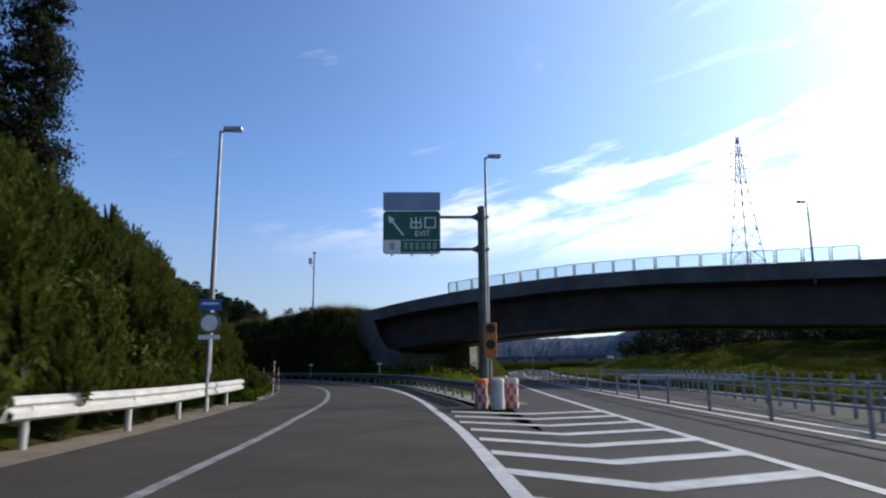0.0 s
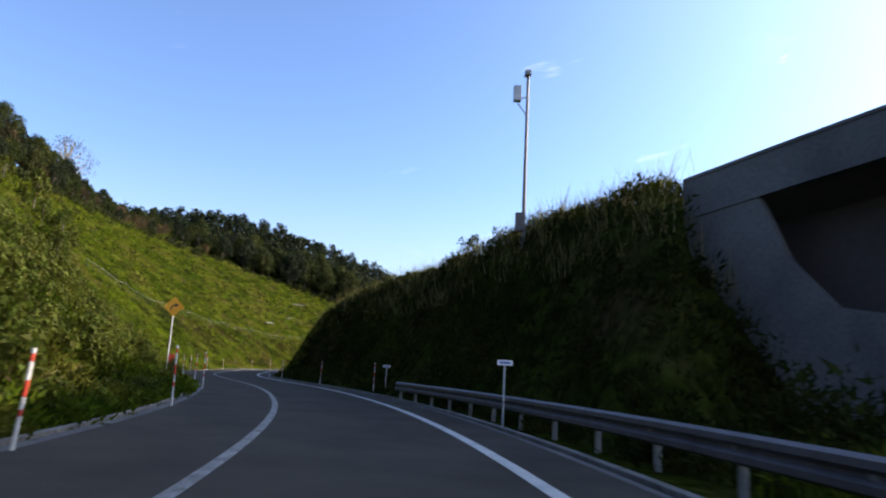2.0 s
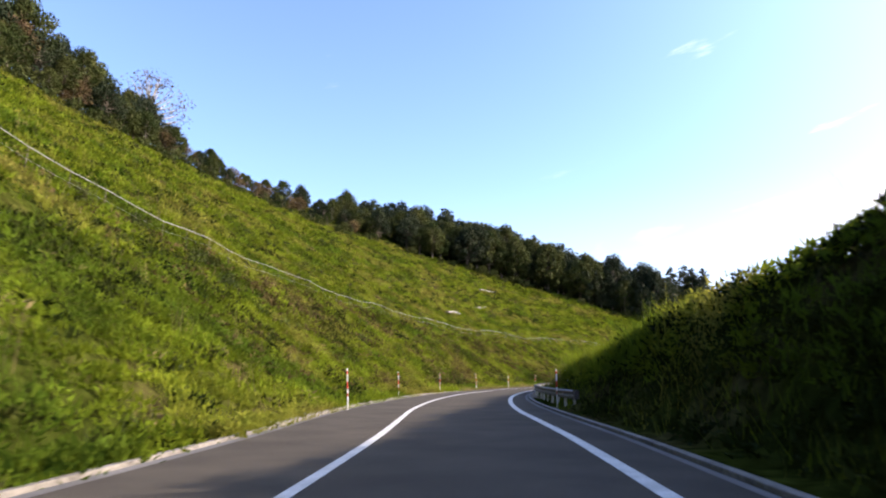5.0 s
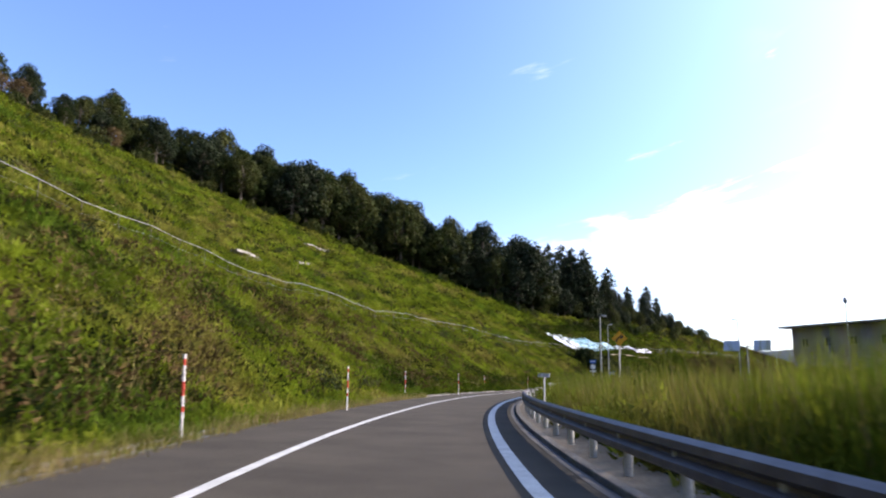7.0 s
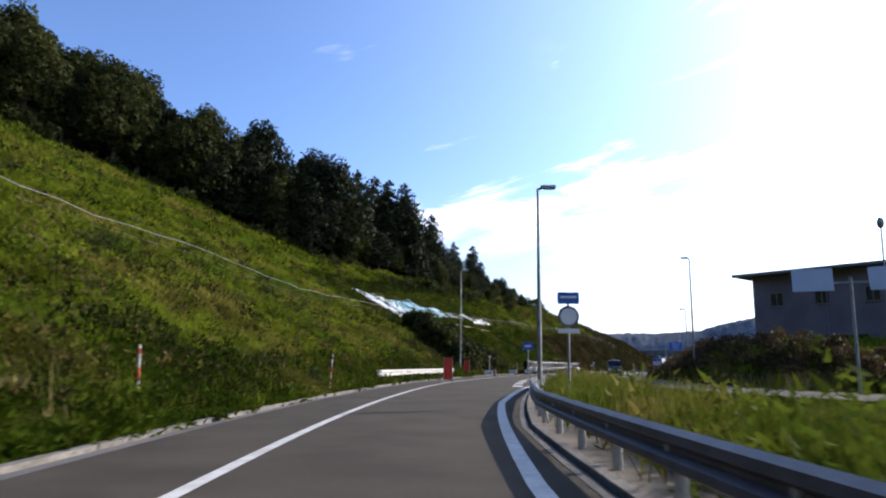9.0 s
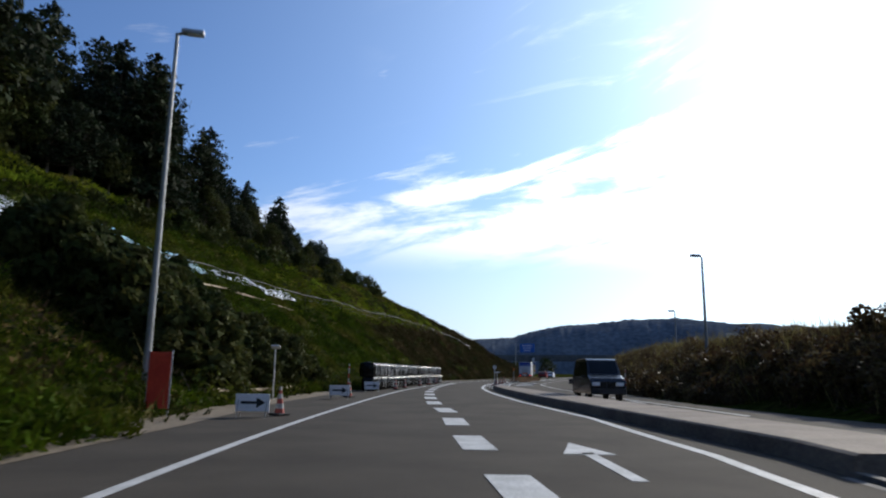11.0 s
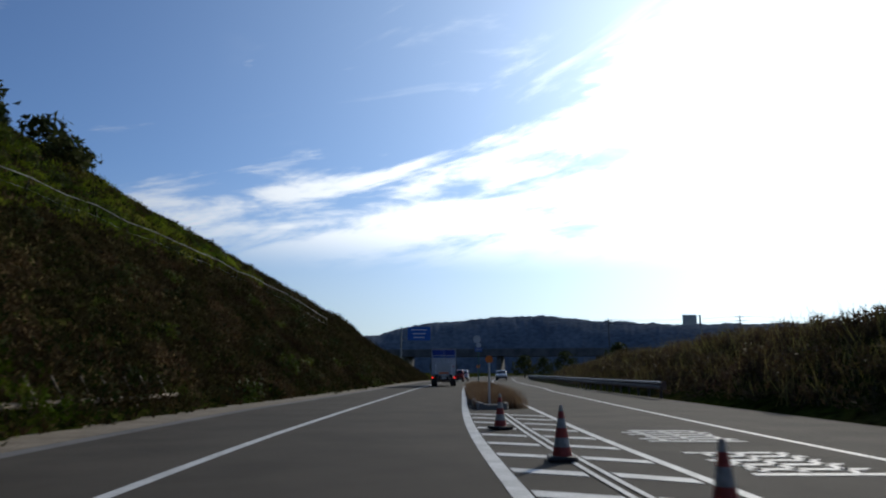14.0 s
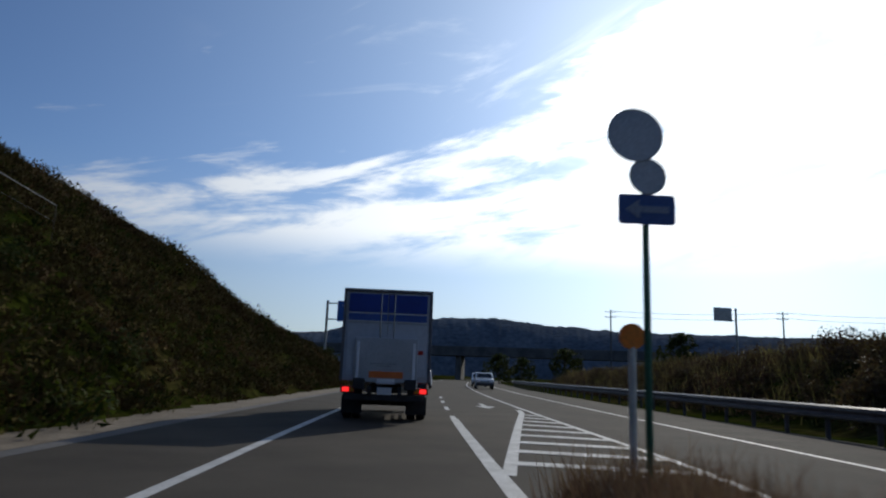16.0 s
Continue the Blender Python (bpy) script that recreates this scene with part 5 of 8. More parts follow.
def utility_pole(x, y, z, h, turn):
    root = thing("utility_pole", pose(x, y, z, 0, 0, turn), "grey concrete utility pole with crossarms", "utility pole", "utility poles")
    bm = bmesh.new()
    rod(bm, (0, 0, -0.5), (0, 0, h), 0.17, 0.11, 10)
    part("pole", bm, CONCRETE_DARK, root)
    for z_ in (h - 0.4, h - 1.3):
        bm = bmesh.new()
        box(bm, (0, 0.12, z_), (1.9, 0.09, 0.09))
        arm = part("crossarm", bm, STEEL_GREY, root)
        for x_ in (-0.85, 0.0, 0.85):
            bm = bmesh.new()
            rod(bm, (x_, 0.12, z_ + 0.04), (x_, 0.12, z_ + 0.22), 0.05, 0.03, 8)
            part("insulator", bm, SIGN_WHITE, arm)


utility_pole(40, 438, 3.0, 10.5, -35)
utility_pole(62, 420, 3.0, 10.8, -35)
utility_pole(84, 402, 3.0, 10.8, -35)


def wire(name, a, b, sag):
    bm = bmesh.new()
    pts = [Vector(a).lerp(Vector(b), t) - Vector((0, 0, sag * 4 * t * (1 - t))) for t in np.linspace(0, 1, 9)]
    for p, q in zip(pts[:-1], pts[1:]):
        rod(bm, p - Vector(a), q - Vector(a), 0.03, seg=4)
    me = bpy.data.meshes.new(name)
    bm.to_mesh(me)
    bm.free()
    me.materials.append(BLACK)
    ob = new(name, me)
    ob.location = a
    tagged(ob, "thin dark overhead cable between utility poles", "cable", "overhead cables")


for dz in (10.3, 9.4):
    wire("overhead_cable", (40, 438, 3.0 + dz), (62, 420, 3.3 + dz), 0.5)
    wire("overhead_cable", (62, 420, 3.3 + dz), (84, 402, 3.3 + dz), 0.5)


def gantry_sign(m, h, w, ph, label, plate_mat, side=1, arm=1.4):
    """A pole with two arms that carry one large panel."""
    root = thing("direction_sign", m, label, "road sign")
    bm = bmesh.new()
    rod(bm, (0, 0, -0.3), (0, 0, h + 0.1), 0.14, 0.12, 12)
    part("pole", bm, STEEL_GREY, root)
    for z in (h - 0.15, h - ph + 0.3):
        bm = bmesh.new()
        rod(bm, (0, 0, z), (side * (arm + w * 0.6), 0, z), 0.06, seg=8)
        part("arm", bm, STEEL_GREY, root)
    bm = bmesh.new()
    cx = side * (arm + w / 2)
    plate(bm, rounded(w, ph, 0.1, cx, h - ph / 2 + 0.1), -0.12, 0.04)
    p = part("panel", bm, plate_mat, root)
    if plate_mat is SIGN_BLUE:
        for k in range(3):
            bm = bmesh.new()
            plate(bm, rounded(w * (0.7 - 0.12 * k), 0.14, 0.02, cx, h - 0.35 - ph * 0.28 * k), -0.126, 0.004)
            part("writing_bar", bm, SIGN_WHITE, p)


gantry_sign(pose(-18.2, 422.8, 0, 0, 0, -30) @ Matrix.Scale(1.15, 4), 7.6, 3.4, 2.0, "blue direction sign on a grey pole beside the road", SIGN_BLUE, 1, 1.0)
gantry_sign(pose(50.9, 421.0, 3.0, 0, 0, -20) @ Matrix.Diagonal((1.4, 1.4, 1.0, 1)), 10.4, 2.3, 2.2, "back of a grey direction sign on a pole above the bank", SIGN_BACK, -1, 0.6)


# ---------------- median island, round signs ----------------
def island():
    n = 20
    verts, faces = [], []
    for i, s in enumerate(np.linspace(362.9, 389.0, n)):
        taper = np.interp(s, [362.9, 363.4, 366, 386, 389], [0.42, 0.5, 0.66, 0.72, 0.30])
        c = np.interp(s, [363, 375, 389], [1.82, 2.05, 2.1])
        for d, z in ((c - taper - 0.02, -0.05), (c - taper, 0.19), (c - taper + 0.12, 0.21), (c - taper + 0.14, 0.15), (c + taper - 0.14, 0.15), (c + taper - 0.12, 0.21), (c + taper, 0.19), (c + taper + 0.02, -0.05)):
            verts.append((*road_xy(s, d), z))
        if i:
            for k in range(7):
                a = (i - 1) * 8 + k
                faces.append((a, a + 1, a + 9, a + 8))
    faces += [tuple(range(8)), tuple(range((n - 1) * 8, n * 8))[::-1]]
    tagged(mesh_ob("median_island", verts, faces, CONCRETE), "long concrete kerbed median island filled with soil", "island", kind="structure")


island()


def disc_marker(x, y, z, h, turn, label="orange reflector disc on a white post"):
    root = thing("reflector_marker", pose(x, y, z, 0, 0, turn), label, "marker", "reflector markers")
    bm = bmesh.new()
    rod(bm, (0, 0, -0.1), (0, 0, h - 0.1), 0.035, seg=10)
    part("post", bm, WHITE_PL, root)
    bm = bmesh.new()
    plate(bm, circle(0.12, 0, h), -0.03, 0.05)
    part("disc", bm, ORANGE, root)


disc_marker(-51.9, 334.9, 0.15, 1.4, -28)
disc_marker(-40.2, 356.5, 0.15, 1.4, -28)
disc_marker(-8.2, 70.5, 0.0, 0.7, 20, "small orange reflector disc on a short post")


def round_signs():
    root = thing("round_sign_post", pose(-40.37, 356.15, 0.15, 0, 0, -29), "green post with two round signs and an arrow plate", "road sign")
    green = mat("green_pole_paint", (0.03, 0.12, 0.07), (0.05, 0.16, 0.09), 2, 0.5, 0.2)
    bm = bmesh.new()
    rod(bm, (0, 0, -0.2), (0, 0, 3.35), 0.032, seg=12)
    part("post", bm, green, root, "green steel post")
    # grey holds the shade of plates turned away from the sun
    back = mat("sign_face_shaded", (0.48, 0.50, 0.51), (0.55, 0.57, 0.58), 2, 0.5, 0.1)
    for r, x, z in ((0.25, -0.10, 3.22), (0.165, 0.01, 2.83)):
        bm = bmesh.new()
        plate(bm, circle(r, x, z, 36), -0.055 - 0.01 * (r > 0.2), 0.012)
        p = part("round_plate", bm, back, root)
        bm = bmesh.new()
        rim = [(x_, z_) for x_, z_ in circle(r * 1.02, x, z, 36)]
        for i in range(36):
            a, b = rim[i], rim[(i + 1) % 36]
            rod(bm, (a[0], -0.055 - 0.01 * (r > 0.2), a[1]), (b[0], -0.055 - 0.01 * (r > 0.2), b[1]), 0.006, seg=4)
        part("rim", bm, SIGN_BACK, p)
    bm = bmesh.new()
    plate(bm, rounded(0.52, 0.28, 0.03, 0.0, 2.52), -0.05, 0.012)
    p = part("arrow_plate", bm, mat("arrow_plate_blue", (0.05, 0.10, 0.28), (0.07, 0.13, 0.33), 2, 0.5), root, "dark blue arrow plate")
    bm = bmesh.new()
    plate(bm, [(-0.20, 2.52), (-0.07, 2.61), (-0.07, 2.55), (0.2, 2.55), (0.2, 2.49), (-0.07, 2.49), (-0.07, 2.43)], -0.056, 0.004)
    part("arrow", bm, mat("faded_arrow", (0.25, 0.28, 0.36), (0.3, 0.33, 0.4), 2, 0.5), p, "pale arrow")


round_signs()


def mirror_post():
    root = thing("round_sign", pose(-66.91, 298.91, 0.25, 0, 0, -20), "round plate on a pale post at the end of the separator", "road sign")
    bm = bmesh.new()
    rod(bm, (0, 0, -0.1), (0, 0, 1.32), 0.03, seg=10)
    part("post", bm, WHITE_PL, root)
    bm = bmesh.new()
    plate(bm, circle(0.14, 0, 1.25), -0.05, 0.012)
    part("round_plate", bm, mat("sign_face_shaded", (0.3, 0.3, 0.3)), root)


mirror_post()


# ---------------- cones ----------------
# cone red and white lowered to carry the shade of their backlit side
CONE_RED = mat("backlit_red_cone", (0.24, 0.03, 0.022), (0.33, 0.045, 0.03), 5.0, 0.6, fine=25, fine_amount=0.25)
CONE_WHITE = mat("backlit_white_cone", (0.22, 0.215, 0.20), (0.36, 0.35, 0.33), 5.0, 0.6, fine=25, fine_amount=0.25)


def stripe_cone():
    root = thing("traffic_cone", pose(0, 0, 0), "red and white striped traffic cone on a black base", "traffic cone", "traffic cones")
    bm = bmesh.new()
    box(bm, (0, 0, 0.03), (0.38, 0.38, 0.06), 0.02)
    part("base", bm, BLACK, root)
    r = lambda z: 0.135 - 0.115 * z / 0.70
    zs = [0.05, 0.17, 0.29, 0.41, 0.53, 0.62, 0.70]
    for k, (a, b) in enumerate(zip(zs[:-1], zs[1:])):
        bm = bmesh.new()
        rod(bm, (0, 0, a), (0, 0, b), r(a), r(b), 18)
        part("red_stripe" if k % 2 == 0 else "white_stripe", bm, CONE_RED if k % 2 == 0 else CONE_WHITE, root)
    return root


CONE = stripe_cone()
CONE.matrix_world = pose(-64.6, 305.25, 0.012, 0, 0, 10)
for x, y in ((-63.1, 309.9), (-61.0, 315.3), (-59.3, 319.2), (-57.5, 323.4), (-55.68, 327.97), (-74.68, 295.28), (-73.29, 299.19), (-70.64, 306.24), (-69.0, 310.1), (-66.6, 317.0), (-79.05, 282.85), (-82.2, 271.0)):
    copy_thing(CONE, pose(x, y, 0.012, 0, 0, random.uniform(0, 90)))


def arrow_board(x, y, turn):
    root = thing("arrow_board", pose(x, y, 0, 0, 0, turn) @ Matrix.Scale(0.82, 4), "low white board with a black arrow on a folding stand", "road works sign", "arrow boards")
    bm = bmesh.new()
    box(bm, (0, 0, 0.42), (1.0, 0.03, 0.5), 0.01)
    b = part("board", bm, SIGN_WHITE, root)
    bm = bmesh.new()
    plate(bm, [(-0.35, 0.38), (0.12, 0.38), (0.12, 0.27), (0.38, 0.42), (0.12, 0.57), (0.12, 0.46), (-0.35, 0.46)], -0.022, 0.005)
    part("arrow", bm, BLACK, b)
    for x_ in (-0.42, 0.42):
        bm = bmesh.new()
        rod(bm, (x_, -0.12, 0), (x_, 0.0, 0.5), 0.015, seg=6)
        rod(bm, (x_, 0.22, 0), (x_, 0.0, 0.5), 0.015, seg=6)
        part("stand", bm, GALV, root)


arrow_board(-82.85, 270.5, -16)
arrow_board(-79.65, 281.2, -18)
arrow_board(-76.9, 290.6, -20)


def red_banner(x, y, turn):
    root = thing("works_banner", pose(x, y, 0, 0, 0, turn), "tall red works banner on a frame at the verge", "road works sign", "works banners")
    bm = bmesh.new()
    box(bm, (0, 0, 0.85), (0.5, 0.03, 1.3), 0.01)
    part("banner", bm, RED, root)
    for x_ in (-0.27, 0.27):
        bm = bmesh.new()
        rod(bm, (x_, 0.02, 0), (x_, 0.02, 1.55), 0.015, seg=6)
        part("upright", bm, GALV, root)


red_banner(-85.0, 270.5, -14)
red_banner(-86.6, 246.0, -4)
red_banner(-53.2, 101.8, 35)


# ---------------- black sacks with painted numbers ----------------
def sack_mesh(seed):
    rnd = random.Random(seed)
    bm = bmesh.new()
    bmesh.ops.create_cube(bm, size=1)
    bmesh.ops.subdivide_edges(bm, edges=bm.edges[:], cuts=5, use_grid_fill=True)
    ph = [rnd.uniform(0, 6.28) for _ in range(6)]
    for v in bm.verts:
        x, y, z = v.co * 2
        r = max(abs(x), abs(y))
        n = math.hypot(x, y) or 1
        k = 0.45 * r / n + 0.55 if n > 0 else 1
        bul = 0.97 + 0.05 * (1 - z ** 4) - 0.30 * max(0, z - 0.72) - 0.20 * max(0, -z - 0.8)
        wob = 0.012 * math.sin(5 * x + ph[0] + 3 * z) + 0.014 * math.sin(6 * z + ph[1] + 4 * y) + 0.010 * math.sin(9 * y + ph[2])
        v.co = Vector((x * k * bul * (0.5 + wob), y * k * bul * (0.5 + wob), (z * 0.5 + 0.5) * (0.97 + 0.03 * math.sin(4 * x + ph[3]) * math.sin(4 * y + ph[4]))))
    for k in range(4):
        a = radians(45 + 90 * k)
        rod(bm, (0.30 * math.cos(a), 0.30 * math.sin(a), 0.93), (0.12 * math.cos(a + 0.7), 0.12 * math.sin(a + 0.7), 1.04), 0.03, 0.025, 6)
    for f in bm.faces:
        f.smooth = True
    return bm


def brushed(ch):
    """A figure brushed by hand: flat strokes that swell and thin."""
    arc = lambda cx, cz, rx, rz, a0, a1: [(cx + rx * math.cos(radians(a0 + (a1 - a0) * i / 14)), cz + rz * math.sin(radians(a0 + (a1 - a0) * i / 14))) for i in range(15)]
    lines = {"0": [arc(0, 0, 0.15, 0.33, 95, 470)], "4": [[(0.04, 0.34), (-0.17, -0.06), (0.18, -0.09)], [(0.09, 0.10), (0.05, -0.36)]],
             "5": [[(0.16, 0.32), (-0.11, 0.30), (-0.13, 0.04)] + arc(-0.01, -0.13, 0.15, 0.18, 125, -150)], "6": [[(0.10, 0.34), (-0.08, 0.12)] + arc(0, -0.15, 0.14, 0.19, 155, 520)],
             "7": [[(-0.15, 0.20), (-0.14, 0.30), (0.16, 0.30), (0.02, -0.35)]], "8": [arc(0, 0.17, 0.11, 0.15, -60, 280), arc(0, -0.16, 0.15, 0.18, 110, 430)],
             "9": [arc(0, 0.16, 0.13, 0.17, 20, 385) + [(0.10, -0.08), (0.03, -0.35)]]}[ch]
    bm = bmesh.new()
    for line in lines:
        n = len(line)
        left, right = [], []
        for i, p in enumerate(line):
            a, b = line[max(i - 1, 0)], line[min(i + 1, n - 1)]
            k = math.hypot(b[0] - a[0], b[1] - a[1]) or 1
            w = 0.024 * (0.75 + 0.4 * math.sin(2.2 * i / max(n - 1, 1) + ord(ch)))
            nx, nz = -(b[1] - a[1]) / k * w, (b[0] - a[0]) / k * w
            left.append((p[0] + nx, p[1] + nz))
            right.append((p[0] - nx, p[1] - nz))
        rings = [[bm.verts.new((x, y, z)) for x, y, z in ((l[0], -0.01, l[1]), (r[0], -0.01, r[1]), (r[0], 0.01, r[1]), (l[0], 0.01, l[1]))] for l, r in zip(left, right)]
        for q, r in zip(rings[:-1], rings[1:]):
            for i in range(4):
                bm.faces.new((q[i], q[(i + 1) % 4], r[(i + 1) % 4], r[i]))
        bm.faces.new(rings[0])
        bm.faces.new(rings[-1][::-1])
    for v in bm.verts:
        v.co.x += 0.02 * math.sin(v.co.z * 9 + ord(ch))
    bmesh.ops.scale(bm, vec=(1.05, 1, 1.1), verts=bm.verts)
    for v in bm.verts:
        v.co.y -= 0.02 * (1 - (v.co.x / 0.3) ** 2)
    return bm


def sacks():
    bodies, digits = [], {}
    keep = new("sack_store")
    for k in range(4):
        o = part("sack", sack_mesh(k), DARK_BAG, keep)
        bodies.append(o.data)
        bpy.data.objects.remove(o)
    white = mat("white_spray", (0.45, 0.45, 0.44), (0.82, 0.82, 0.80), 7.0, 0.6, fine=30, fine_amount=0.3)
    for ch in "0456789":
        bm = brushed(ch)
        o = part("painted_number", bm, white, keep)
        digits[ch] = o.data
        bpy.data.objects.remove(o)
    bpy.data.objects.remove(keep)
    lows = "4" * 12 + "5" * 9 + "6" * 9 + "7" * 10 + "8" * 5
    ups = "8" * 12 + "9" * 8 + "0" * 12 + "8" * 7 + "9" * 6
    for tier, word in ((0, lows), (1, ups)):
        for k, ch in enumerate(word):
            s = 315.4 + 0.745 * k
            d = float(np.interp(s, [314, 330, 355], [-4.75, -4.55, -4.6])) - 0.20 + random.uniform(-0.04, 0.04) - (0.05 if tier else 0)
            m = at(s, d - 0.12 * tier, 0.0 + 0.80 * tier, 60 + random.uniform(-9, 9)) @ Matrix.Diagonal((0.68, 0.72, 0.82, 1))
            root = thing("sack", m, "black sack sprayed with a white %s, %s" % (ch, "on the lower row" if tier else "on the verge"), "sack", "sacks along the road")
            shared("body", bodies[random.randrange(4)], root, pose(0, 0, 0, 0, 0, random.choice((0, 180))))
            shared("painted_number", digits[ch], root, pose(random.uniform(-0.04, 0.04), -0.515, 0.50 + random.uniform(-0.03, 0.03), random.uniform(-3, 3), random.uniform(-8, 8), 0))
    # one sack closes the near end of the row
    for tier in (0, 1):
        for k in range(1):
            m = at(314.62, -4.86, 0.80 * tier, 5) @ Matrix.Diagonal((0.76, 0.76, 0.82, 1))
            root = thing("sack", m, "bulging black sack closing the end of the row", "sack", "sacks along the road")
            shared("body", bodies[tier], root)


sacks()


def small_board(x, y, h):
    root = thing("marker_board", pose(x, y, 0.27, 0, 0, -20), "small pale board on a thin post on the separator", "marker")
    bm = bmesh.new()
    rod(bm, (0, 0, -0.05), (0, 0, h), 0.02, seg=8)
    part("post", bm, WHITE_PL, root)
    bm = bmesh.new()
    plate(bm, rounded(0.34, 0.075, 0.015, 0, h), -0.03, 0.012)
    part("board", bm, SIGN_WHITE, root)


small_board(-67.8, 295.82, 0.90)


# ---------------- vehicles ----------------
TRUCK_WHITE = mat("truck_panel_grey", (0.44, 0.46, 0.50), (0.52, 0.54, 0.57), 1.2, 0.35, fine=12, fine_amount=0.06)
TRUCK_BLUE = mat("truck_blue", (0.009, 0.035, 0.24), (0.014, 0.048, 0.30), 1.2, 0.35, fine=12, fine_amount=0.06)
TRUCK_BLUE2 = mat("truck_light_blue", (0.035, 0.085, 0.30), (0.045, 0.105, 0.35), 1.2, 0.35, fine=12, fine_amount=0.06)
CHASSIS = mat("chassis_black", (0.018, 0.018, 0.02), (0.035, 0.034, 0.034), 4.0, 0.6, fine=20, fine_amount=0.2)
TAIL_RED = glow_mat("lit_tail_lamp", (0.85, 0.02, 0.02), 3.0)
AMBER = mat("amber_lens", (0.75, 0.25, 0.02), (0.8, 0.3, 0.03), 4, 0.3)
CHROME = mat("polished_steel", (0.5, 0.5, 0.52), (0.6, 0.6, 0.62), 3, 0.2, 0.9)


def wheel(root, x, y, r, w, name="wheel"):
    bm = bmesh.new()
    prof = [(r * 0.60, w / 2 - 0.01), (r * 0.93, w / 2), (r, w / 2 - 0.03), (r, -w / 2 + 0.03), (r * 0.93, -w / 2), (r * 0.60, -w / 2 + 0.01)]
    n = 22
    rings = [[bm.verts.new((q, rr * math.cos(a), r + rr * math.sin(a))) for a in np.linspace(0, 2 * math.pi, n, endpoint=False)] for rr, q in prof]
    for a, b in zip(rings, rings[1:] + rings[:1]):
        for i in range(n):
            bm.faces.new((a[i], a[(i + 1) % n], b[(i + 1) % n], b[i]))
    ty = part(name, bm, BLACK, root, "black tyre")
    ty.location = (x, y, 0)
    bm = bmesh.new()
    rod(bm, (-w * 0.30, 0, r), (w * 0.30, 0, r), r * 0.61, seg=20)
    rod(bm, (-w * 0.42, 0, r), (w * 0.42, 0, r), r * 0.22, seg=12)
    part("rim", bm, GALV, ty)
    return ty


def truck(m):
    root = thing("box_truck", m, "grey box truck with blue top band and lit brake lights", "truck")
    W, H0, H1, L = 2.14, 0.92, 3.10, 4.3
    bm = bmesh.new()
    box(bm, (0, L / 2, (H0 + H1) / 2), (W, L, H1 - H0), 0.03)
    cargo = part("cargo_box", bm, TRUCK_WHITE, root, "grey-white cargo box")
    y = -0.012
    bm = bmesh.new()
    for x in (-W / 2 + 0.035, W / 2 - 0.035):
        box(bm, (x, y, (H0 + H1) / 2), (0.07, 0.05, H1 - H0 + 0.02), 0.01)
    box(bm, (0, y, H1 - 0.03), (W, 0.06, 0.08), 0.015)
    part("rear_frame", bm, mat("frame_dark_steel", (0.10, 0.10, 0.11), (0.16, 0.16, 0.17), 3, 0.45, 0.5), cargo, "dark steel rear frame")
    for sx in (-1, 1):
        bm = bmesh.new()
        box(bm, (sx * 0.475, y - 0.012, H1 - 0.335), (0.93, 0.03, 0.44), 0.008)
        part("door_top", bm, TRUCK_BLUE, cargo, "deep blue upper door")
        bm = bmesh.new()
        box(bm, (sx * 0.475, y - 0.012, H1 - 0.675), (0.93, 0.03, 0.17), 0.008)
        part("door_stripe", bm, TRUCK_BLUE2, cargo, "lighter blue stripe")
        bm = bmesh.new()
        box(bm, (sx * 0.475, y - 0.012, (H0 + H1) / 2 - 0.36), (0.93, 0.03, 1.22), 0.008)
        part("door_panel", bm, TRUCK_WHITE, cargo)
        bm = bmesh.new()
        rod(bm, (sx * 0.16, y - 0.045, H0 + 0.95), (sx * 0.16, y - 0.045, H1 - 0.1), 0.013, seg=8)
        part("lock_rod", bm, CHROME, cargo)
    for z in (H1 - 0.575, H1 - 0.77):
        bm = bmesh.new()
        box(bm, (0, y - 0.03, z), (1.88, 0.006, 0.022))
        part("trim_strip", bm, SIGN_WHITE, cargo)
    # tail lift
    bm = bmesh.new()
    box(bm, (0, -0.10, 1.42), (1.50, 0.07, 1.05), 0.02)
    lift = part("tail_lift", bm, mat("lift_plate", (0.40, 0.41, 0.43), (0.48, 0.49, 0.51), 1.5, 0.4, 0.4), root, "grey folded tail lift platform")
    for sx in (-1, 1):
        bm = bmesh.new()
        box(bm, (sx * 0.66, -0.15, 1.36), (0.07, 0.05, 0.95), 0.015)
        part("lift_column", bm, SIGN_WHITE, lift)
        bm = bmesh.new()
        box(bm, (sx * 0.60, -0.16, 0.86), (0.28, 0.14, 0.26), 0.03)
        part("lift_arm", bm, CHASSIS, lift)
    bm = bmesh.new()
    box(bm, (0.02, -0.142, 1.08), (0.80, 0.012, 0.15), 0.004)
    part("orange_strip", bm, mat("orange_reflective", (0.75, 0.17, 0.03), (0.8, 0.2, 0.04), 3, 0.5), lift, "orange reflective strip")
    bm = bmesh.new()
    for z, w in ((1.33, 0.62), (1.28, 0.34)):
        box(bm, (-0.05, -0.139, z), (w, 0.006, 0.02))
    part("writing_bar", bm, STEEL_GREY, lift)
    bm = bmesh.new()
    box(bm, (0.80, -0.045, 1.62), (0.16, 0.008, 0.10))
    part("sticker", bm, RED, cargo)
    bm = bmesh.new()
    box(bm, (0.02, -0.142, 0.93), (0.42, 0.012, 0.11))
    part("lower_sticker", bm, SIGN_WHITE, lift)
    # chassis and rear
    bm = bmesh.new()
    for x in (-0.36, 0.36):
        box(bm, (x, 3.0, 0.72), (0.09, 6.2, 0.2))
    for yy in (0.3, 1.6, 3.2):
        box(bm, (0, yy, 0.72), (0.72, 0.1, 0.14))
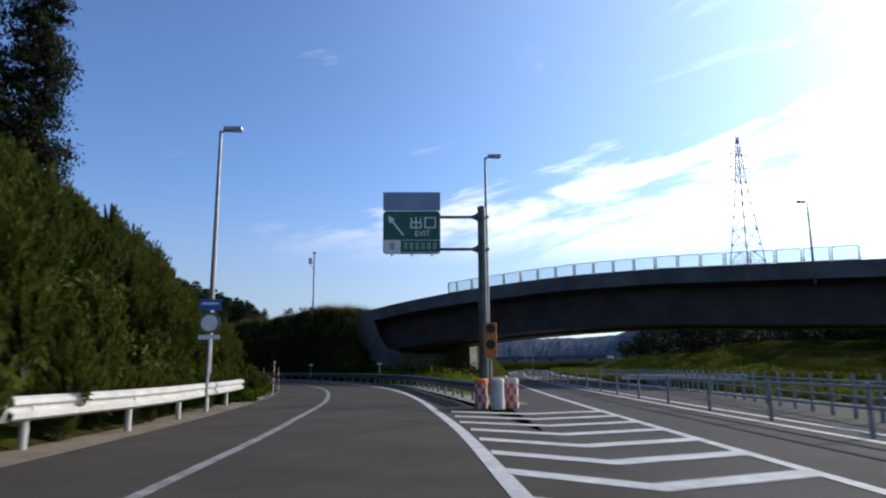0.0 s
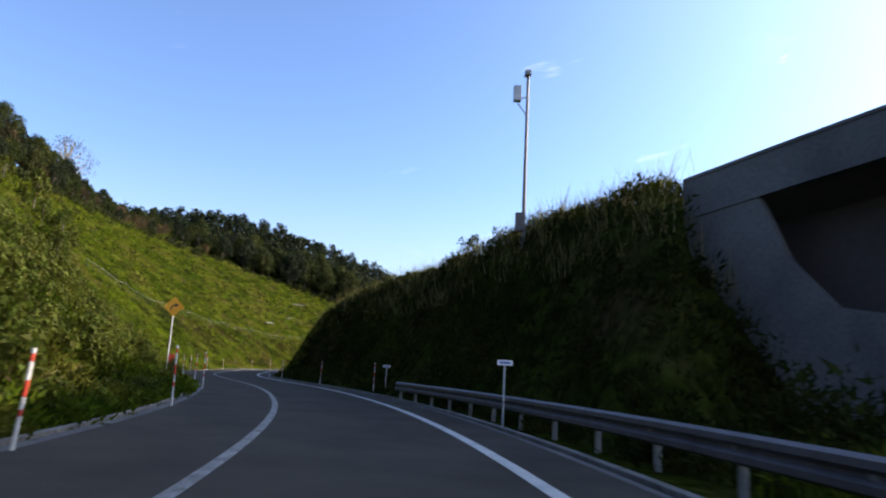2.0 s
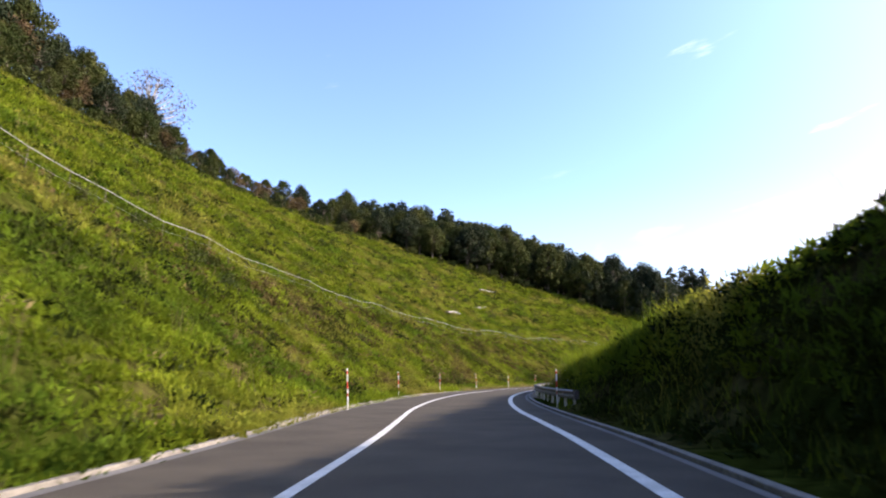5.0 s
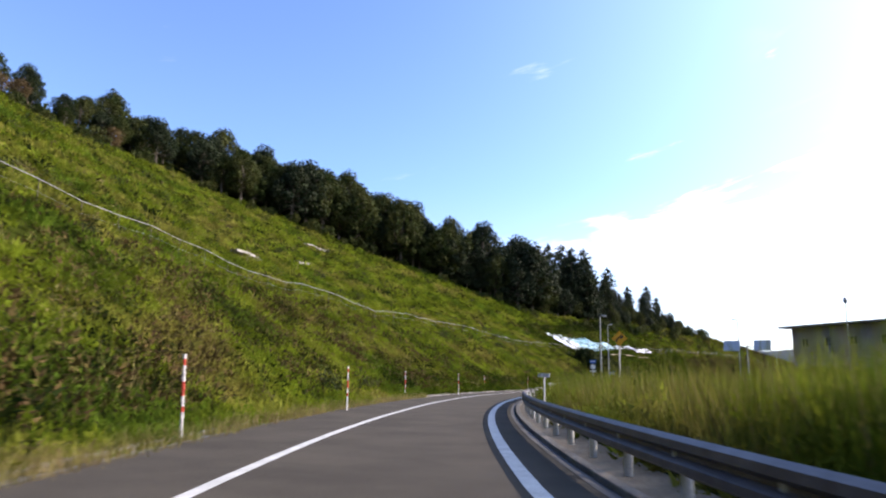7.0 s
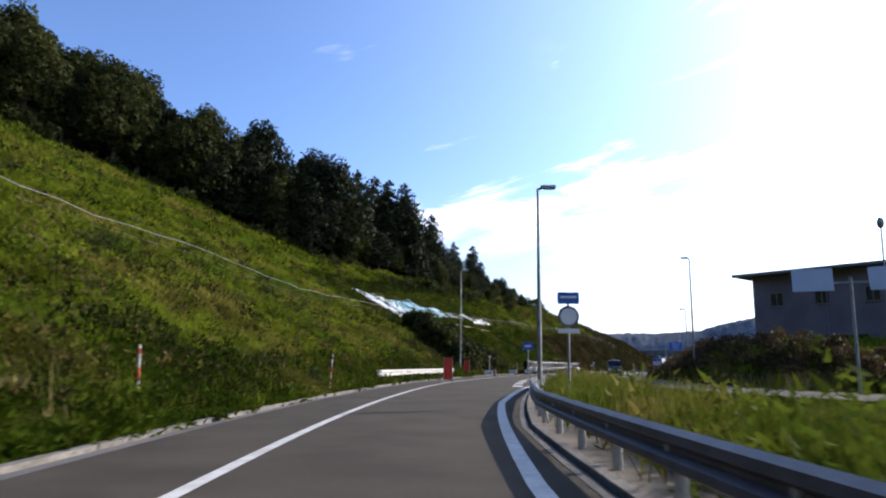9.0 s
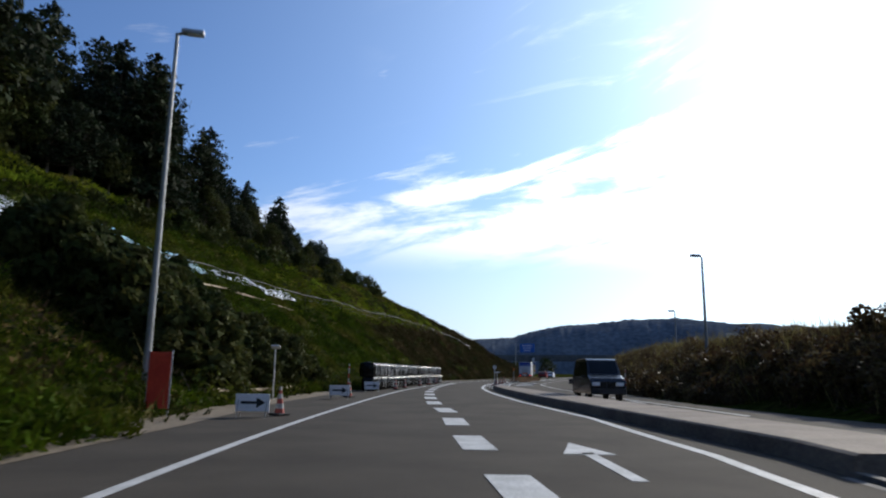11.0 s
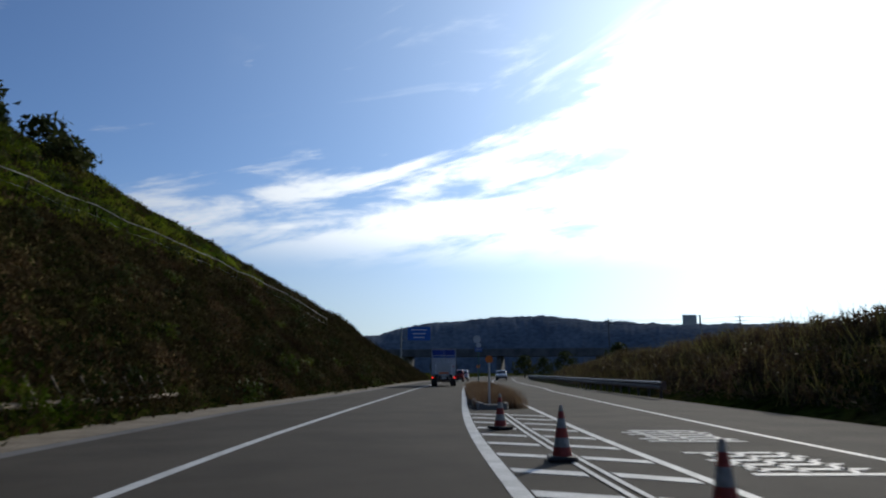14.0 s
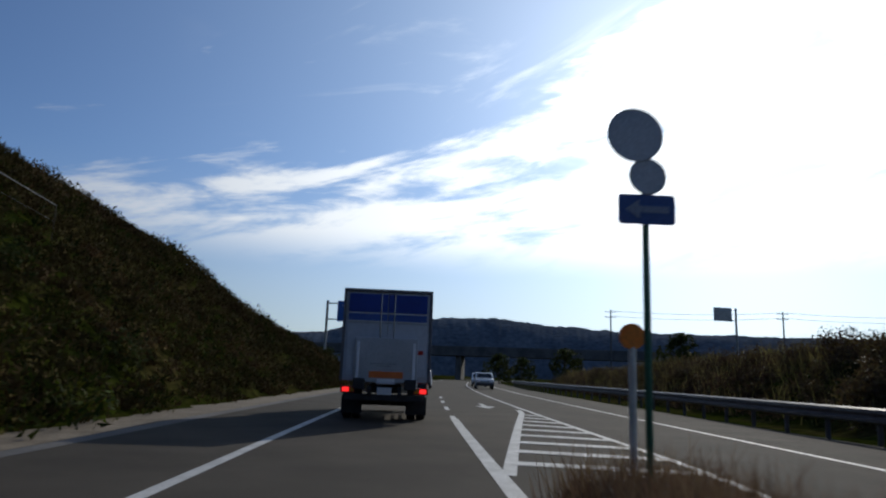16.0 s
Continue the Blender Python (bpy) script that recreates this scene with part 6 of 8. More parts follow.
    box(bm, (0, 1.2, 0.5), (0.30, 0.5, 0.3), 0.05)
    rod(bm, (-0.8, 1.2, 0.38), (0.8, 1.2, 0.38), 0.06, seg=8)
    part("chassis", bm, CHASSIS, root)
    bm = bmesh.new()
    box(bm, (0, 0.05, 0.55), (1.86, 0.12, 0.16), 0.02)
    part("rear_bumper", bm, CHASSIS, root)
    bm = bmesh.new()
    box(bm, (0.0, -0.03, 0.70), (0.34, 0.02, 0.17), 0.004)
    part("blank_plate", bm, SIGN_WHITE, root, "blank white plate")
    for sx in (-1, 1):
        bm = bmesh.new()
        box(bm, (sx * 0.86, -0.02, 0.72), (0.34, 0.07, 0.15), 0.02)
        cl = part("lamp_cluster", bm, mat("lamp_red_lens", (0.35, 0.02, 0.02), (0.4, 0.03, 0.03), 4, 0.3), root, "red lamp cluster")
        bm = bmesh.new()
        box(bm, (sx * 0.91, -0.06, 0.72), (0.15, 0.012, 0.10), 0.004)
        part("brake_lamp", bm, TAIL_RED, cl, "lit red brake lamp")
        bm = bmesh.new()
        box(bm, (sx * 0.76, -0.06, 0.72), (0.10, 0.012, 0.10), 0.004)
        part("indicator", bm, AMBER, cl)
        bm = bmesh.new()
        box(bm, (sx * 0.78, 0.55, 0.36), (0.50, 0.015, 0.42))
        part("mud_flap", bm, BLACK, root)
        wheel(root, sx * 0.92, 1.2, 0.37, 0.21)
        wheel(root, sx * 0.68, 1.2, 0.37, 0.21)
        wheel(root, sx * 0.84, 4.75, 0.37, 0.21)
        bm = bmesh.new()
        for z in (0.5, 0.68):
            box(bm, (sx * 0.98, 3.0, z), (0.03, 1.9, 0.07), 0.01)
        part("side_guard", bm, GALV, root)
        bm = bmesh.new()
        rod(bm, (sx * 0.95, 5.55, 1.75), (sx * 1.16, 5.6, 1.75), 0.015, seg=6)
        box(bm, (sx * 1.18, 5.58, 1.62), (0.10, 0.05, 0.36), 0.02)
        part("door_mirror", bm, BLACK, root)
    # cab
    bm = bmesh.new()
    side = [(4.42, 0.55), (5.95, 0.55), (6.0, 1.15), (5.72, 1.95), (5.5, 2.12), (4.42, 2.12)]
    vs = [[bm.verts.new((x, yy, z)) for yy, z in side] for x in (-0.94, 0.94)]
    n = len(side)
    bm.faces.new(vs[0])
    bm.faces.new(vs[1][::-1])
    for i in range(n):
        bm.faces.new((vs[0][i], vs[0][(i + 1) % n], vs[1][(i + 1) % n], vs[1][i]))
    bmesh.ops.bevel(bm, geom=bm.edges[:], offset=0.05, segments=2, affect="EDGES")
    cab = part("cab", bm, SIGN_WHITE, root, "white cab")
    bm = bmesh.new()
    plate(bm, [(-0.82, 1.22), (0.82, 1.22), (0.76, 1.92), (-0.76, 1.92)], 0, 0.01)
    ws = part("windscreen", bm, GLASS_DARK, cab)
    ws.matrix_basis = Matrix.Translation((0, 5.99, 0)) @ Matrix.Translation((0, 0, 1.22)) @ Matrix.Rotation(radians(19), 4, "X") @ Matrix.Translation((0, 0.01, -1.22))
    for sx in (-1, 1):
        bm = bmesh.new()
        box(bm, (sx * 0.945, 5.15, 1.55), (0.012, 0.85, 0.55), 0.004)
        part("side_window", bm, GLASS_DARK, cab)
        bm = bmesh.new()
        box(bm, (sx * 0.68, 6.0, 0.85), (0.34, 0.04, 0.2), 0.02)
        part("headlight", bm, SIGN_WHITE, cab)


xt, yt = -37.9, 366.5
truck(pose(xt, yt, 0, 0, 0, -26.5))


def car(m, paint, label, kind_="car"):
    """A hatchback or a box-shaped van, nose to +y."""
    root = thing("parked_car" if kind_ == "car" else "van", m, label, kind_, "cars on the road")
    if kind_ == "van":
        W, L, side = 1.50, 3.5, [(0.0, 0.30), (0.0, 0.85), (0.05, 1.0), (0.22, 1.66), (0.40, 1.78), (2.25, 1.80), (2.45, 1.74), (2.95, 1.12), (3.38, 0.96), (3.5, 0.82), (3.5, 0.30)]
    else:
        W, L, side = 1.66, 4.0, [(0.0, 0.30), (0.0, 0.80), (0.10, 0.98), (0.45, 1.40), (0.75, 1.48), (2.05, 1.48), (2.30, 1.42), (2.95, 1.0), (3.75, 0.86), (4.0, 0.70), (4.0, 0.30)]
    bm = bmesh.new()
    rows = []
    for x, k in ((-W / 2, 0), (-W / 2 + 0.10, 1), (W / 2 - 0.10, 1), (W / 2, 0)):
        row = []
        for yy, z in side:
            inset = 0.12 * max(0, (z - 0.95)) if k == 0 else 0
            row.append(bm.verts.new((x + math.copysign(inset * 1.2, -x), yy, z - (0.035 if k == 0 and z > 0.9 else 0))))
        rows.append(row)
    n = len(side)
    for a, b in zip(rows[:-1], rows[1:]):
        for i in range(n):
            bm.faces.new((a[i], a[(i + 1) % n], b[(i + 1) % n], b[i]))
    bm.faces.new(rows[0])
    bm.faces.new(rows[-1][::-1])
    body = part("body", bm, paint, root)
    top, belt = side[4][1], 0.98
    g = [p for p in side if p[1] >= 0.94]
    for sx in (-1, 1):
        bm = bmesh.new()
        y0, y1 = side[3][0] + 0.15, side[6][0] + 0.12
        for a, b in ((y0, (y0 + y1) / 2 - 0.04), ((y0 + y1) / 2 + 0.04, y1)):
            vs = [bm.verts.new((sx * (W / 2 - 0.012), a, belt + 0.04)), bm.verts.new((sx * (W / 2 - 0.012), b + (0.12 if b == y1 else 0), belt + 0.04)), bm.verts.new((sx * (W / 2 - 0.075), b - 0.05, top - 0.14)), bm.verts.new((sx * (W / 2 - 0.075), a + 0.06, top - 0.14))]
            bm.faces.new(vs)
        bmesh.ops.solidify(bm, geom=bm.faces[:], thickness=0.012)
        part("side_window", bm, GLASS_DARK, body)
        wheel(root, sx * (W / 2 - 0.10), 0.62, 0.29, 0.18)
        wheel(root, sx * (W / 2 - 0.10), L - 0.72, 0.29, 0.18)
        bm = bmesh.new()
        box(bm, (sx * (W / 2 - 0.16), 0.0, 0.86), (0.16, 0.05, 0.26), 0.02)
        part("tail_lamp", bm, mat("lamp_red_lens", (0.35, 0.02, 0.02)), body)
        bm = bmesh.new()
        box(bm, (sx * (W / 2 - 0.25), L - 0.03, 0.72), (0.34, 0.08, 0.16), 0.03)
        part("headlight", bm, SIGN_WHITE, body)
        bm = bmesh.new()
        box(bm, (sx * (W / 2 + 0.07), side[6][0] + 0.22, 1.02), (0.16, 0.09, 0.12), 0.03)
        part("door_mirror", bm, BLACK, body)
    for nm, (a, b) in (("rear_window", (side[2], side[3])), ("windscreen", (side[7], side[6]))):
        bm = bmesh.new()
        off = -0.012 if nm == "rear_window" else 0.012
        vs = []
        for t, xx in ((0.1, -W / 2 + 0.14), (0.1, W / 2 - 0.14), (0.92, W / 2 - 0.2), (0.92, -W / 2 + 0.2)):
            vs.append(bm.verts.new((xx, a[0] + (b[0] - a[0]) * t + off, a[1] + (b[1] - a[1]) * t + 0.012)))
        bm.faces.new(vs)
        bmesh.ops.solidify(bm, geom=bm.faces[:], thickness=0.01)
        part(nm, bm, GLASS_DARK, body)
    for yy, nm in ((-0.01, "rear_bumper"), (L, "front_bumper")):
        bm = bmesh.new()
        box(bm, (0, yy, 0.42), (W - 0.06, 0.10, 0.24), 0.04)
        part(nm, bm, CHASSIS, body)
    return root


PAINT_BLACK = mat("black_car_paint", (0.012, 0.012, 0.016), (0.02, 0.02, 0.025), 2, 0.2, fine=10, fine_amount=0.03, spec=0.6)
PAINT_WHITE = mat("white_car_paint", (0.62, 0.63, 0.65), (0.68, 0.69, 0.70), 2, 0.25, fine=10, fine_amount=0.03)
PAINT_RED = mat("dark_red_car_paint", (0.18, 0.015, 0.015), (0.22, 0.02, 0.02), 2, 0.25, fine=10, fine_amount=0.03)
PAINT_SILVER = mat("silver_car_paint", (0.36, 0.37, 0.38), (0.42, 0.43, 0.44), 2, 0.25, 0.4, fine=10, fine_amount=0.03)
car(at(308.4, 6.6, 0, 184), PAINT_BLACK, "black box-shaped minivan in the opposite lane", "van")
car(at(424, -0.6, 0, 0), PAINT_RED, "dark red hatchback seen from behind on the road")
car(at(436, -0.5, 0, 0), PAINT_WHITE, "white hatchback seen from behind on the road")
car(at(447, 5.0, 0, 180), PAINT_SILVER, "silver hatchback in the opposite lane")
car(at(460, 5.0, 0, 180), PAINT_WHITE, "white hatchback in the opposite lane")


# ---------------- building ----------------
def office():
    u, w = Vector((0.62, -0.785, 0)).normalized(), Vector((0.785, 0.62, 0)).normalized()
    m = Matrix(((u.x, w.x, 0, -58.2), (u.y, w.y, 0, 267.9), (0, 0, 1, 0.5), (0, 0, 0, 1)))
    root = thing("office_building", m, "grey two-storey office building with a flat overhanging roof", "building")
    L, D, H = 30.0, 11.0, 9.0
    t = 0.25
    # front wall with openings
    wins = [(1.6, 6.2, 1.1, 1.2), (5.5, 6.2, 1.1, 1.2), (9.5, 6.2, 1.1, 1.2), (14, 6.2, 1.6, 1.2), (19, 6.2, 1.6, 1.2), (24, 6.2, 1.6, 1.2), (2.6, 2.4, 1.2, 1.0), (7.5, 2.2, 2.0, 1.3), (13, 2.2, 2.0, 1.3), (19, 2.2, 2.0, 1.3), (25, 2.2, 2.0, 1.3)]
    bm = bmesh.new()
    xs = sorted({0.0, L, *[q[0] for q in wins], *[q[0] + q[2] for q in wins]})
    zs = sorted({0.0, H, *[q[1] for q in wins], *[q[1] + q[3] for q in wins]})
    for x0, x1 in zip(xs[:-1], xs[1:]):
        for z0, z1 in zip(zs[:-1], zs[1:]):
            cx, cz = (x0 + x1) / 2, (z0 + z1) / 2
            if any(q[0] < cx < q[0] + q[2] and q[1] < cz < q[1] + q[3] for q in wins):
                continue
            box(bm, (cx, t / 2, cz), (x1 - x0, t, z1 - z0))
    bmesh.ops.remove_doubles(bm, verts=bm.verts, dist=0.001)
    part("front_wall", bm, WALL_GREY, root)
    for nm, c, sz in (("rear_wall", (L / 2, D - t / 2, H / 2), (L, t, H)), ("end_wall", (t / 2, D / 2, H / 2), (t, D - 2 * t, H)), ("end_wall", (L - t / 2, D / 2, H / 2), (t, D - 2 * t, H))):
        bm = bmesh.new()
        box(bm, c, sz)
        part(nm, bm, WALL_GREY, root)
    for x, z, ww, hh in wins:
        bm = bmesh.new()
        for cx, cz, sx, sz in ((x + ww / 2, z, ww, 0.06), (x + ww / 2, z + hh, ww, 0.06), (x, z + hh / 2, 0.06, hh), (x + ww, z + hh / 2, 0.06, hh), (x + ww / 2, z + hh / 2, 0.05, hh)):
            box(bm, (cx, 0.10, cz), (sx, 0.10, sz))
        wf = part("window", bm, GALV, root, "aluminium window")
        bm = bmesh.new()
        box(bm, (x + ww / 2, 0.12, z + hh / 2), (ww - 0.06, 0.012, hh - 0.06))
        part("pane", bm, GLASS_DARK, wf)
        bm = bmesh.new()
        box(bm, (x + ww / 2, -0.05, z - 0.05), (ww + 0.2, 0.16, 0.06))
        part("sill", bm, CONCRETE, wf)
    bm = bmesh.new()
    box(bm, (L / 2, D / 2, H + 0.13), (L + 2.6, D + 2.6, 0.26), 0.04)
    part("roof", bm, mat("roof_edge", (0.16, 0.15, 0.15), (0.22, 0.21, 0.21), 1, 0.7), root, "dark flat roof slab with deep eaves")
    bm = bmesh.new()
    for x in (6.5, 22):
        rod(bm, (x, -0.08, 0.2), (x, -0.08, H - 0.1), 0.05, seg=8)
    part("downpipe", bm, STEEL_GREY, root)


office()


def aerial_pole():
    """Slim pole with a lamp-like head and a thin aerial above, in front of the building."""
    x, y = -53.5, 255.95
    z = ground_z(x, y)
    root = thing("aerial_pole", pose(x, y, z, 0, 0.6, 0), "slim grey pole with a rounded head and thin aerial", "pole")
    h = 14.6 - z
    bm = bmesh.new()
    rod(bm, (0, 0, -0.3), (0, 0, h - 2.4), 0.10, 0.06, 10)
    part("pole", bm, STEEL_GREY, root)
    bm = bmesh.new()
    bmesh.ops.create_uvsphere(bm, u_segments=12, v_segments=8, radius=0.34, matrix=Matrix.Translation((0, 0, h - 2.3)) @ Matrix.Diagonal((0.8, 0.8, 1.3, 1)))
    part("head", bm, STEEL_GREY, root, "dark rounded head")
    bm = bmesh.new()
    rod(bm, (0, 0, h - 2.0), (0, 0, h), 0.03, 0.02, 6)
    rod(bm, (-0.22, 0, h), (0.22, 0, h), 0.018, seg=6)
    part("aerial", bm, STEEL_GREY, root, "thin aerial")


aerial_pole()




# ---------------- slope fence and sheeting ----------------
FENCE_D = table([(128, -17), (162, -17.5), (176, -17.7), (190, -17), (210, -17.2), (223, -17.3), (240, -18), (250, -18.8), (260, -19.3), (272, -18.4), (288, -18.2), (320, -18.6), (345, -18.0), (373, -16.9), (392, -14.5), (404, -11.5)])


def slope_fence(s0, s1, label):
    x, y = road_xy(s0, float(FENCE_D(s0)))
    root = thing("slope_fence", Matrix.Translation((x, y, ground_z(x, y))), label, "fence")
    inv = root.matrix_world.inverted()
    bm = bmesh.new()
    rod(bm, (0, 0, -0.3), (0, 0, 1.15), 0.014, seg=6)
    first = part("post", bm, BARK, root)
    pts = []
    s = s0
    while s <= s1:
        x, y = road_xy(s, float(FENCE_D(s)))
        pts.append(Vector((x, y, ground_z(x, y))))
        s += 2.5
    for k, p in enumerate(pts):
        m = inv @ Matrix.Translation(p)
        if k == 0:
            first.matrix_basis = m
        else:
            shared("post", first.data, root, m)
    for h, r in ((1.13, 0.018), (0.6, 0.004)):
        bm = bmesh.new()
        tube(bm, [inv @ (p + Vector((0, 0, h))) for p in pts], r, 5)
        part("rail", bm, RAIL_POST if h > 1 else GALV, root, "pale top rail" if h > 1 else "")


slope_fence(128, 404, "slim pale-railed fence along the grass slope")


def tarp():
    """Blue and white sheeting laid on the slope, weighted with boards."""
    x0, y0 = road_xy(306, -21)
    root = thing("tarpaulin", Matrix.Translation((x0, y0, ground_z(x0, y0))), "blue and white plastic sheeting laid over the slope", "tarpaulin")
    inv = root.matrix_world.inverted()
    blue = mat("pale_blue_sheet", (0.22, 0.50, 0.62), (0.55, 0.72, 0.78), 0.8, 0.35, fine=6, fine_amount=0.2, spec=0.6)
    white = mat("white_sheet", (0.62, 0.68, 0.72), (0.78, 0.80, 0.82), 1.2, 0.35, fine=6, fine_amount=0.15, spec=0.6)
    for i, (sa, sb, lo, hi, ma) in enumerate(((304, 311, -25.0, -18.0, white), (310.6, 318, -23.0, -18.6, blue), (317.6, 326, -21.2, -18.9, blue), (325.6, 334, -20.3, -19.2, white), (333.6, 341, -19.2, -18.1, white))):
        verts, faces = [], []
        n, k = 24, 7
        for a in range(n):
            s = sa + (sb - sa) * a / (n - 1)
            for b in range(k):
                d = lo + (hi - lo) * b / (k - 1)
                x, y = road_xy(s, d)
                p = Vector((x, y, ground_z(x, y) + 0.30 + 0.12 * math.sin(a * 1.7 + b) * math.sin(b * 2.1 + i)))
                verts.append(inv @ p)
        for a in range(n - 1):
            for b in range(k - 1):
                faces.append((a * k + b, a * k + b + 1, (a + 1) * k + b + 1, (a + 1) * k + b))
        me = bpy.data.meshes.new("sheet")
        me.from_pydata(verts, [], faces)
        bm = bmesh.new()
        bm.from_mesh(me)
        bmesh.ops.solidify(bm, geom=bm.faces[:], thickness=0.03)
        part("sheet", bm, ma, root, "pale blue sheet" if ma is blue else "white sheet")
    for s in (317, 323.5, 330):
        bm = bmesh.new()
        a, b = road_xy(s, float(FENCE_D(s)) + 1.9), road_xy(s + 6, float(FENCE_D(s + 6)) + 1.7)
        rod(bm, inv @ Vector((*a, ground_z(*a) + 0.35)), inv @ Vector((*b, ground_z(*b) + 0.35)), 0.06, seg=6)
        part("weight_board", bm, mat("pale_timber", (0.35, 0.27, 0.17), (0.45, 0.36, 0.24), 2, 0.8), root, "pale timber weight")


tarp()


def log_edging(s0, s1, d, label):
    """Rough timber lengths held by leaning stakes at the foot of the slope."""
    timber = mat("weathered_timber", (0.16, 0.12, 0.08), (0.24, 0.19, 0.13), 2, 0.85, fine=20, fine_amount=0.25)
    root = thing("log_edging", at(s0, d, 0.0), label, "edging", "log edgings")
    inv = root.matrix_world.inverted()
    s = s0
    while s < s1:
        a, b = road_xy(s, d), road_xy(s + 1.95, d)
        za, zb = ground_z(*a) + 0.16, ground_z(*b) + 0.16
        bm = bmesh.new()
        rod(bm, inv @ Vector((*a, za)), inv @ Vector((*b, zb)), 0.075, 0.065, 8)
        part("log", bm, timber, root)
        for f in (0.3, 1.4):
            p, q = road_xy(s + f, d + 0.09), road_xy(s + f - 0.35, d - 0.3)
            bm = bmesh.new()
            rod(bm, inv @ Vector((*p, ground_z(*p) - 0.2)), inv @ Vector((*q, ground_z(*q) + 0.5)), 0.03, 0.025, 6)
            part("stake", bm, timber, root)
        s += 2.0


log_edging(296, 308, -7.25, "row of weathered logs at the foot of the slope")
log_edging(352, 362, -7.6, "row of weathered logs and leaning stakes below the slope")


def slope_drain(s, d0, d1):
    """White concrete step drain on the slope."""
    x, y = road_xy(s, d0)
    root = thing("slope_drain", Matrix.Translation((x, y, ground_z(x, y))), "short pale concrete drain on the grass slope", "drain", "slope drains")
    bm = bmesh.new()
    for k in range(6):
        a = d0 + (d1 - d0) * k / 6
        px, py = road_xy(s + 0.9 * k, a)
        box(bm, Vector((px, py, ground_z(px, py) + 0.25)) - root.matrix_world.translation, (1.0, 0.9, 0.22), 0.02)
    part("channel", bm, CONCRETE, root)


slope_drain(228, -25.5, -27)
slope_drain(246, -33, -34)
slope_drain(262, -44, -45)


# ---------------- distance ----------------
def ridge(name, dist, pairs, material, label, seed, depth=250, base=-8, lumps=0.010):
    """A far wooded ridge: heights in metres by bearing to the right of +y, seen from the middle of the place."""
    rnd = np.random.RandomState(seed)
    az = np.linspace(pairs[0][0], pairs[-1][0], int((pairs[-1][0] - pairs[0][0]) * 9))
    h = np.interp(az, [p[0] for p in pairs], [p[1] for p in pairs])
    rows = np.linspace(0, 1, 16)
    noise = np.zeros((len(rows), len(az)))
    for k, amp in ((14, 0.5), (5, 0.3), (2, 0.35)):
        q = rnd.rand(len(rows), len(az) + 4 * k)
        ker = np.hanning(2 * k + 1)
        ker /= ker.sum()
        q = np.array([np.convolve(r_, ker, "same") for r_ in q])[:, 2 * k:2 * k + len(az)]
        noise += amp * (q - 0.5) * math.sqrt(k)
    verts, faces = [], []
    cx, cy = -60, 290
    for j_, f in enumerate(rows):
        g = math.sin(min(f / 0.8, 1.0) * math.pi / 2) ** 0.8
        for i, a in enumerate(az):
            r = dist + depth * f
            z = base if j_ == 0 else h[i] * g + noise[j_, i] * dist * lumps * min(1, h[i] / 20)
            verts.append((cx + r * math.sin(radians(a)), cy + r * math.cos(radians(a)), z))
    n = len(az)
    for j_ in range(len(rows) - 1):
        for i in range(n - 1):
            q = j_ * n + i
            faces.append((q, q + 1, q + 1 + n, q + n))
    tagged(mesh_ob(name, verts, faces, material, True), label, "hills", kind="structure")


# blue-grey colour of both ridges stands in for haze
ridge("far_ridge", 1100, [(-20, 0), (-5, 40), (4, 62), (10, 66), (16, 64), (20, 70), (24, 92), (30, 104), (34, 108), (38, 96), (44, 88), (52, 84), (62, 80), (75, 60), (90, 40)], FAR_WOOD_HAZE, "wooded hills in the distance", 3, 250, -8, 0.006)
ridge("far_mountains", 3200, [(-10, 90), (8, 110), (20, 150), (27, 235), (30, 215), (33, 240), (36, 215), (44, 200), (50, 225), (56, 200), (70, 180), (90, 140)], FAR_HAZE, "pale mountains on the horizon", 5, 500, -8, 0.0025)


def far_viaduct():
    root = thing("far_viaduct", pose(42, 520, 0, 0, 0, -42), "pale concrete viaduct far down the road", "bridge")
    bm = bmesh.new()
    box(bm, (0, 0, 7.2), (190, 9, 1.6), 0.1)
    part("deck", bm, CONCRETE_DARK, root)
    for y in (-4.4, 4.4):
        bm = bmesh.new()
        box(bm, (0, y, 8.4), (190, 0.3, 1.0), 0.03)
        part("parapet", bm, CONCRETE_DARK, root)
    bm = bmesh.new()
    box(bm, (0, 0, 3.2), (1.6, 6.0, 6.6), 0.2)
    p = part("pier", bm, CONCRETE_DARK, root)
    p.location.x = -80
    for x in (-48, -16, 16, 48, 80):
        shared("pier", p.data, root, Matrix.Translation((x, 0, 0)))


far_viaduct()


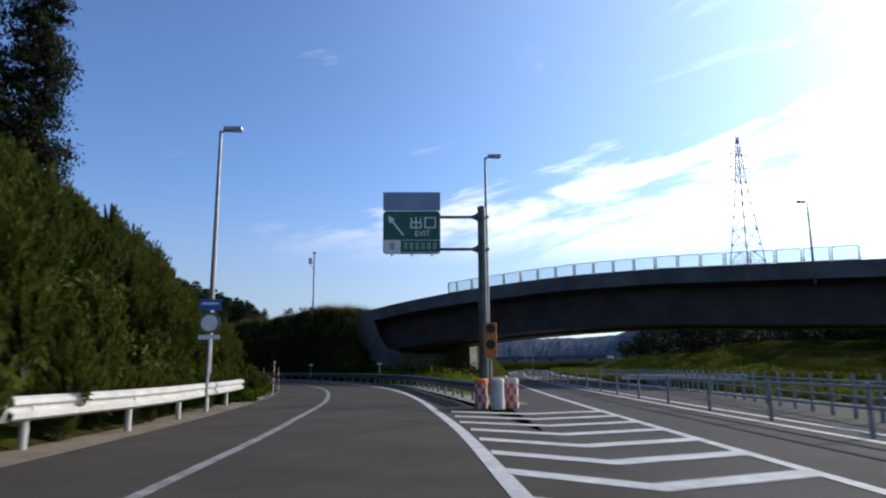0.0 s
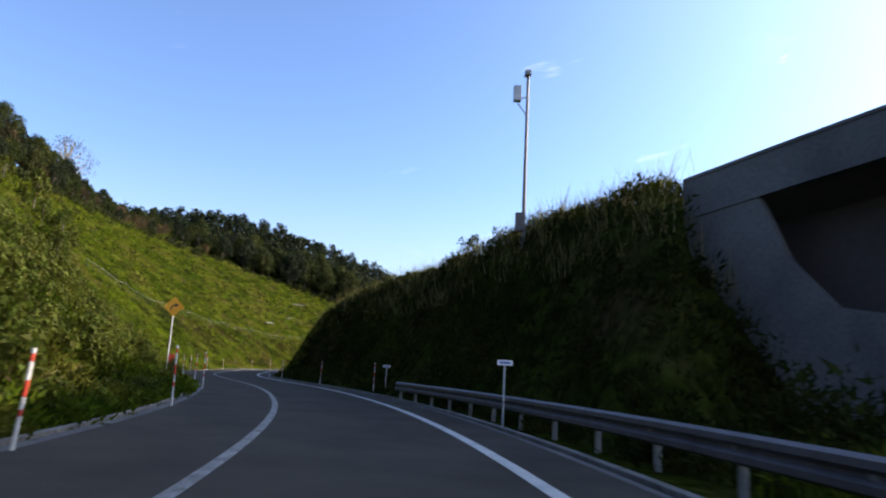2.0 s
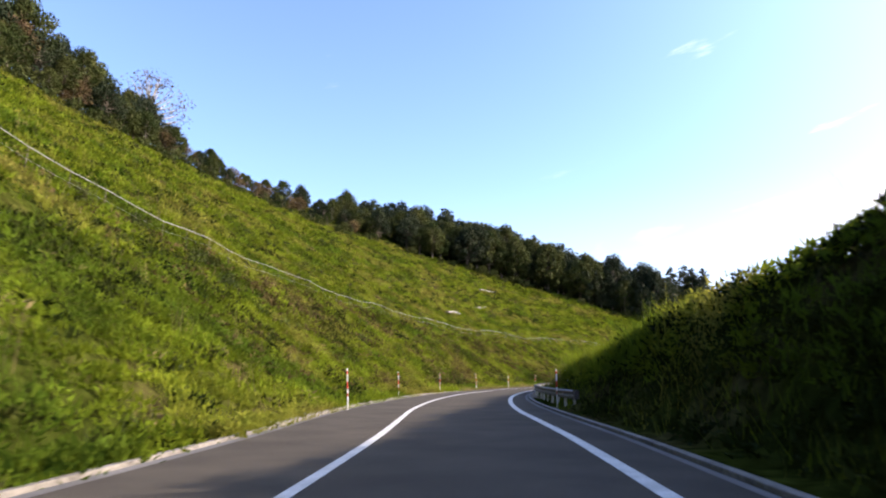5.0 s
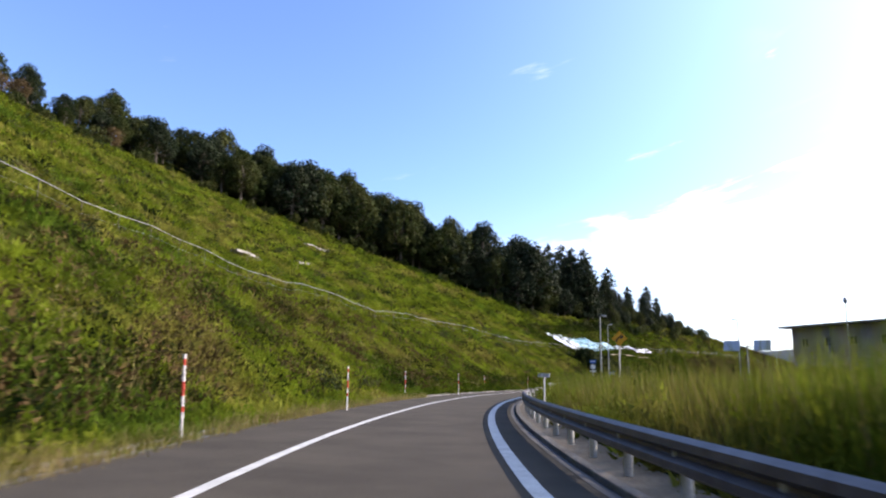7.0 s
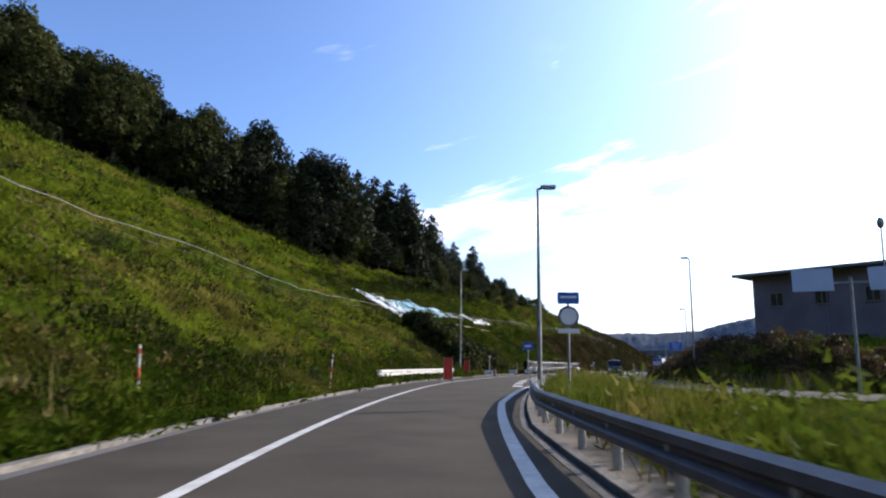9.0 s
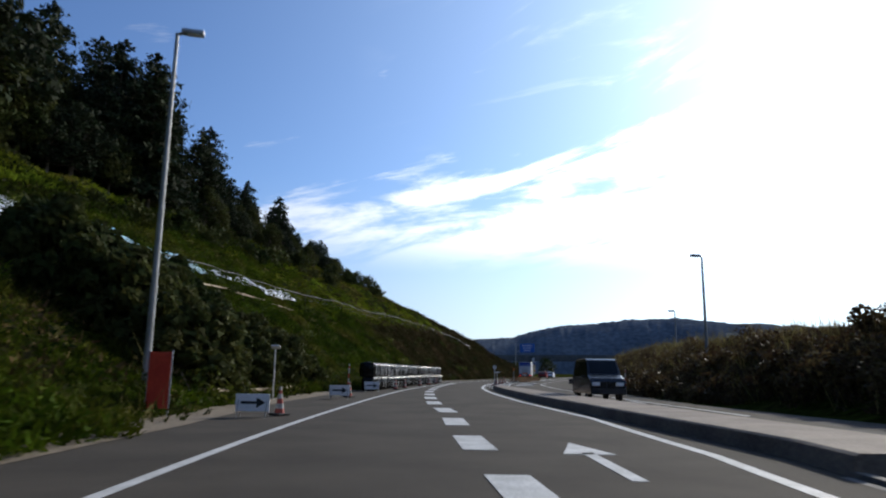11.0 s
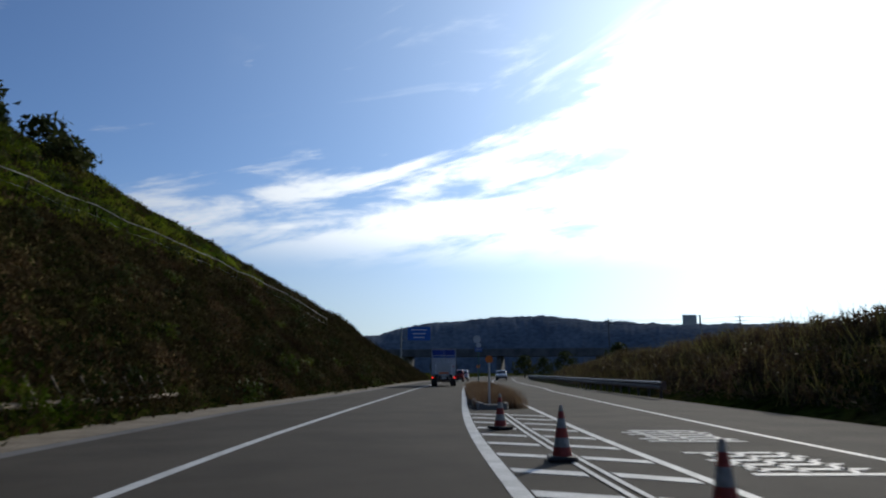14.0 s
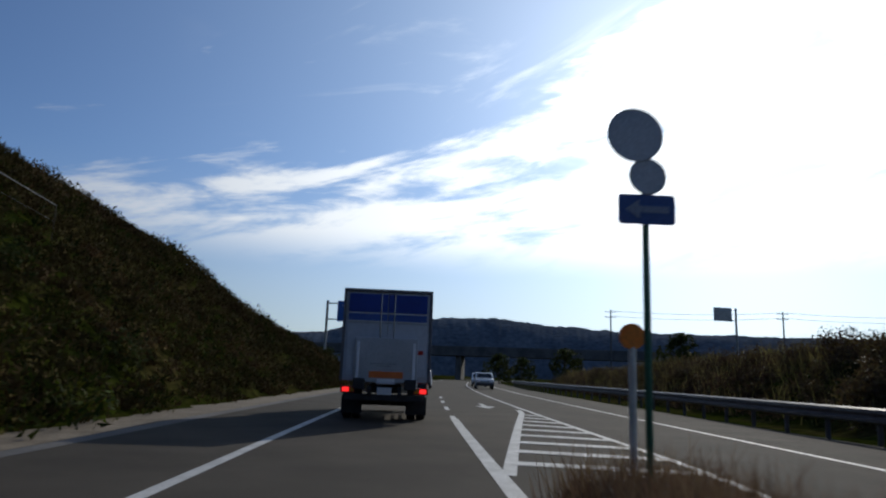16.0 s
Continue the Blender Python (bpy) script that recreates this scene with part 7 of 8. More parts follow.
# ---------------- plants ----------------
def leaf_cloud(rng, centres, radii, count, size, flat=0.35, droop=0.0, tri=True):
    """Vertices and faces of many small leaves round a set of clumps."""
    k = rng.randint(0, len(centres), count)
    v = rng.normal(size=(count, 3))
    v /= np.linalg.norm(v, axis=1, keepdims=True)
    r = radii[k] * rng.uniform(0.45, 1.05, count) ** 0.6
    c = centres[k] + v * r[:, None] * np.array([1, 1, 0.8])
    n = v + rng.normal(size=(count, 3)) * 0.7
    n[:, 2] += flat
    n /= np.linalg.norm(n, axis=1, keepdims=True)
    a = np.cross(n, rng.normal(size=(count, 3)))
    a /= np.linalg.norm(a, axis=1, keepdims=True)
    b = np.cross(n, a)
    sz = size * rng.uniform(0.6, 1.35, count)[:, None]
    a, b = a * sz, b * sz * 0.62
    b[:, 2] -= droop * sz[:, 0]
    if tri:
        P = np.stack([c - a * 0.8 - b, c - a * 0.8 + b, c + a * 1.2], 1).reshape(-1, 3)
        return P, np.arange(3 * count).reshape(-1, 3)
    P = np.stack([c - a, c + b * 0.9 - a * 0.1, c + a, c - b * 0.9 - a * 0.1], 1).reshape(-1, 3)
    F = np.arange(4 * count).reshape(-1, 4)
    return P, F


def leaf_part(name, P, F, material, parent):
    me = bpy.data.meshes.new(name)
    me.from_pydata(P.tolist(), [], F.tolist())
    me.materials.append(material)
    ob = new(name, me)
    ob.parent = parent
    return ob


def broadleaf(seed, h, spread, leaf, count, size, label, bark=BARK, clumps=16):
    rng = np.random.RandomState(seed)
    root = thing("tree", pose(0, 0, -200), label, "tree", "hillside trees")
    bm = bmesh.new()
    top = Vector((rng.uniform(-0.3, 0.3), rng.uniform(-0.3, 0.3), h * 0.62))
    rod(bm, (0, 0, -0.8), top * 0.5, h * 0.030, h * 0.022, 8)
    rod(bm, top * 0.5, top, h * 0.022, h * 0.010, 8)
    part("trunk", bm, bark, root)
    cs = []
    bm = bmesh.new()
    for k in range(clumps):
        a = 2.4 * k + rng.uniform(-0.4, 0.4)
        f = (k + 0.5) / clumps
        z = h * (0.20 + 0.74 * f)
        rr = spread * math.sqrt(max(0.05, 1 - (2 * f - 0.75) ** 2)) * rng.uniform(0.5, 0.95)
        c = Vector((rr * math.cos(a), rr * math.sin(a), z))
        cs.append(c)
        s_ = top * (0.35 + 0.6 * f)
        mid = s_.lerp(c, 0.55) + Vector((0, 0, -0.04 * h))
        rod(bm, s_, mid, h * 0.010, h * 0.006, 5)
        rod(bm, mid, c, h * 0.006, h * 0.002, 5)
    part("branchwork", bm, bark, root)
    cs = np.array([tuple(c) for c in cs])
    rad = spread * rng.uniform(0.30, 0.50, len(cs)) * min(1.0, (20 / clumps) ** 0.5)
    P, F = leaf_cloud(rng, cs, rad, count, size)
    leaf_part("crown", P, F, leaf, root)
    return root


def conifer(seed, h, spread, count_rows, size, label, leaf=LEAF_DARK, fullness=1.0, taper=0.8, low=0.14):
    rng = np.random.RandomState(seed)
    root = thing("conifer", pose(0, 0, -200), label, "conifer", "conifers")
    bm = bmesh.new()
    rod(bm, (0, 0, -0.8), (0, 0, h), h * 0.018, 0.02, 8)
    Ps, Fs, nf = [], [], 0
    for i in range(count_rows):
        f = i / (count_rows - 1)
        z = h * (low + (0.985 - low) * f)
        L = spread * (1 - f ** 1.7) ** taper * rng.uniform(0.7, 1.12) + 0.12
        nb = 7 if f < 0.8 else 5
        for k in range(nb):
            a = rng.uniform(0, 6.28)
            l = L * rng.uniform(0.6, 1.12)
            tip = np.array([l * math.cos(a), l * math.sin(a), -0.24 * l + rng.uniform(-0.1, 0.2)])
            rod(bm, (0, 0, z), (tip[0], tip[1], z + tip[2]), 0.03 * (1 - f) + 0.01, 0.008, 3)
            m = max(7, int(fullness * (26 * l / spread + 4)))
            t = rng.uniform(0.15, 1.05, m)
            cs = np.array([0, 0, z]) + t[:, None] * tip + rng.normal(size=(m, 3)) * np.array([0.16, 0.16, 0.08]) * (0.3 + 0.6 * l)
            P, F = leaf_cloud(rng, cs, np.full(m, 0.12 + 0.06 * l), m, size * (0.7 + 0.3 * l / spread), flat=0.7, droop=0.35)
            Ps.append(P)
            Fs.append(F + nf)
            nf += len(P)
    part("trunk", bm, BARK, root)
    leaf_part("foliage", np.concatenate(Ps), np.concatenate(Fs), leaf, root)
    return root


def shrub(seed, h, spread, leaf, count, size, label, group):
    """A bush of long arching shoots set with small leaves."""
    rng = np.random.RandomState(seed)
    root = thing("shrub", pose(0, 0, -200), label, "shrub", group)
    bm = bmesh.new()
    cs, ds = [], []
    shoots = 44
    for k in range(shoots):
        a, e = rng.uniform(0, 6.28), rng.uniform(0.0, 1.0)
        out = spread * (0.12 + 0.75 * e)
        tip = Vector((out * math.cos(a), out * math.sin(a), h * (1.08 - 0.30 * e * e) * rng.uniform(0.75, 1.2)))
        mid = Vector((tip.x * 0.38, tip.y * 0.38, tip.z * 0.62))
        if k < 16:
            rod(bm, (0, 0, -0.2), mid, 0.018, 0.010, 4)
            rod(bm, mid, tip, 0.010, 0.003, 4)
        n = count // shoots
        t = rng.uniform(0.12, 1.0, n) ** 0.85
        A, B, C = np.zeros(3), np.array(mid), np.array(tip)
        p = np.where(t[:, None] < 0.5, A + (B - A) * (t[:, None] * 2), B + (C - B) * (t[:, None] * 2 - 1))
        cs.append(p + rng.normal(size=(n, 3)) * 0.07 * (1.3 - t[:, None]))
        ds.append(np.tile((C - B) / np.linalg.norm(C - B), (n, 1)))
    part("stem", bm, BARK, root)
    c, d = np.concatenate(cs), np.concatenate(ds)
    n = len(c)
    d = d + rng.normal(size=(n, 3)) * 0.32
    d /= np.linalg.norm(d, axis=1, keepdims=True)
    b = np.cross(d, rng.normal(size=(n, 3)))
    b /= np.linalg.norm(b, axis=1, keepdims=True)
    sz = (size * rng.uniform(0.6, 1.5, n))[:, None]
    P = np.stack([c - b * sz * 0.15, c + b * sz * 0.15, c + d * sz], 1).reshape(-1, 3)
    leaf_part("crown", P, np.arange(3 * n).reshape(-1, 3), leaf, root)
    return root


def bush(seed, h, spread, leaf, count, size, label, group):
    """A dense bush: stems that carry rounded clumps of leaves."""
    rng = np.random.RandomState(seed)
    root = thing("bush", pose(0, 0, -200), label, "bush", group)
    bm = bmesh.new()
    cs = []
    for k in range(26):
        a, e = 2.4 * k, (k + 0.5) / 26
        r = spread * math.sqrt(1 - 0.8 * e) * rng.uniform(0.35, 0.95)
        c = Vector((r * math.cos(a), r * math.sin(a), h * (0.10 + 0.85 * e) * rng.uniform(0.85, 1.15)))
        cs.append(tuple(c))
        if k % 2:
            rod(bm, (0, 0, -0.2), c, 0.02, 0.006, 4)
    part("stem", bm, BARK, root)
    P, F = leaf_cloud(rng, np.array(cs), spread * rng.uniform(0.18, 0.36, 26), count, size, flat=0.2)
    leaf_part("crown", P, F, leaf, root)
    return root


def scatter(kinds, spots, tilt=3):
    """Puts each kind once and copies it to all further spots: (x, y, z, scale)."""
    used = set()
    for i, (x, y, z, sc) in enumerate(spots):
        k = kinds[i % len(kinds)] if isinstance(kinds, list) else kinds
        m = pose(x, y, z, random.uniform(-tilt, tilt), random.uniform(-tilt, tilt), random.uniform(0, 360)) @ Matrix.Diagonal((sc, sc, sc * random.uniform(0.9, 1.12), 1))
        if k not in used:
            used.add(k)
            k.matrix_basis = m
        else:
            n_ = copy_thing(k, m)
            n_.matrix_basis = m


def thicket(name, seed, spots, leaf, count, size, h, spread, label, category, shape="shrub"):
    """Plants that nobody could count, joined into one mesh of leaves and stems."""
    rng = np.random.RandomState(seed)
    Ps, Fs, n = [], [], 0
    for x, y, z, sc in spots:
        k = 14
        a, e = rng.uniform(0, 6.28, k), rng.uniform(0.0, 1.0, k)
        if shape == "shrub":
            r = spread * np.sqrt(1 - e * 0.75) * rng.uniform(0.3, 0.9, k)
            cs = np.stack([r * np.cos(a), r * np.sin(a), h * (0.15 + 0.72 * e)], 1)
        else:
            r = spread * np.sqrt(np.maximum(0.05, 1 - (2 * e - 0.8) ** 2)) * rng.uniform(0.4, 0.9, k)
            cs = np.stack([r * np.cos(a), r * np.sin(a), h * (0.2 + 0.75 * e)], 1)
        P, F = leaf_cloud(rng, cs, np.full(k, spread * 0.42), count, size, flat=0.2)
        top = np.array([[0, 0, -0.3], [0.05, 0, -0.3], [0, 0.05, h * 0.7], [0.02, 0.05, h * 0.7]])
        P = np.concatenate([P, top]) * sc + np.array([x, y, z])
        F = np.concatenate([F, [[len(P) - 4, len(P) - 3, len(P) - 1], [len(P) - 4, len(P) - 1, len(P) - 2]]])
        Ps.append(P)
        Fs.append(F + n)
        n += len(P)
    me = bpy.data.meshes.new(name)
    P, F = np.concatenate(Ps), np.concatenate(Fs)
    me.from_pydata(P.tolist(), [], F.tolist())
    me.materials.append(leaf)
    return tagged(new(name, me), label, category, kind="stuff")


rs = random.Random(11)
# dark broadleaved wood along the crest
WOOD_EDGE = table([(95, -33), (130, -42), (162, -52), (192, -60), (215, -66), (240, -72), (258, -70), (274, -60), (290, -54), (303, -41), (314, -33), (330, -27.5), (352, -25.5), (366, -25), (385, -24)])
oaks = [broadleaf(k, 8.2, 3.4, LEAF if k % 3 else LEAF_DARK, 5200, 0.17, "dark green broadleaved tree at the top of the slope", BARK, 34) for k in range(5)]
red_oak = broadleaf(9, 5.0, 2.8, LEAF_RED, 1800, 0.17, "brownish autumn-tinted small tree at the top of the slope")
spots, reds = [], []
for s in np.arange(88, 322, 2.9):
    for row in range(3):
        sp = s + rs.uniform(-1.4, 1.4)
        d = float(WOOD_EDGE(sp)) - 1.2 - 5.2 * row - rs.uniform(0, 3.0)
        x, y = road_xy(sp, d)
        if sp < 150 and row == 2 or sp > 300 and rs.random() < 0.45:
            continue
        sc = np.interp(sp, [95, 125, 150, 170, 190, 206, 220, 235, 250, 262, 275, 286, 300, 322], [1.0, 1.0, 1.05, 0.95, 0.92, 0.90, 0.50, 0.38, 0.60, 1.15, 1.38, 1.36, 1.55, 1.55]) * rs.choice((0.66, 0.8, 0.9, 1.0, 1.08, 1.18)) * (1.0 if sp > 250 else (0.8, 1.1, 1.3)[row])
        (reds if (rs.random() < 0.16 and 120 < sp < 255 and row < 2) else spots).append((x, y, ground_z(x, y) - 0.1, float(sc)))
for s in np.arange(318, 380, 2.2):
    for row in range(3):
        sp = s + rs.uniform(-1.0, 1.0)
        x, y = road_xy(sp, float(WOOD_EDGE(sp)) - 1.5 - 3.6 * row - rs.uniform(0, 2.0))
        sc = np.interp(sp, [318, 345, 362, 380], [0.85, 0.5, 0.4, 0.3]) * rs.uniform(0.75, 1.15)
        spots.append((x, y, ground_z(x, y) - 0.1, float(sc)))
scatter(oaks, spots)
scatter([red_oak], [(x, y, z, sc * 1.25) for x, y, z, sc in reds])
# one thin half-bare tree on the skyline
bare = broadleaf(21, 9.0, 4.6, LEAF_RED, 1300, 0.12, "thin half-bare pale tree on the skyline", BARK_PALE, 60)
x, y = -165.0, 182.0
bare.matrix_basis = pose(x, y, ground_z(x, y) - 0.2) @ Matrix.Scale(1.72, 4)
tagged(bare, group="skyline trees")
# higher wooded hill behind the crest
BACK = table([(0, 77), (0.3, 82), (0.45, 79), (0.7, 64.5), (1, 47)])


def back_point(u, off):
    return -290 + 155 * u + 0.69 * off, 300 + 145 * u - 0.72 * off


def back_hill():
    verts, faces = [], []
    offs = np.linspace(-80, 80, 17)
    for i, u in enumerate(np.linspace(-0.15, 1.25, 36)):
        for o in offs:
            x, y = back_point(u, o)
            z = float(BACK(u)) - 8 - 0.55 * abs(o) - 140 * max(0, u - 1) - 120 * max(0, -u)
            verts.append((x, y, max(-2, z + 1.5 * math.sin(u * 31 + o * 0.1))))
        if i:
            for k in range(16):
                a = (i - 1) * 17 + k
                faces.append((a, a + 1, a + 18, a + 17))
    tagged(mesh_ob("back_hill", verts, faces, GRASS_SOIL_SHADE, True), "higher wooded hill behind the crest", "hill", kind="structure")
    spots = []
    for u in np.arange(-0.05, 1.12, 0.021):
        for o in (-4, 3, 11, 20, 30, 41):
            x, y = back_point(u + rs.uniform(-0.01, 0.01), o + rs.uniform(-3, 3))
            z = float(BACK(u)) - 8 - 0.55 * abs(o) - 140 * max(0, u - 1) - 120 * max(0, -u)
            spots.append((x, y, z - 0.5, rs.uniform(0.85, 1.2)))
    thicket("back_hill_trees", 131, spots, LEAF_DARK, 230, 0.62, 8.5, 3.6, "dark dense wood on the hill behind the crest", "wood", "tree")


back_hill()
# conifers
firs = [conifer(k, 15, 3.7, 30, 0.22, "tall dark conifer in the wood above the slope", LEAF_DARK, 1.9, 0.60 - 0.1 * k) for k in range(3)]
tall = [(-95.8, 325.4, 33.8), (-98.8, 323.6, 35.0), (-93.8, 316.7, 29.5), (-82.2, 365.8, 29.5), (-103.6, 317.4, 33.0), (-101.3, 327.2, 35.0), (-100.4, 331.5, 34.5), (-91.4, 339.6, 31.4), (-82.7, 359.9, 26.6), (-79.3, 380.2, 26.5), (-86.5, 350.0, 26.4)]
spots = []
for x, y, top in tall:
    z = ground_z(x, y)
    spots.append((x, y, z - 0.3, max(0.6, (top + 0.6 - z) / 15.0)))
for s in np.arange(292, 392, 2.6):
    for row in range(4):
        sp = s + rs.uniform(-1.2, 1.2)
        d = float(WOOD_EDGE(sp)) - 3.0 - 4.0 * row - rs.uniform(0, 2.5)
        x, y = road_xy(sp, d)
        z = ground_z(x, y)
        top = np.interp(sp, [290, 310, 340, 352, 372, 391], [38, 33, 28.0, 24.5, 22.0, 16.5]) * rs.uniform(0.84, 1.0)
        sc = (top - z) / 15.0
        if sc > 0.25:
            spots.append((x, y, z - 0.3, float(sc)))
scatter(firs, spots, 1.5)
# two big firs beside the exit
big = conifer(33, 20, 3.2, 46, 0.11, "large dark fir with drooping branches behind the shrubs", LEAF_DARK, 7.0, 0.8, 0.06)
tagged(big, group="firs beside the exit")
spots = [(-22.6, 34.6, ground_z(-22.6, 34.6) - 0.3, 0.80), (-25.6, 32.6, ground_z(-25.6, 32.6) - 0.3, 1.12), (-28.5, 34.0, ground_z(-28.5, 34.0) - 0.3, 0.95), (-27.0, 28.5, ground_z(-27, 28.5) - 0.3, 1.1)]
scatter([big], spots, 1)
# undergrowth between wood and grass
spots = []
for s in np.arange(90, 384, 1.7):
    d = float(WOOD_EDGE(s)) + rs.uniform(-1.0, 2.5)
    x, y = road_xy(s + rs.uniform(-1, 1), d)
    spots.append((x, y, ground_z(x, y) - 0.1, rs.uniform(0.5, 1.35)))
for s in np.arange(384, 424, 1.3):
    x, y = road_xy(s + rs.uniform(-1, 1), float(np.interp(s, [384, 424], [-23, -17])) + rs.uniform(-3, 3))
    spots.append((x, y, ground_z(x, y) - 0.1, rs.uniform(0.15, 0.45)))
thicket("wood_edge_scrub", 40, spots, LEAF, 260, 0.19, 1.9, 1.5, "bushy undergrowth along the wood edge", "scrub")
# dense shrubs on the slope beside the exit
hedge = [shrub(60 + k, 2.5, 1.25, LEAF_LIGHT, 4800, 0.16, "feathery yellow-green shrub on the slope", "slope shrubs") for k in range(4)]
near, deep = [], []
for s in np.arange(-14, 84, 1.2):
    for row in range(8):
        d = float(LEFT_KERB(s)) - 1.0 - 1.35 * row - rs.uniform(-0.4, 0.4)
        if s > 50 and row > 4 and rs.random() < 0.6:
            continue
        x, y = road_xy(s + rs.uniform(-0.6, 0.6), d)
        sc = rs.uniform(0.55, 0.95) * np.interp(s, [-14, 14, 24, 40, 60, 84], [1.08, 0.98, 0.80, 0.86, 0.78, 0.5]) * (0.6 if row == 0 else 1)
        (near if row < 6 and 2 < s < 58 and rs.random() < 0.93 else deep).append((x, y, ground_z(x, y) - 0.15, float(sc)))
sapling = broadleaf(71, 4.2, 1.5, LEAF_LIGHT, 900, 0.16, "slender leafy sapling on the grass slope")
tagged(sapling, group="slope saplings")
scatter([sapling], [(-63.3, 96.8, ground_z(-63.3, 96.8) - 0.2, 1.0), (-56.5, 91.0, ground_z(-56.5, 91.0) - 0.2, 0.6), (-58.0, 91.6, ground_z(-58.0, 91.6) - 0.2, 0.5), (-41.4, 88.3, ground_z(-41.4, 88.3) - 0.2, 0.33)])
scatter(hedge, near, 8)
thicket("slope_scrub", 61, deep, LEAF_LIGHT, 620, 0.13, 2.2, 1.35, "dense yellow-green scrub on the slope beside the exit", "scrub")
# single small trees and shrubs on the open slope
young = broadleaf(71, 4.2, 1.5, LEAF_LIGHT, 420, 0.20, "slender young tree on the grass slope", BARK, 12)
scatter([young], [(x, y, ground_z(x, y) - 0.1, sc) for x, y, sc in ((-76.8, 104.2, 1.1), (-79.5, 102.0, 0.8), (-84.0, 101.0, 0.9), (-70.6, 100.5, 0.7))])
spots = []
for k in range(520):
    s = rs.uniform(95, 400)
    d = float(LEFT_KERB(s)) - rs.uniform(1.2, max(3.0, abs(float(WOOD_EDGE(s))) - 8))
    x, y = road_xy(s, d)
    spots.append((x, y, ground_z(x, y) - 0.15, rs.uniform(0.2, 0.62)))
thicket("slope_weeds_pale", 82, spots[::2], LEAF_LIGHT, 300, 0.14, 1.7, 1.7, "fresh green bushy weeds dotted over the slope", "weeds")
spots = spots[1::2]
thicket("slope_weeds", 80, spots, LEAF, 300, 0.13, 1.7, 1.6, "low leafy weed clumps dotted over the slope", "weeds")
# dark bushes beside the start of the works
bushes = [bush(90 + k, 2.3, 1.5, LEAF, 3400, 0.13, "dark dense bush at the foot of the slope", "bushes at the works") for k in range(3)]
spots = []
for k in range(64):
    s = rs.uniform(297, 315)
    spots.append((*road_xy(s, -7.7 - rs.uniform(0, 1) * np.interp(s, [297, 315], [8, 3.0])), rs.uniform(0.65, 1.15) * float(np.interp(s, [297, 309, 315], [1.15, 1.0, 0.5]))))
scatter(bushes, [(x, y, ground_z(x, y) - 0.15, float(sc)) for x, y, sc in spots], 8)
# ragged shrubs on the embankment crest
spots = []
for k in range(34):
    s = rs.uniform(81, 116)
    x, y = road_xy(s, float(RIGHT_KERB(s)) + 1.7 + rs.uniform(3.6, 5.8))
    spots.append((x, y, ground_z(x, y) - 0.1, rs.uniform(0.7, 0.95) if s < 86 else rs.uniform(0.15, 0.36)))
thicket("crest_scrub", 81, spots, LEAF, 260, 0.10, 1.7, 0.9, "ragged shrubs on the embankment crest", "scrub")
# bushes on the low bank and along the far verge
spots = []
for s in np.arange(287, 470, 2.1):
    for row in range(3):
        d = float(np.interp(s, [268, 292, 320, 345, 365, 395, 440], [17.5, 13.6, 13.2, 12.8, 12.2, 13.4, 15.5])) + 2.3 * row + rs.uniform(-0.8, 0.8)
        x, y = road_xy(s + rs.uniform(-1, 1), d)
        if row and rs.random() < 0.35:
            continue
        # keep clear of the building
        q = ((x + 58.2) * 0.62 - (y - 267.9) * 0.785, (x + 58.2) * 0.785 + (y - 267.9) * 0.62)
        if -3 < q[0] < 33 and -2.5 < q[1] < 13:
            continue
        spots.append((x, y, ground_z(x, y) - 0.2, rs.uniform(0.3, 0.58)))
thicket("bank_scrub", 90, spots, LEAF_RED, 750, 0.11, 2.1, 1.9, "brownish-green bushes on the low bank", "scrub")
# reddish brush between the joining road and the building
spots = []
for y in np.arange(228, 292, 1.1):
    for row in range(3):
        x = float(np.interp(y, [216, 229, 244, 262, 280, 296], [-50, -66, -71.5, -71.5, -69, -64.5])) + 5.2 + 1.5 * row + rs.uniform(-0.5, 0.5)
        q = ((x + 58.2) * 0.62 - (y - 267.9) * 0.785, (x + 58.2) * 0.785 + (y - 267.9) * 0.62)
        if not (-1.5 < q[0] < 33 and -1.5 < q[1] < 13):
            spots.append((x, y, ground_z(x, y) - 0.2, rs.uniform(0.45, 0.85)))
thicket("roadside_brush", 97, spots, LEAF_RED, 420, 0.13, 1.9, 1.3, "reddish-brown brush in front of the building", "scrub")
bank_tree = broadleaf(95, 5.0, 2.4, LEAF, 900, 0.24, "round-headed small tree behind the bank")
tagged(bank_tree, group="bank trees")
scatter([bank_tree], [(x, y, ground_z(x, y) - 0.2, sc) for x, y, sc in ((-34.5, 305.0, 0.55), (-32.0, 309.0, 0.5), (-29.5, 332.0, 0.45), (-26.5, 322.0, 0.55), (3, 392, 0.8), (14, 420, 0.9), (-2, 440, 1.0), (-9, 447, 0.9), (22, 446, 1.1), (30, 450, 1.0))])
# wood behind the overpass, on the far side of the main road
spots = []
for k in range(110):
    y = rs.uniform(78, 200)
    x = float(main_axis_x(y)) + rs.uniform(28, 75)
    spots.append((x, y, ground_z(x, y) - 0.2, rs.uniform(0.6, 0.9)))
thicket("far_wood_trees", 120, spots, LEAF_DARK, 620, 0.36, 7.5, 3.6, "dark broadleaved wood beyond the overpass", "wood", "tree")


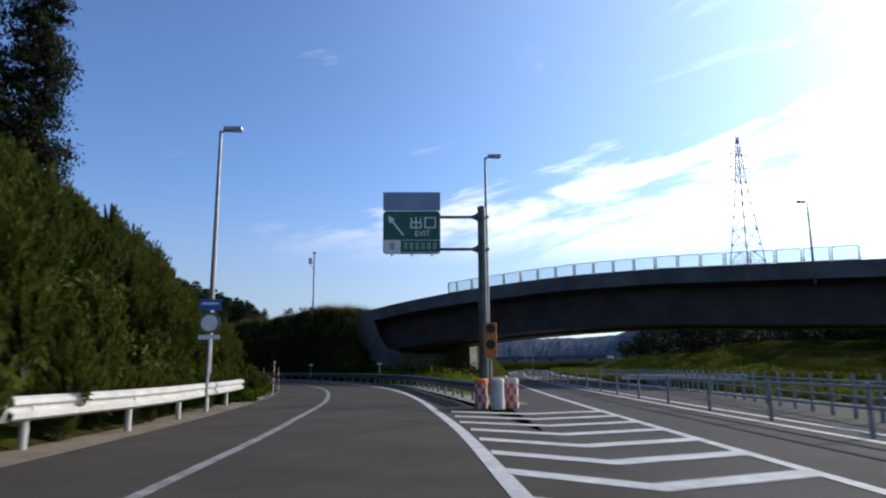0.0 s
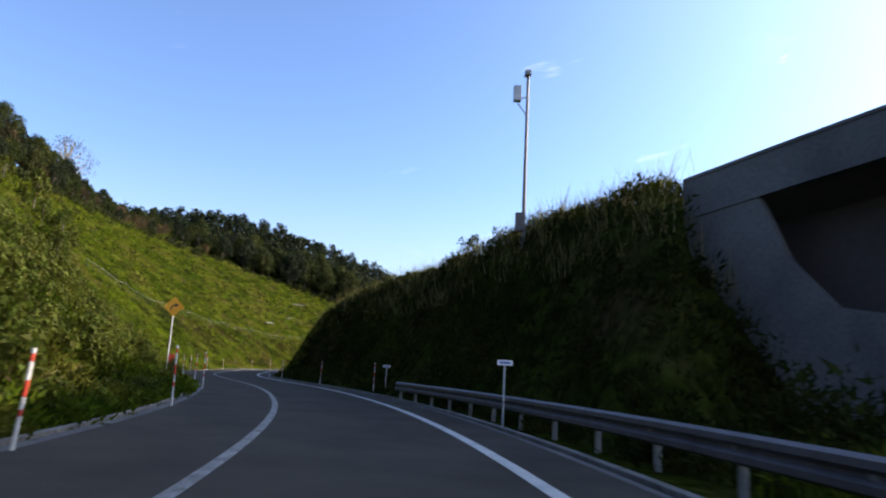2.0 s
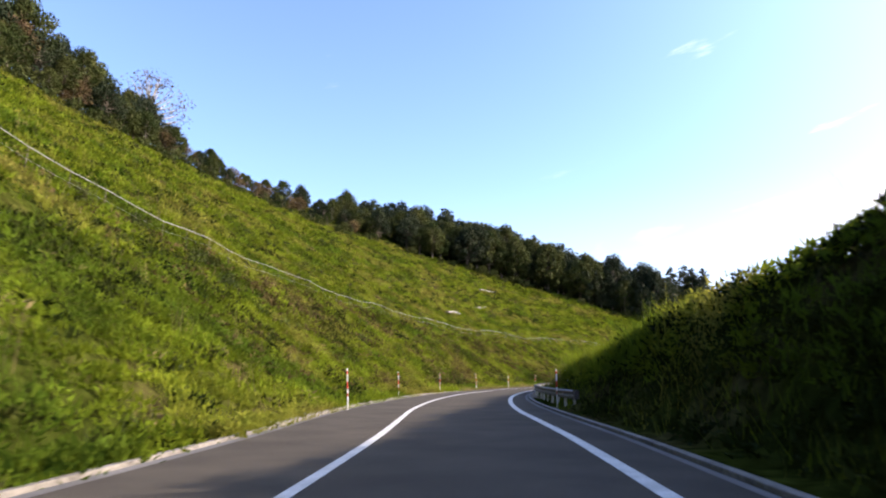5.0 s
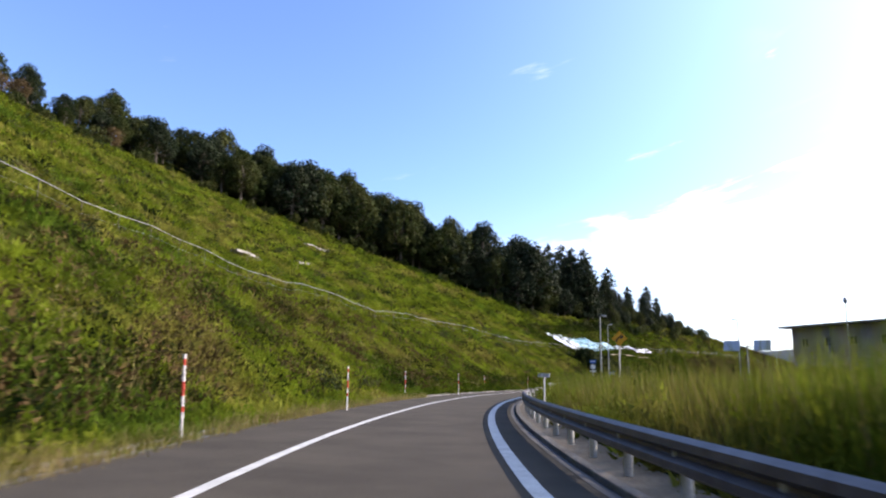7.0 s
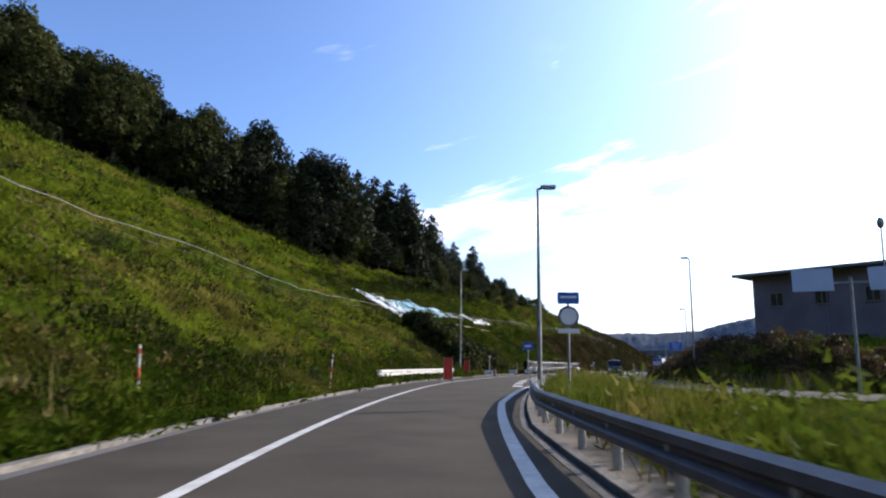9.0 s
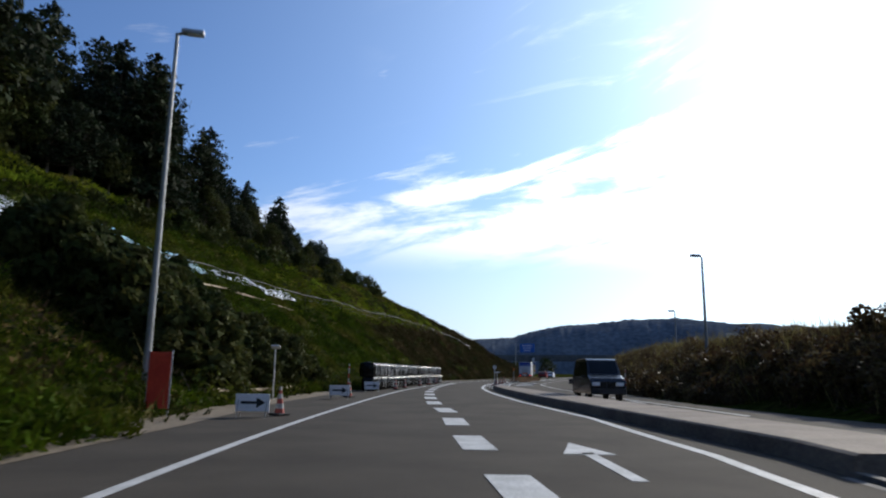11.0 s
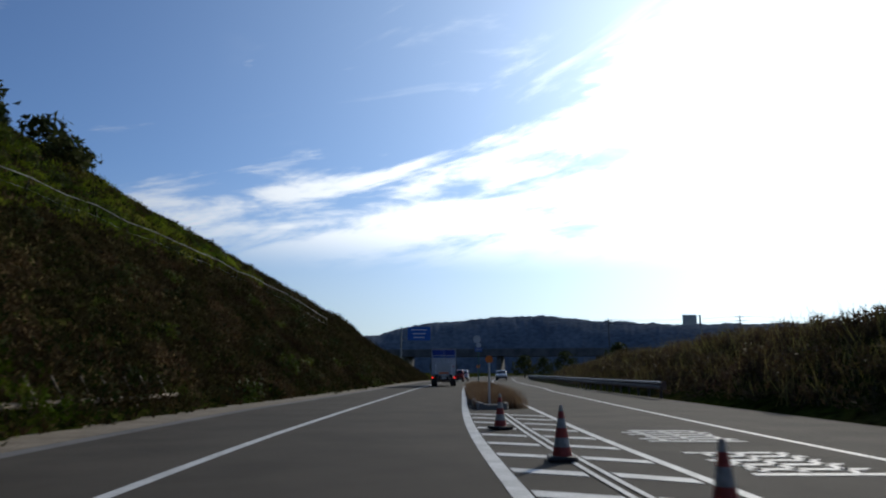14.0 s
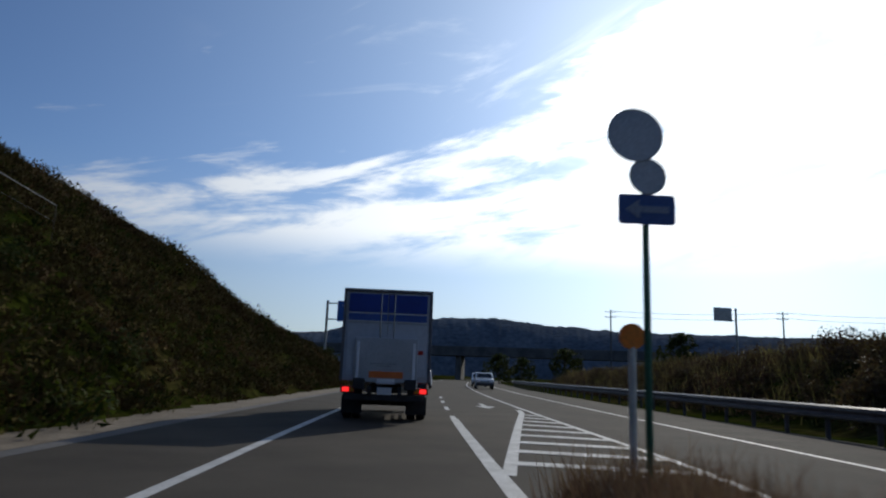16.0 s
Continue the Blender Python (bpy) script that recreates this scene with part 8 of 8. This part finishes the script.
# ---------------- grass ----------------
def blades(name, spots, hmin, hmax, width, per, material, label, seed, lean=0.35, spread=0.22):
    """Many leaning blades, joined into one sheet of grass. spots: x, y, z rows."""
    rng = np.random.RandomState(seed)
    n = len(spots) * per
    base = np.repeat(np.asarray(spots, float), per, axis=0)
    base[:, :2] += rng.normal(size=(n, 2)) * spread
    h = rng.uniform(hmin, hmax, n) * np.repeat(rng.uniform(0.65, 1.2, len(spots)), per)
    a = rng.uniform(0, 6.283, n)
    side = np.stack([np.cos(a), np.sin(a), np.zeros(n)], 1) * (width * rng.uniform(0.6, 1.3, n))[:, None]
    b = rng.uniform(0, 6.283, n)
    out = np.stack([np.cos(b), np.sin(b), np.zeros(n)], 1) * (h * rng.uniform(0.1, lean * 2, n))[:, None]
    up = np.zeros((n, 3))
    up[:, 2] = h
    p0, p1 = base - side, base + side
    tip = base + up + out
    P = np.stack([p0, p1, tip], 1).reshape(-1, 3)
    tris = np.arange(3 * n).reshape(-1, 3)
    me = bpy.data.meshes.new(name)
    me.from_pydata(P.tolist(), [], tris.tolist())
    me.materials.append(material)
    return tagged(new(name, me), label, "grass", kind="stuff")


def on_road(s, d):
    tx, ty = np.interp(s, AXS, AXT[:, 0]), np.interp(s, AXS, AXT[:, 1])
    x, y = np.interp(s, AXS, AXIS[:, 0]) + d * ty, np.interp(s, AXS, AXIS[:, 1]) - d * tx
    return np.stack([x, y, height(x, y) - 0.07], 1)


def field(s0, s1, d0, d1, count, seed):
    rng = np.random.RandomState(seed)
    s, f = rng.uniform(s0, s1, count), rng.uniform(0, 1, count)
    a = d0(s) if callable(d0) else np.full(count, float(d0))
    b = d1(s) if callable(d1) else np.full(count, float(d1))
    return on_road(s, a + (b - a) * f)


def clear_of_bridge(p):
    """Drops the spots that lie on the overpass or inside its abutment."""
    q, w = bridge_lw(p[:, 0], p[:, 1])
    return p[~((q > -11.9) & (w > -0.5) & (w < 15.5) & ((q < -5) | (p[:, 2] > 0.5)))]


def low_down(p):
    """Keeps the spots on level ground beside the overpass."""
    return clear_of_bridge(p[(p[:, 2] < 0.6) & (p[:, 0] < main_axis_x(p[:, 1]) - 2.5)])


def off_side_road(p):
    """Keeps grass off the road that joins from beside the building."""
    keep = np.ones(len(p), bool)
    for a, b in zip(SIDE_ROAD[:-1], SIDE_ROAD[1:]):
        a, b = np.array(a, float), np.array(b, float)
        t = np.clip(((p[:, :2] - a) @ (b - a)) / ((b - a) @ (b - a)), 0, 1)
        keep &= np.linalg.norm(p[:, :2] - a - t[:, None] * (b - a), axis=1) > 4.1
    return p[keep]


def clumps(name, spots, radius, tall, size, per, material, label, seed, slim=0.42, category="weeds"):
    """Low leafy tufts of many heights, joined into one cover of plants."""
    rng = np.random.RandomState(seed)
    m = len(spots)
    spots = np.asarray(spots, float)
    n = m * per
    # taller and lower patches
    patch = 0.75 + 0.45 * np.sin(spots[:, 0] * 0.9 + 1.7 * np.sin(spots[:, 1] * 0.5)) * np.sin(spots[:, 1] * 0.8 + 1.1 * np.sin(spots[:, 0] * 0.37))
    sc = np.repeat(rng.uniform(0.55, 1.35, m) * patch, per)
    base = np.repeat(spots, per, axis=0)
    a, r = rng.uniform(0, 6.283, n), np.sqrt(rng.uniform(0, 1, n))
    out = np.stack([np.cos(a), np.sin(a), np.zeros(n)], 1)
    c = base + out * (r * radius * (0.6 + 0.4 * sc))[:, None]
    c[:, 2] += tall * sc * (1 - 0.65 * r * r) * rng.uniform(0.05, 1.0, n)
    ax = out * rng.uniform(0.1, 1.0, n)[:, None] + rng.normal(size=(n, 3)) * 0.35
    ax[:, 2] += rng.uniform(0.1, 1.1, n)
    ax /= np.linalg.norm(ax, axis=1, keepdims=True)
    b = np.cross(ax, rng.normal(size=(n, 3)))
    b /= np.linalg.norm(b, axis=1, keepdims=True) + 1e-6
    sz = (size * rng.uniform(0.55, 1.5, n))[:, None]
    b = b * sz * slim * 0.5
    P = np.stack([c - b, c + b, c + ax * sz], 1).reshape(-1, 3)
    F = np.arange(3 * n).reshape(-1, 3)
    me = bpy.data.meshes.new(name)
    me.from_pydata(P.tolist(), [], F.tolist())
    me.materials.append(material)
    return tagged(new(name, me), label, category, kind="stuff")


lk = lambda o: (lambda s: LEFT_KERB(s) - o)
rk = lambda o: (lambda s: RIGHT_KERB(np.clip(s, 24, 286)) + o)
edge = lambda s: WOOD_EDGE(s) - 1
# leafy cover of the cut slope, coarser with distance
# shade below the shrubs comes from the darker grass colour
clumps("slope_cover_first", field(24, 78, lk(0.12), lk(8), 2700, 54), 0.34, 0.55, 0.15, 32, GRASS_DEEP_SHADE, "slope-foot weeds with the shade in their colour", 54)
clumps("slope_cover_near", field(76, 216, lk(0.12), lk(8), 7000, 1), 0.34, 0.55, 0.15, 32, GRASS, "leafy yellow-green weeds on the foot of the slope", 1)
clumps("slope_cover_middle", field(80, 296, lk(7.5), lk(24), 9500, 2), 0.5, 0.6, 0.24, 26, GRASS, "leafy yellow-green weeds on the slope", 2)
# foot, works and bend: shade is painted in by the grass colour
clumps("slope_cover_foot", field(212, 288, lk(0.12), lk(4), 2300, 37), 0.36, 0.65, 0.15, 36, GRASS_DEEP_SHADE, "weeds along the slope foot, shade in their colour", 37)
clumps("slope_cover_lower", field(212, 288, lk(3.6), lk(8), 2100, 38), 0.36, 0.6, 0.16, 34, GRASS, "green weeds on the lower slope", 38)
clumps("slope_cover_shady", field(284, 345, lk(1.2), lk(9), 3400, 34), 0.36, 0.6, 0.15, 34, GRASS_DEEP_SHADE, "weeds on the shady slope foot, coloured for shade", 34)
clumps("slope_cover_shady_upper", field(290, 352, lk(8.5), lk(24), 3400, 35), 0.5, 0.65, 0.22, 28, GRASS_DEEP_SHADE, "weeds on the shady slope, coloured for shade", 35)
clumps("slope_cover_far", field(100, 330, lk(23), edge, 11000, 3), 0.7, 0.7, 0.36, 22, GRASS, "yellow-green weeds on the upper slope", 3)
clumps("slope_cover_dark", field(60, 400, lk(0.6), lk(22), 2600, 4), 0.55, 0.75, 0.17, 42, WEED_DARK_SHADE, "dark leafy weed tufts on the slope", 4)
clumps("slope_cover_dark_far", field(110, 330, lk(20), edge, 1300, 24), 0.8, 0.9, 0.34, 30, WEED_DARK_SHADE, "dark leafy weed tufts on the upper slope", 24)
clumps("slope_cover_brown", field(60, 345, lk(0.4), lk(26), 550, 25), 0.6, 0.5, 0.18, 34, GRASS_DRY, "withered tan weeds on the slope", 25, 0.3)
clumps("shaded_slope_cover", np.concatenate([field(350, 392, lk(1.2), lk(11), 3600, 13), field(390, 445, lk(1.2), lk(17), 4600, 48)]), 0.42, 0.7, 0.15, 44, WEED_BROWN, "withered brown weeds on the shaded slope", 13)
clumps("shaded_slope_upper", field(376, 425, lk(15), lk(25), 1800, 42), 0.5, 0.7, 0.2, 34, WEED_BROWN, "withered brown weeds on the upper shaded slope", 42)
clumps("slope_cover_bend", field(338, 356, lk(1.2), lk(11), 1300, 46), 0.4, 0.65, 0.15, 36, GRASS_DEEP_SHADE, "weeds on the shaded slope, coloured for shade", 46)
clumps("slope_cover_bend_upper", field(338, 396, lk(10.5), lk(22), 2700, 47), 0.45, 0.5, 0.18, 34, GRASS, "yellow-green weeds on the upper slope by the bend", 47)
clumps("slope_cover_bend_dry", field(345, 396, lk(10), lk(23), 1500, 50), 0.4, 0.55, 0.15, 32, WEED_BROWN, "withered tufts on the upper slope by the bend", 50)
clumps("shaded_slope_green", field(338, 445, lk(1.2), lk(20), 1100, 26), 0.5, 0.8, 0.17, 34, WEED_DARK_SHADE, "dark weeds on the shaded slope, coloured for shade", 26)
clumps("slope_cover_olive", field(150, 300, lk(2.0), lk(14), 1300, 51), 0.7, 0.65, 0.17, 36, WEED_BROWN, "olive-brown weeds on the lower slope", 51)


def patchy(p, share, size=4.0):
    """Keeps the spots of irregular patches some metres across."""
    v = np.sin(p[:, 0] / size * 1.7 + 2.1 * np.sin(p[:, 1] / size * 0.9)) + np.sin(p[:, 1] / size * 1.3 + 1.6 * np.sin(p[:, 0] / size * 0.7 + 1.1)) + 0.6 * np.sin((p[:, 0] + p[:, 1]) / size * 3.1)
    return p[v > np.quantile(v, 1 - share)]


clumps("slope_patch_brown", patchy(field(166, 236, lk(1.6), lk(12.5), 3400, 61), 0.42), 0.5, 0.7, 0.16, 34, WEED_BROWN, "withered brown weed patches on the lower slope", 61)
clumps("slope_patch_dark", patchy(field(140, 290, lk(0.9), lk(13), 3600, 62), 0.30, 3.0), 0.6, 0.85, 0.17, 40, WEED_DARK_SHADE, "dark rank weed patches on the lower slope", 62)
clumps("slope_patch_upper", patchy(field(130, 300, lk(16), lambda s: WOOD_EDGE(s) + 3, 3000, 63), 0.24, 6.0), 0.8, 0.8, 0.28, 30, GRASS_DEEP_SHADE, "deep green weed patches on the upper slope", 63)
blades("verge_overhang", field(182, 216, lk(0.25), lambda s: LEFT_KERB(s) + 0.22, 1500, 64), 0.12, 0.42, 0.008, 9, GRASS_DRY, "dry grass hanging over the kerb", 64, spread=0.12)
blades("verge_overhang_green", field(140, 216, lk(0.3), lk(-0.08), 1500, 65), 0.12, 0.45, 0.009, 9, GRASS, "green grass hanging over the kerb", 65, spread=0.10)
blades("slope_grass_near", field(60, 286, lk(0.3), lk(8), 6500, 27), 0.2, 0.6, 0.011, 9, GRASS, "fine green grass on the foot of the slope", 27)
blades("slope_plumes", field(85, 300, lk(1.0), lambda s: WOOD_EDGE(s) + 2, 700, 28), 0.6, 1.3, 0.014, 9, GRASS_DRY, "pale seeding grass plumes on the slope", 28)
# embankment of the overpass; its shade is put into the weeds' colour
clumps("embankment_cover", clear_of_bridge(np.concatenate([field(50, 150, rk(1.0), rk(10.5), 8000, 5), field(150, 172, rk(2.0), rk(10.5), 500, 39)])), 0.4, 0.6, 0.16, 26, WEED_DARK_SHADE, "embankment weeds with the shade in their dark colour", 5)
clumps("embankment_green", clear_of_bridge(field(112, 180, rk(2.2), rk(10.5), 5000, 29)), 0.4, 0.7, 0.16, 24, GRASS, "green weeds on the embankment", 29)
blades("embankment_grass_shade", clear_of_bridge(field(64, 118, rk(1.2), rk(10), 2400, 55)), 0.3, 0.85, 0.014, 9, WEED_DARK_SHADE, "fine embankment grass with the shade in its colour", 55)
blades("embankment_grass", clear_of_bridge(field(114, 176, rk(1.2), rk(10), 2500, 30)), 0.3, 0.85, 0.014, 9, GRASS, "fine grass on the embankment", 30)
blades("crest_grass", clear_of_bridge(field(66, 165, rk(4.0), rk(9.5), 1800, 6)), 0.6, 1.35, 0.014, 9, GRASS_DRY, "tall seeding grass on the embankment crest", 6)
# rank growth on the verge below the overpass
clumps("underpass_weeds", low_down(field(32, 59, rk(1.6), rk(9.5), 1700, 52)), 0.45, 1.0, 0.18, 30, GRASS, "tall leafy weeds on the verge below the overpass", 52)
clumps("underpass_scrub", low_down(field(46, 80, rk(3.5), rk(13), 900, 53)), 0.8, 1.7, 0.2, 60, WEED_DARK_SHADE, "dark rank bushes below the overpass", 53, category="scrub")
# verges on the right
blades("verge_grass_right", low_down(field(26, 59, rk(1.2), rk(9), 3400, 7)), 0.3, 0.8, 0.014, 9, GRASS, "tall green grass behind the guardrail", 7)
blades("field_grass", np.concatenate([field(166, 226, rk(1.3), rk(9), 9500, 8), off_side_road(field(226, 266, rk(0.9), rk(3.5), 1300, 18))]), 0.4, 1.05, 0.014, 9, GRASS_FIELD, "tall green grass behind the guardrail", 8)
blades("field_grass_dry", off_side_road(field(166, 226, rk(1.8), rk(14), 3000, 9)), 0.7, 1.55, 0.011, 9, GRASS_DRY, "tall yellowish grass in the field", 9)
clumps("field_cover", np.concatenate([off_side_road(field(166, 228, rk(0.9), rk(30), 6000, 10)), off_side_road(field(228, 266, rk(0.9), rk(4.5), 700, 36))]), 0.45, 0.95, 0.17, 30, GRASS_FIELD, "rough leafy weeds in the field", 10)
bank = lambda s: np.interp(s, [266, 292, 320, 345, 365, 395, 440], [16, 12.2, 11.7, 11.2, 10.5, 11.8, 13.5])
clumps("bank_weeds", field(284, 470, bank, 22, 8500, 11), 0.5, 0.8, 0.17, 30, GRASS_RED, "reddish-brown weeds on the low bank", 11, 0.3)
clumps("bank_mouth_cover", off_side_road(field(262, 290, bank, 30, 2500, 33)), 0.5, 0.9, 0.2, 26, GRASS, "yellow-green weeds at the mouth of the side road", 33)
blades("bank_plumes", field(266, 470, bank, 20, 2600, 31), 0.6, 1.3, 0.02, 8, GRASS_DRY, "tan seeding grass on the low bank", 31)
ISLAND_GRASS = mat("reddish_dry_grass", (0.16, 0.10, 0.06), (0.24, 0.17, 0.10), 0.6, 0.85, fine=3.0, fine_amount=0.3, spec=0.1, random_tint=0.3, translucent=0.25)
blades("field_reeds", off_side_road(field(180, 229, rk(1.7), rk(10), 3600, 45)), 0.9, 1.65, 0.016, 10, GRASS_FIELD, "tall reed-like grass in the field", 45, 0.22)
clumps("field_weeds_green", off_side_road(patchy(field(176, 228, rk(1.6), rk(12), 3000, 66), 0.5, 3.0)), 0.5, 1.0, 0.17, 34, GRASS, "fresh green leafy weeds in the field", 66)
clumps("field_weeds_dark", off_side_road(patchy(field(166, 214, rk(2.6), rk(8), 1500, 67), 0.25, 3.0)), 0.55, 1.0, 0.15, 36, GRASS_RED, "dull reddish weeds in the field", 67)
blades("bank_end_grass", field(146, 162, rk(2.4), rk(8.5), 1500, 49), 0.5, 1.05, 0.015, 10, GRASS, "lit grass on the low end of the embankment", 49)
blades("tall_reeds", field(160, 186, rk(2.4), rk(8.5), 2600, 41), 0.75, 1.6, 0.016, 10, GRASS, "tall lit grass on the low end of the embankment", 41)
blades("island_grass", field(363.6, 388.5, 1.42, 2.78, 5200, 12), 0.25, 0.68, 0.010, 9, ISLAND_GRASS, "dry straw-coloured grass on the median island", 12, spread=0.12)


def main_verge():
    rng = np.random.RandomState(14)
    y = rng.uniform(-5, 210, 9000)
    x = main_axis_x(y) + 9 + rng.uniform(0, 20, 9000)
    return np.stack([x, y, height(x, y) - 0.07], 1)


clumps("main_verge_grass", main_verge(), 0.6, 0.7, 0.3, 14, GRASS_FIELD, "rough grass beyond the main road", 14, category="grass")
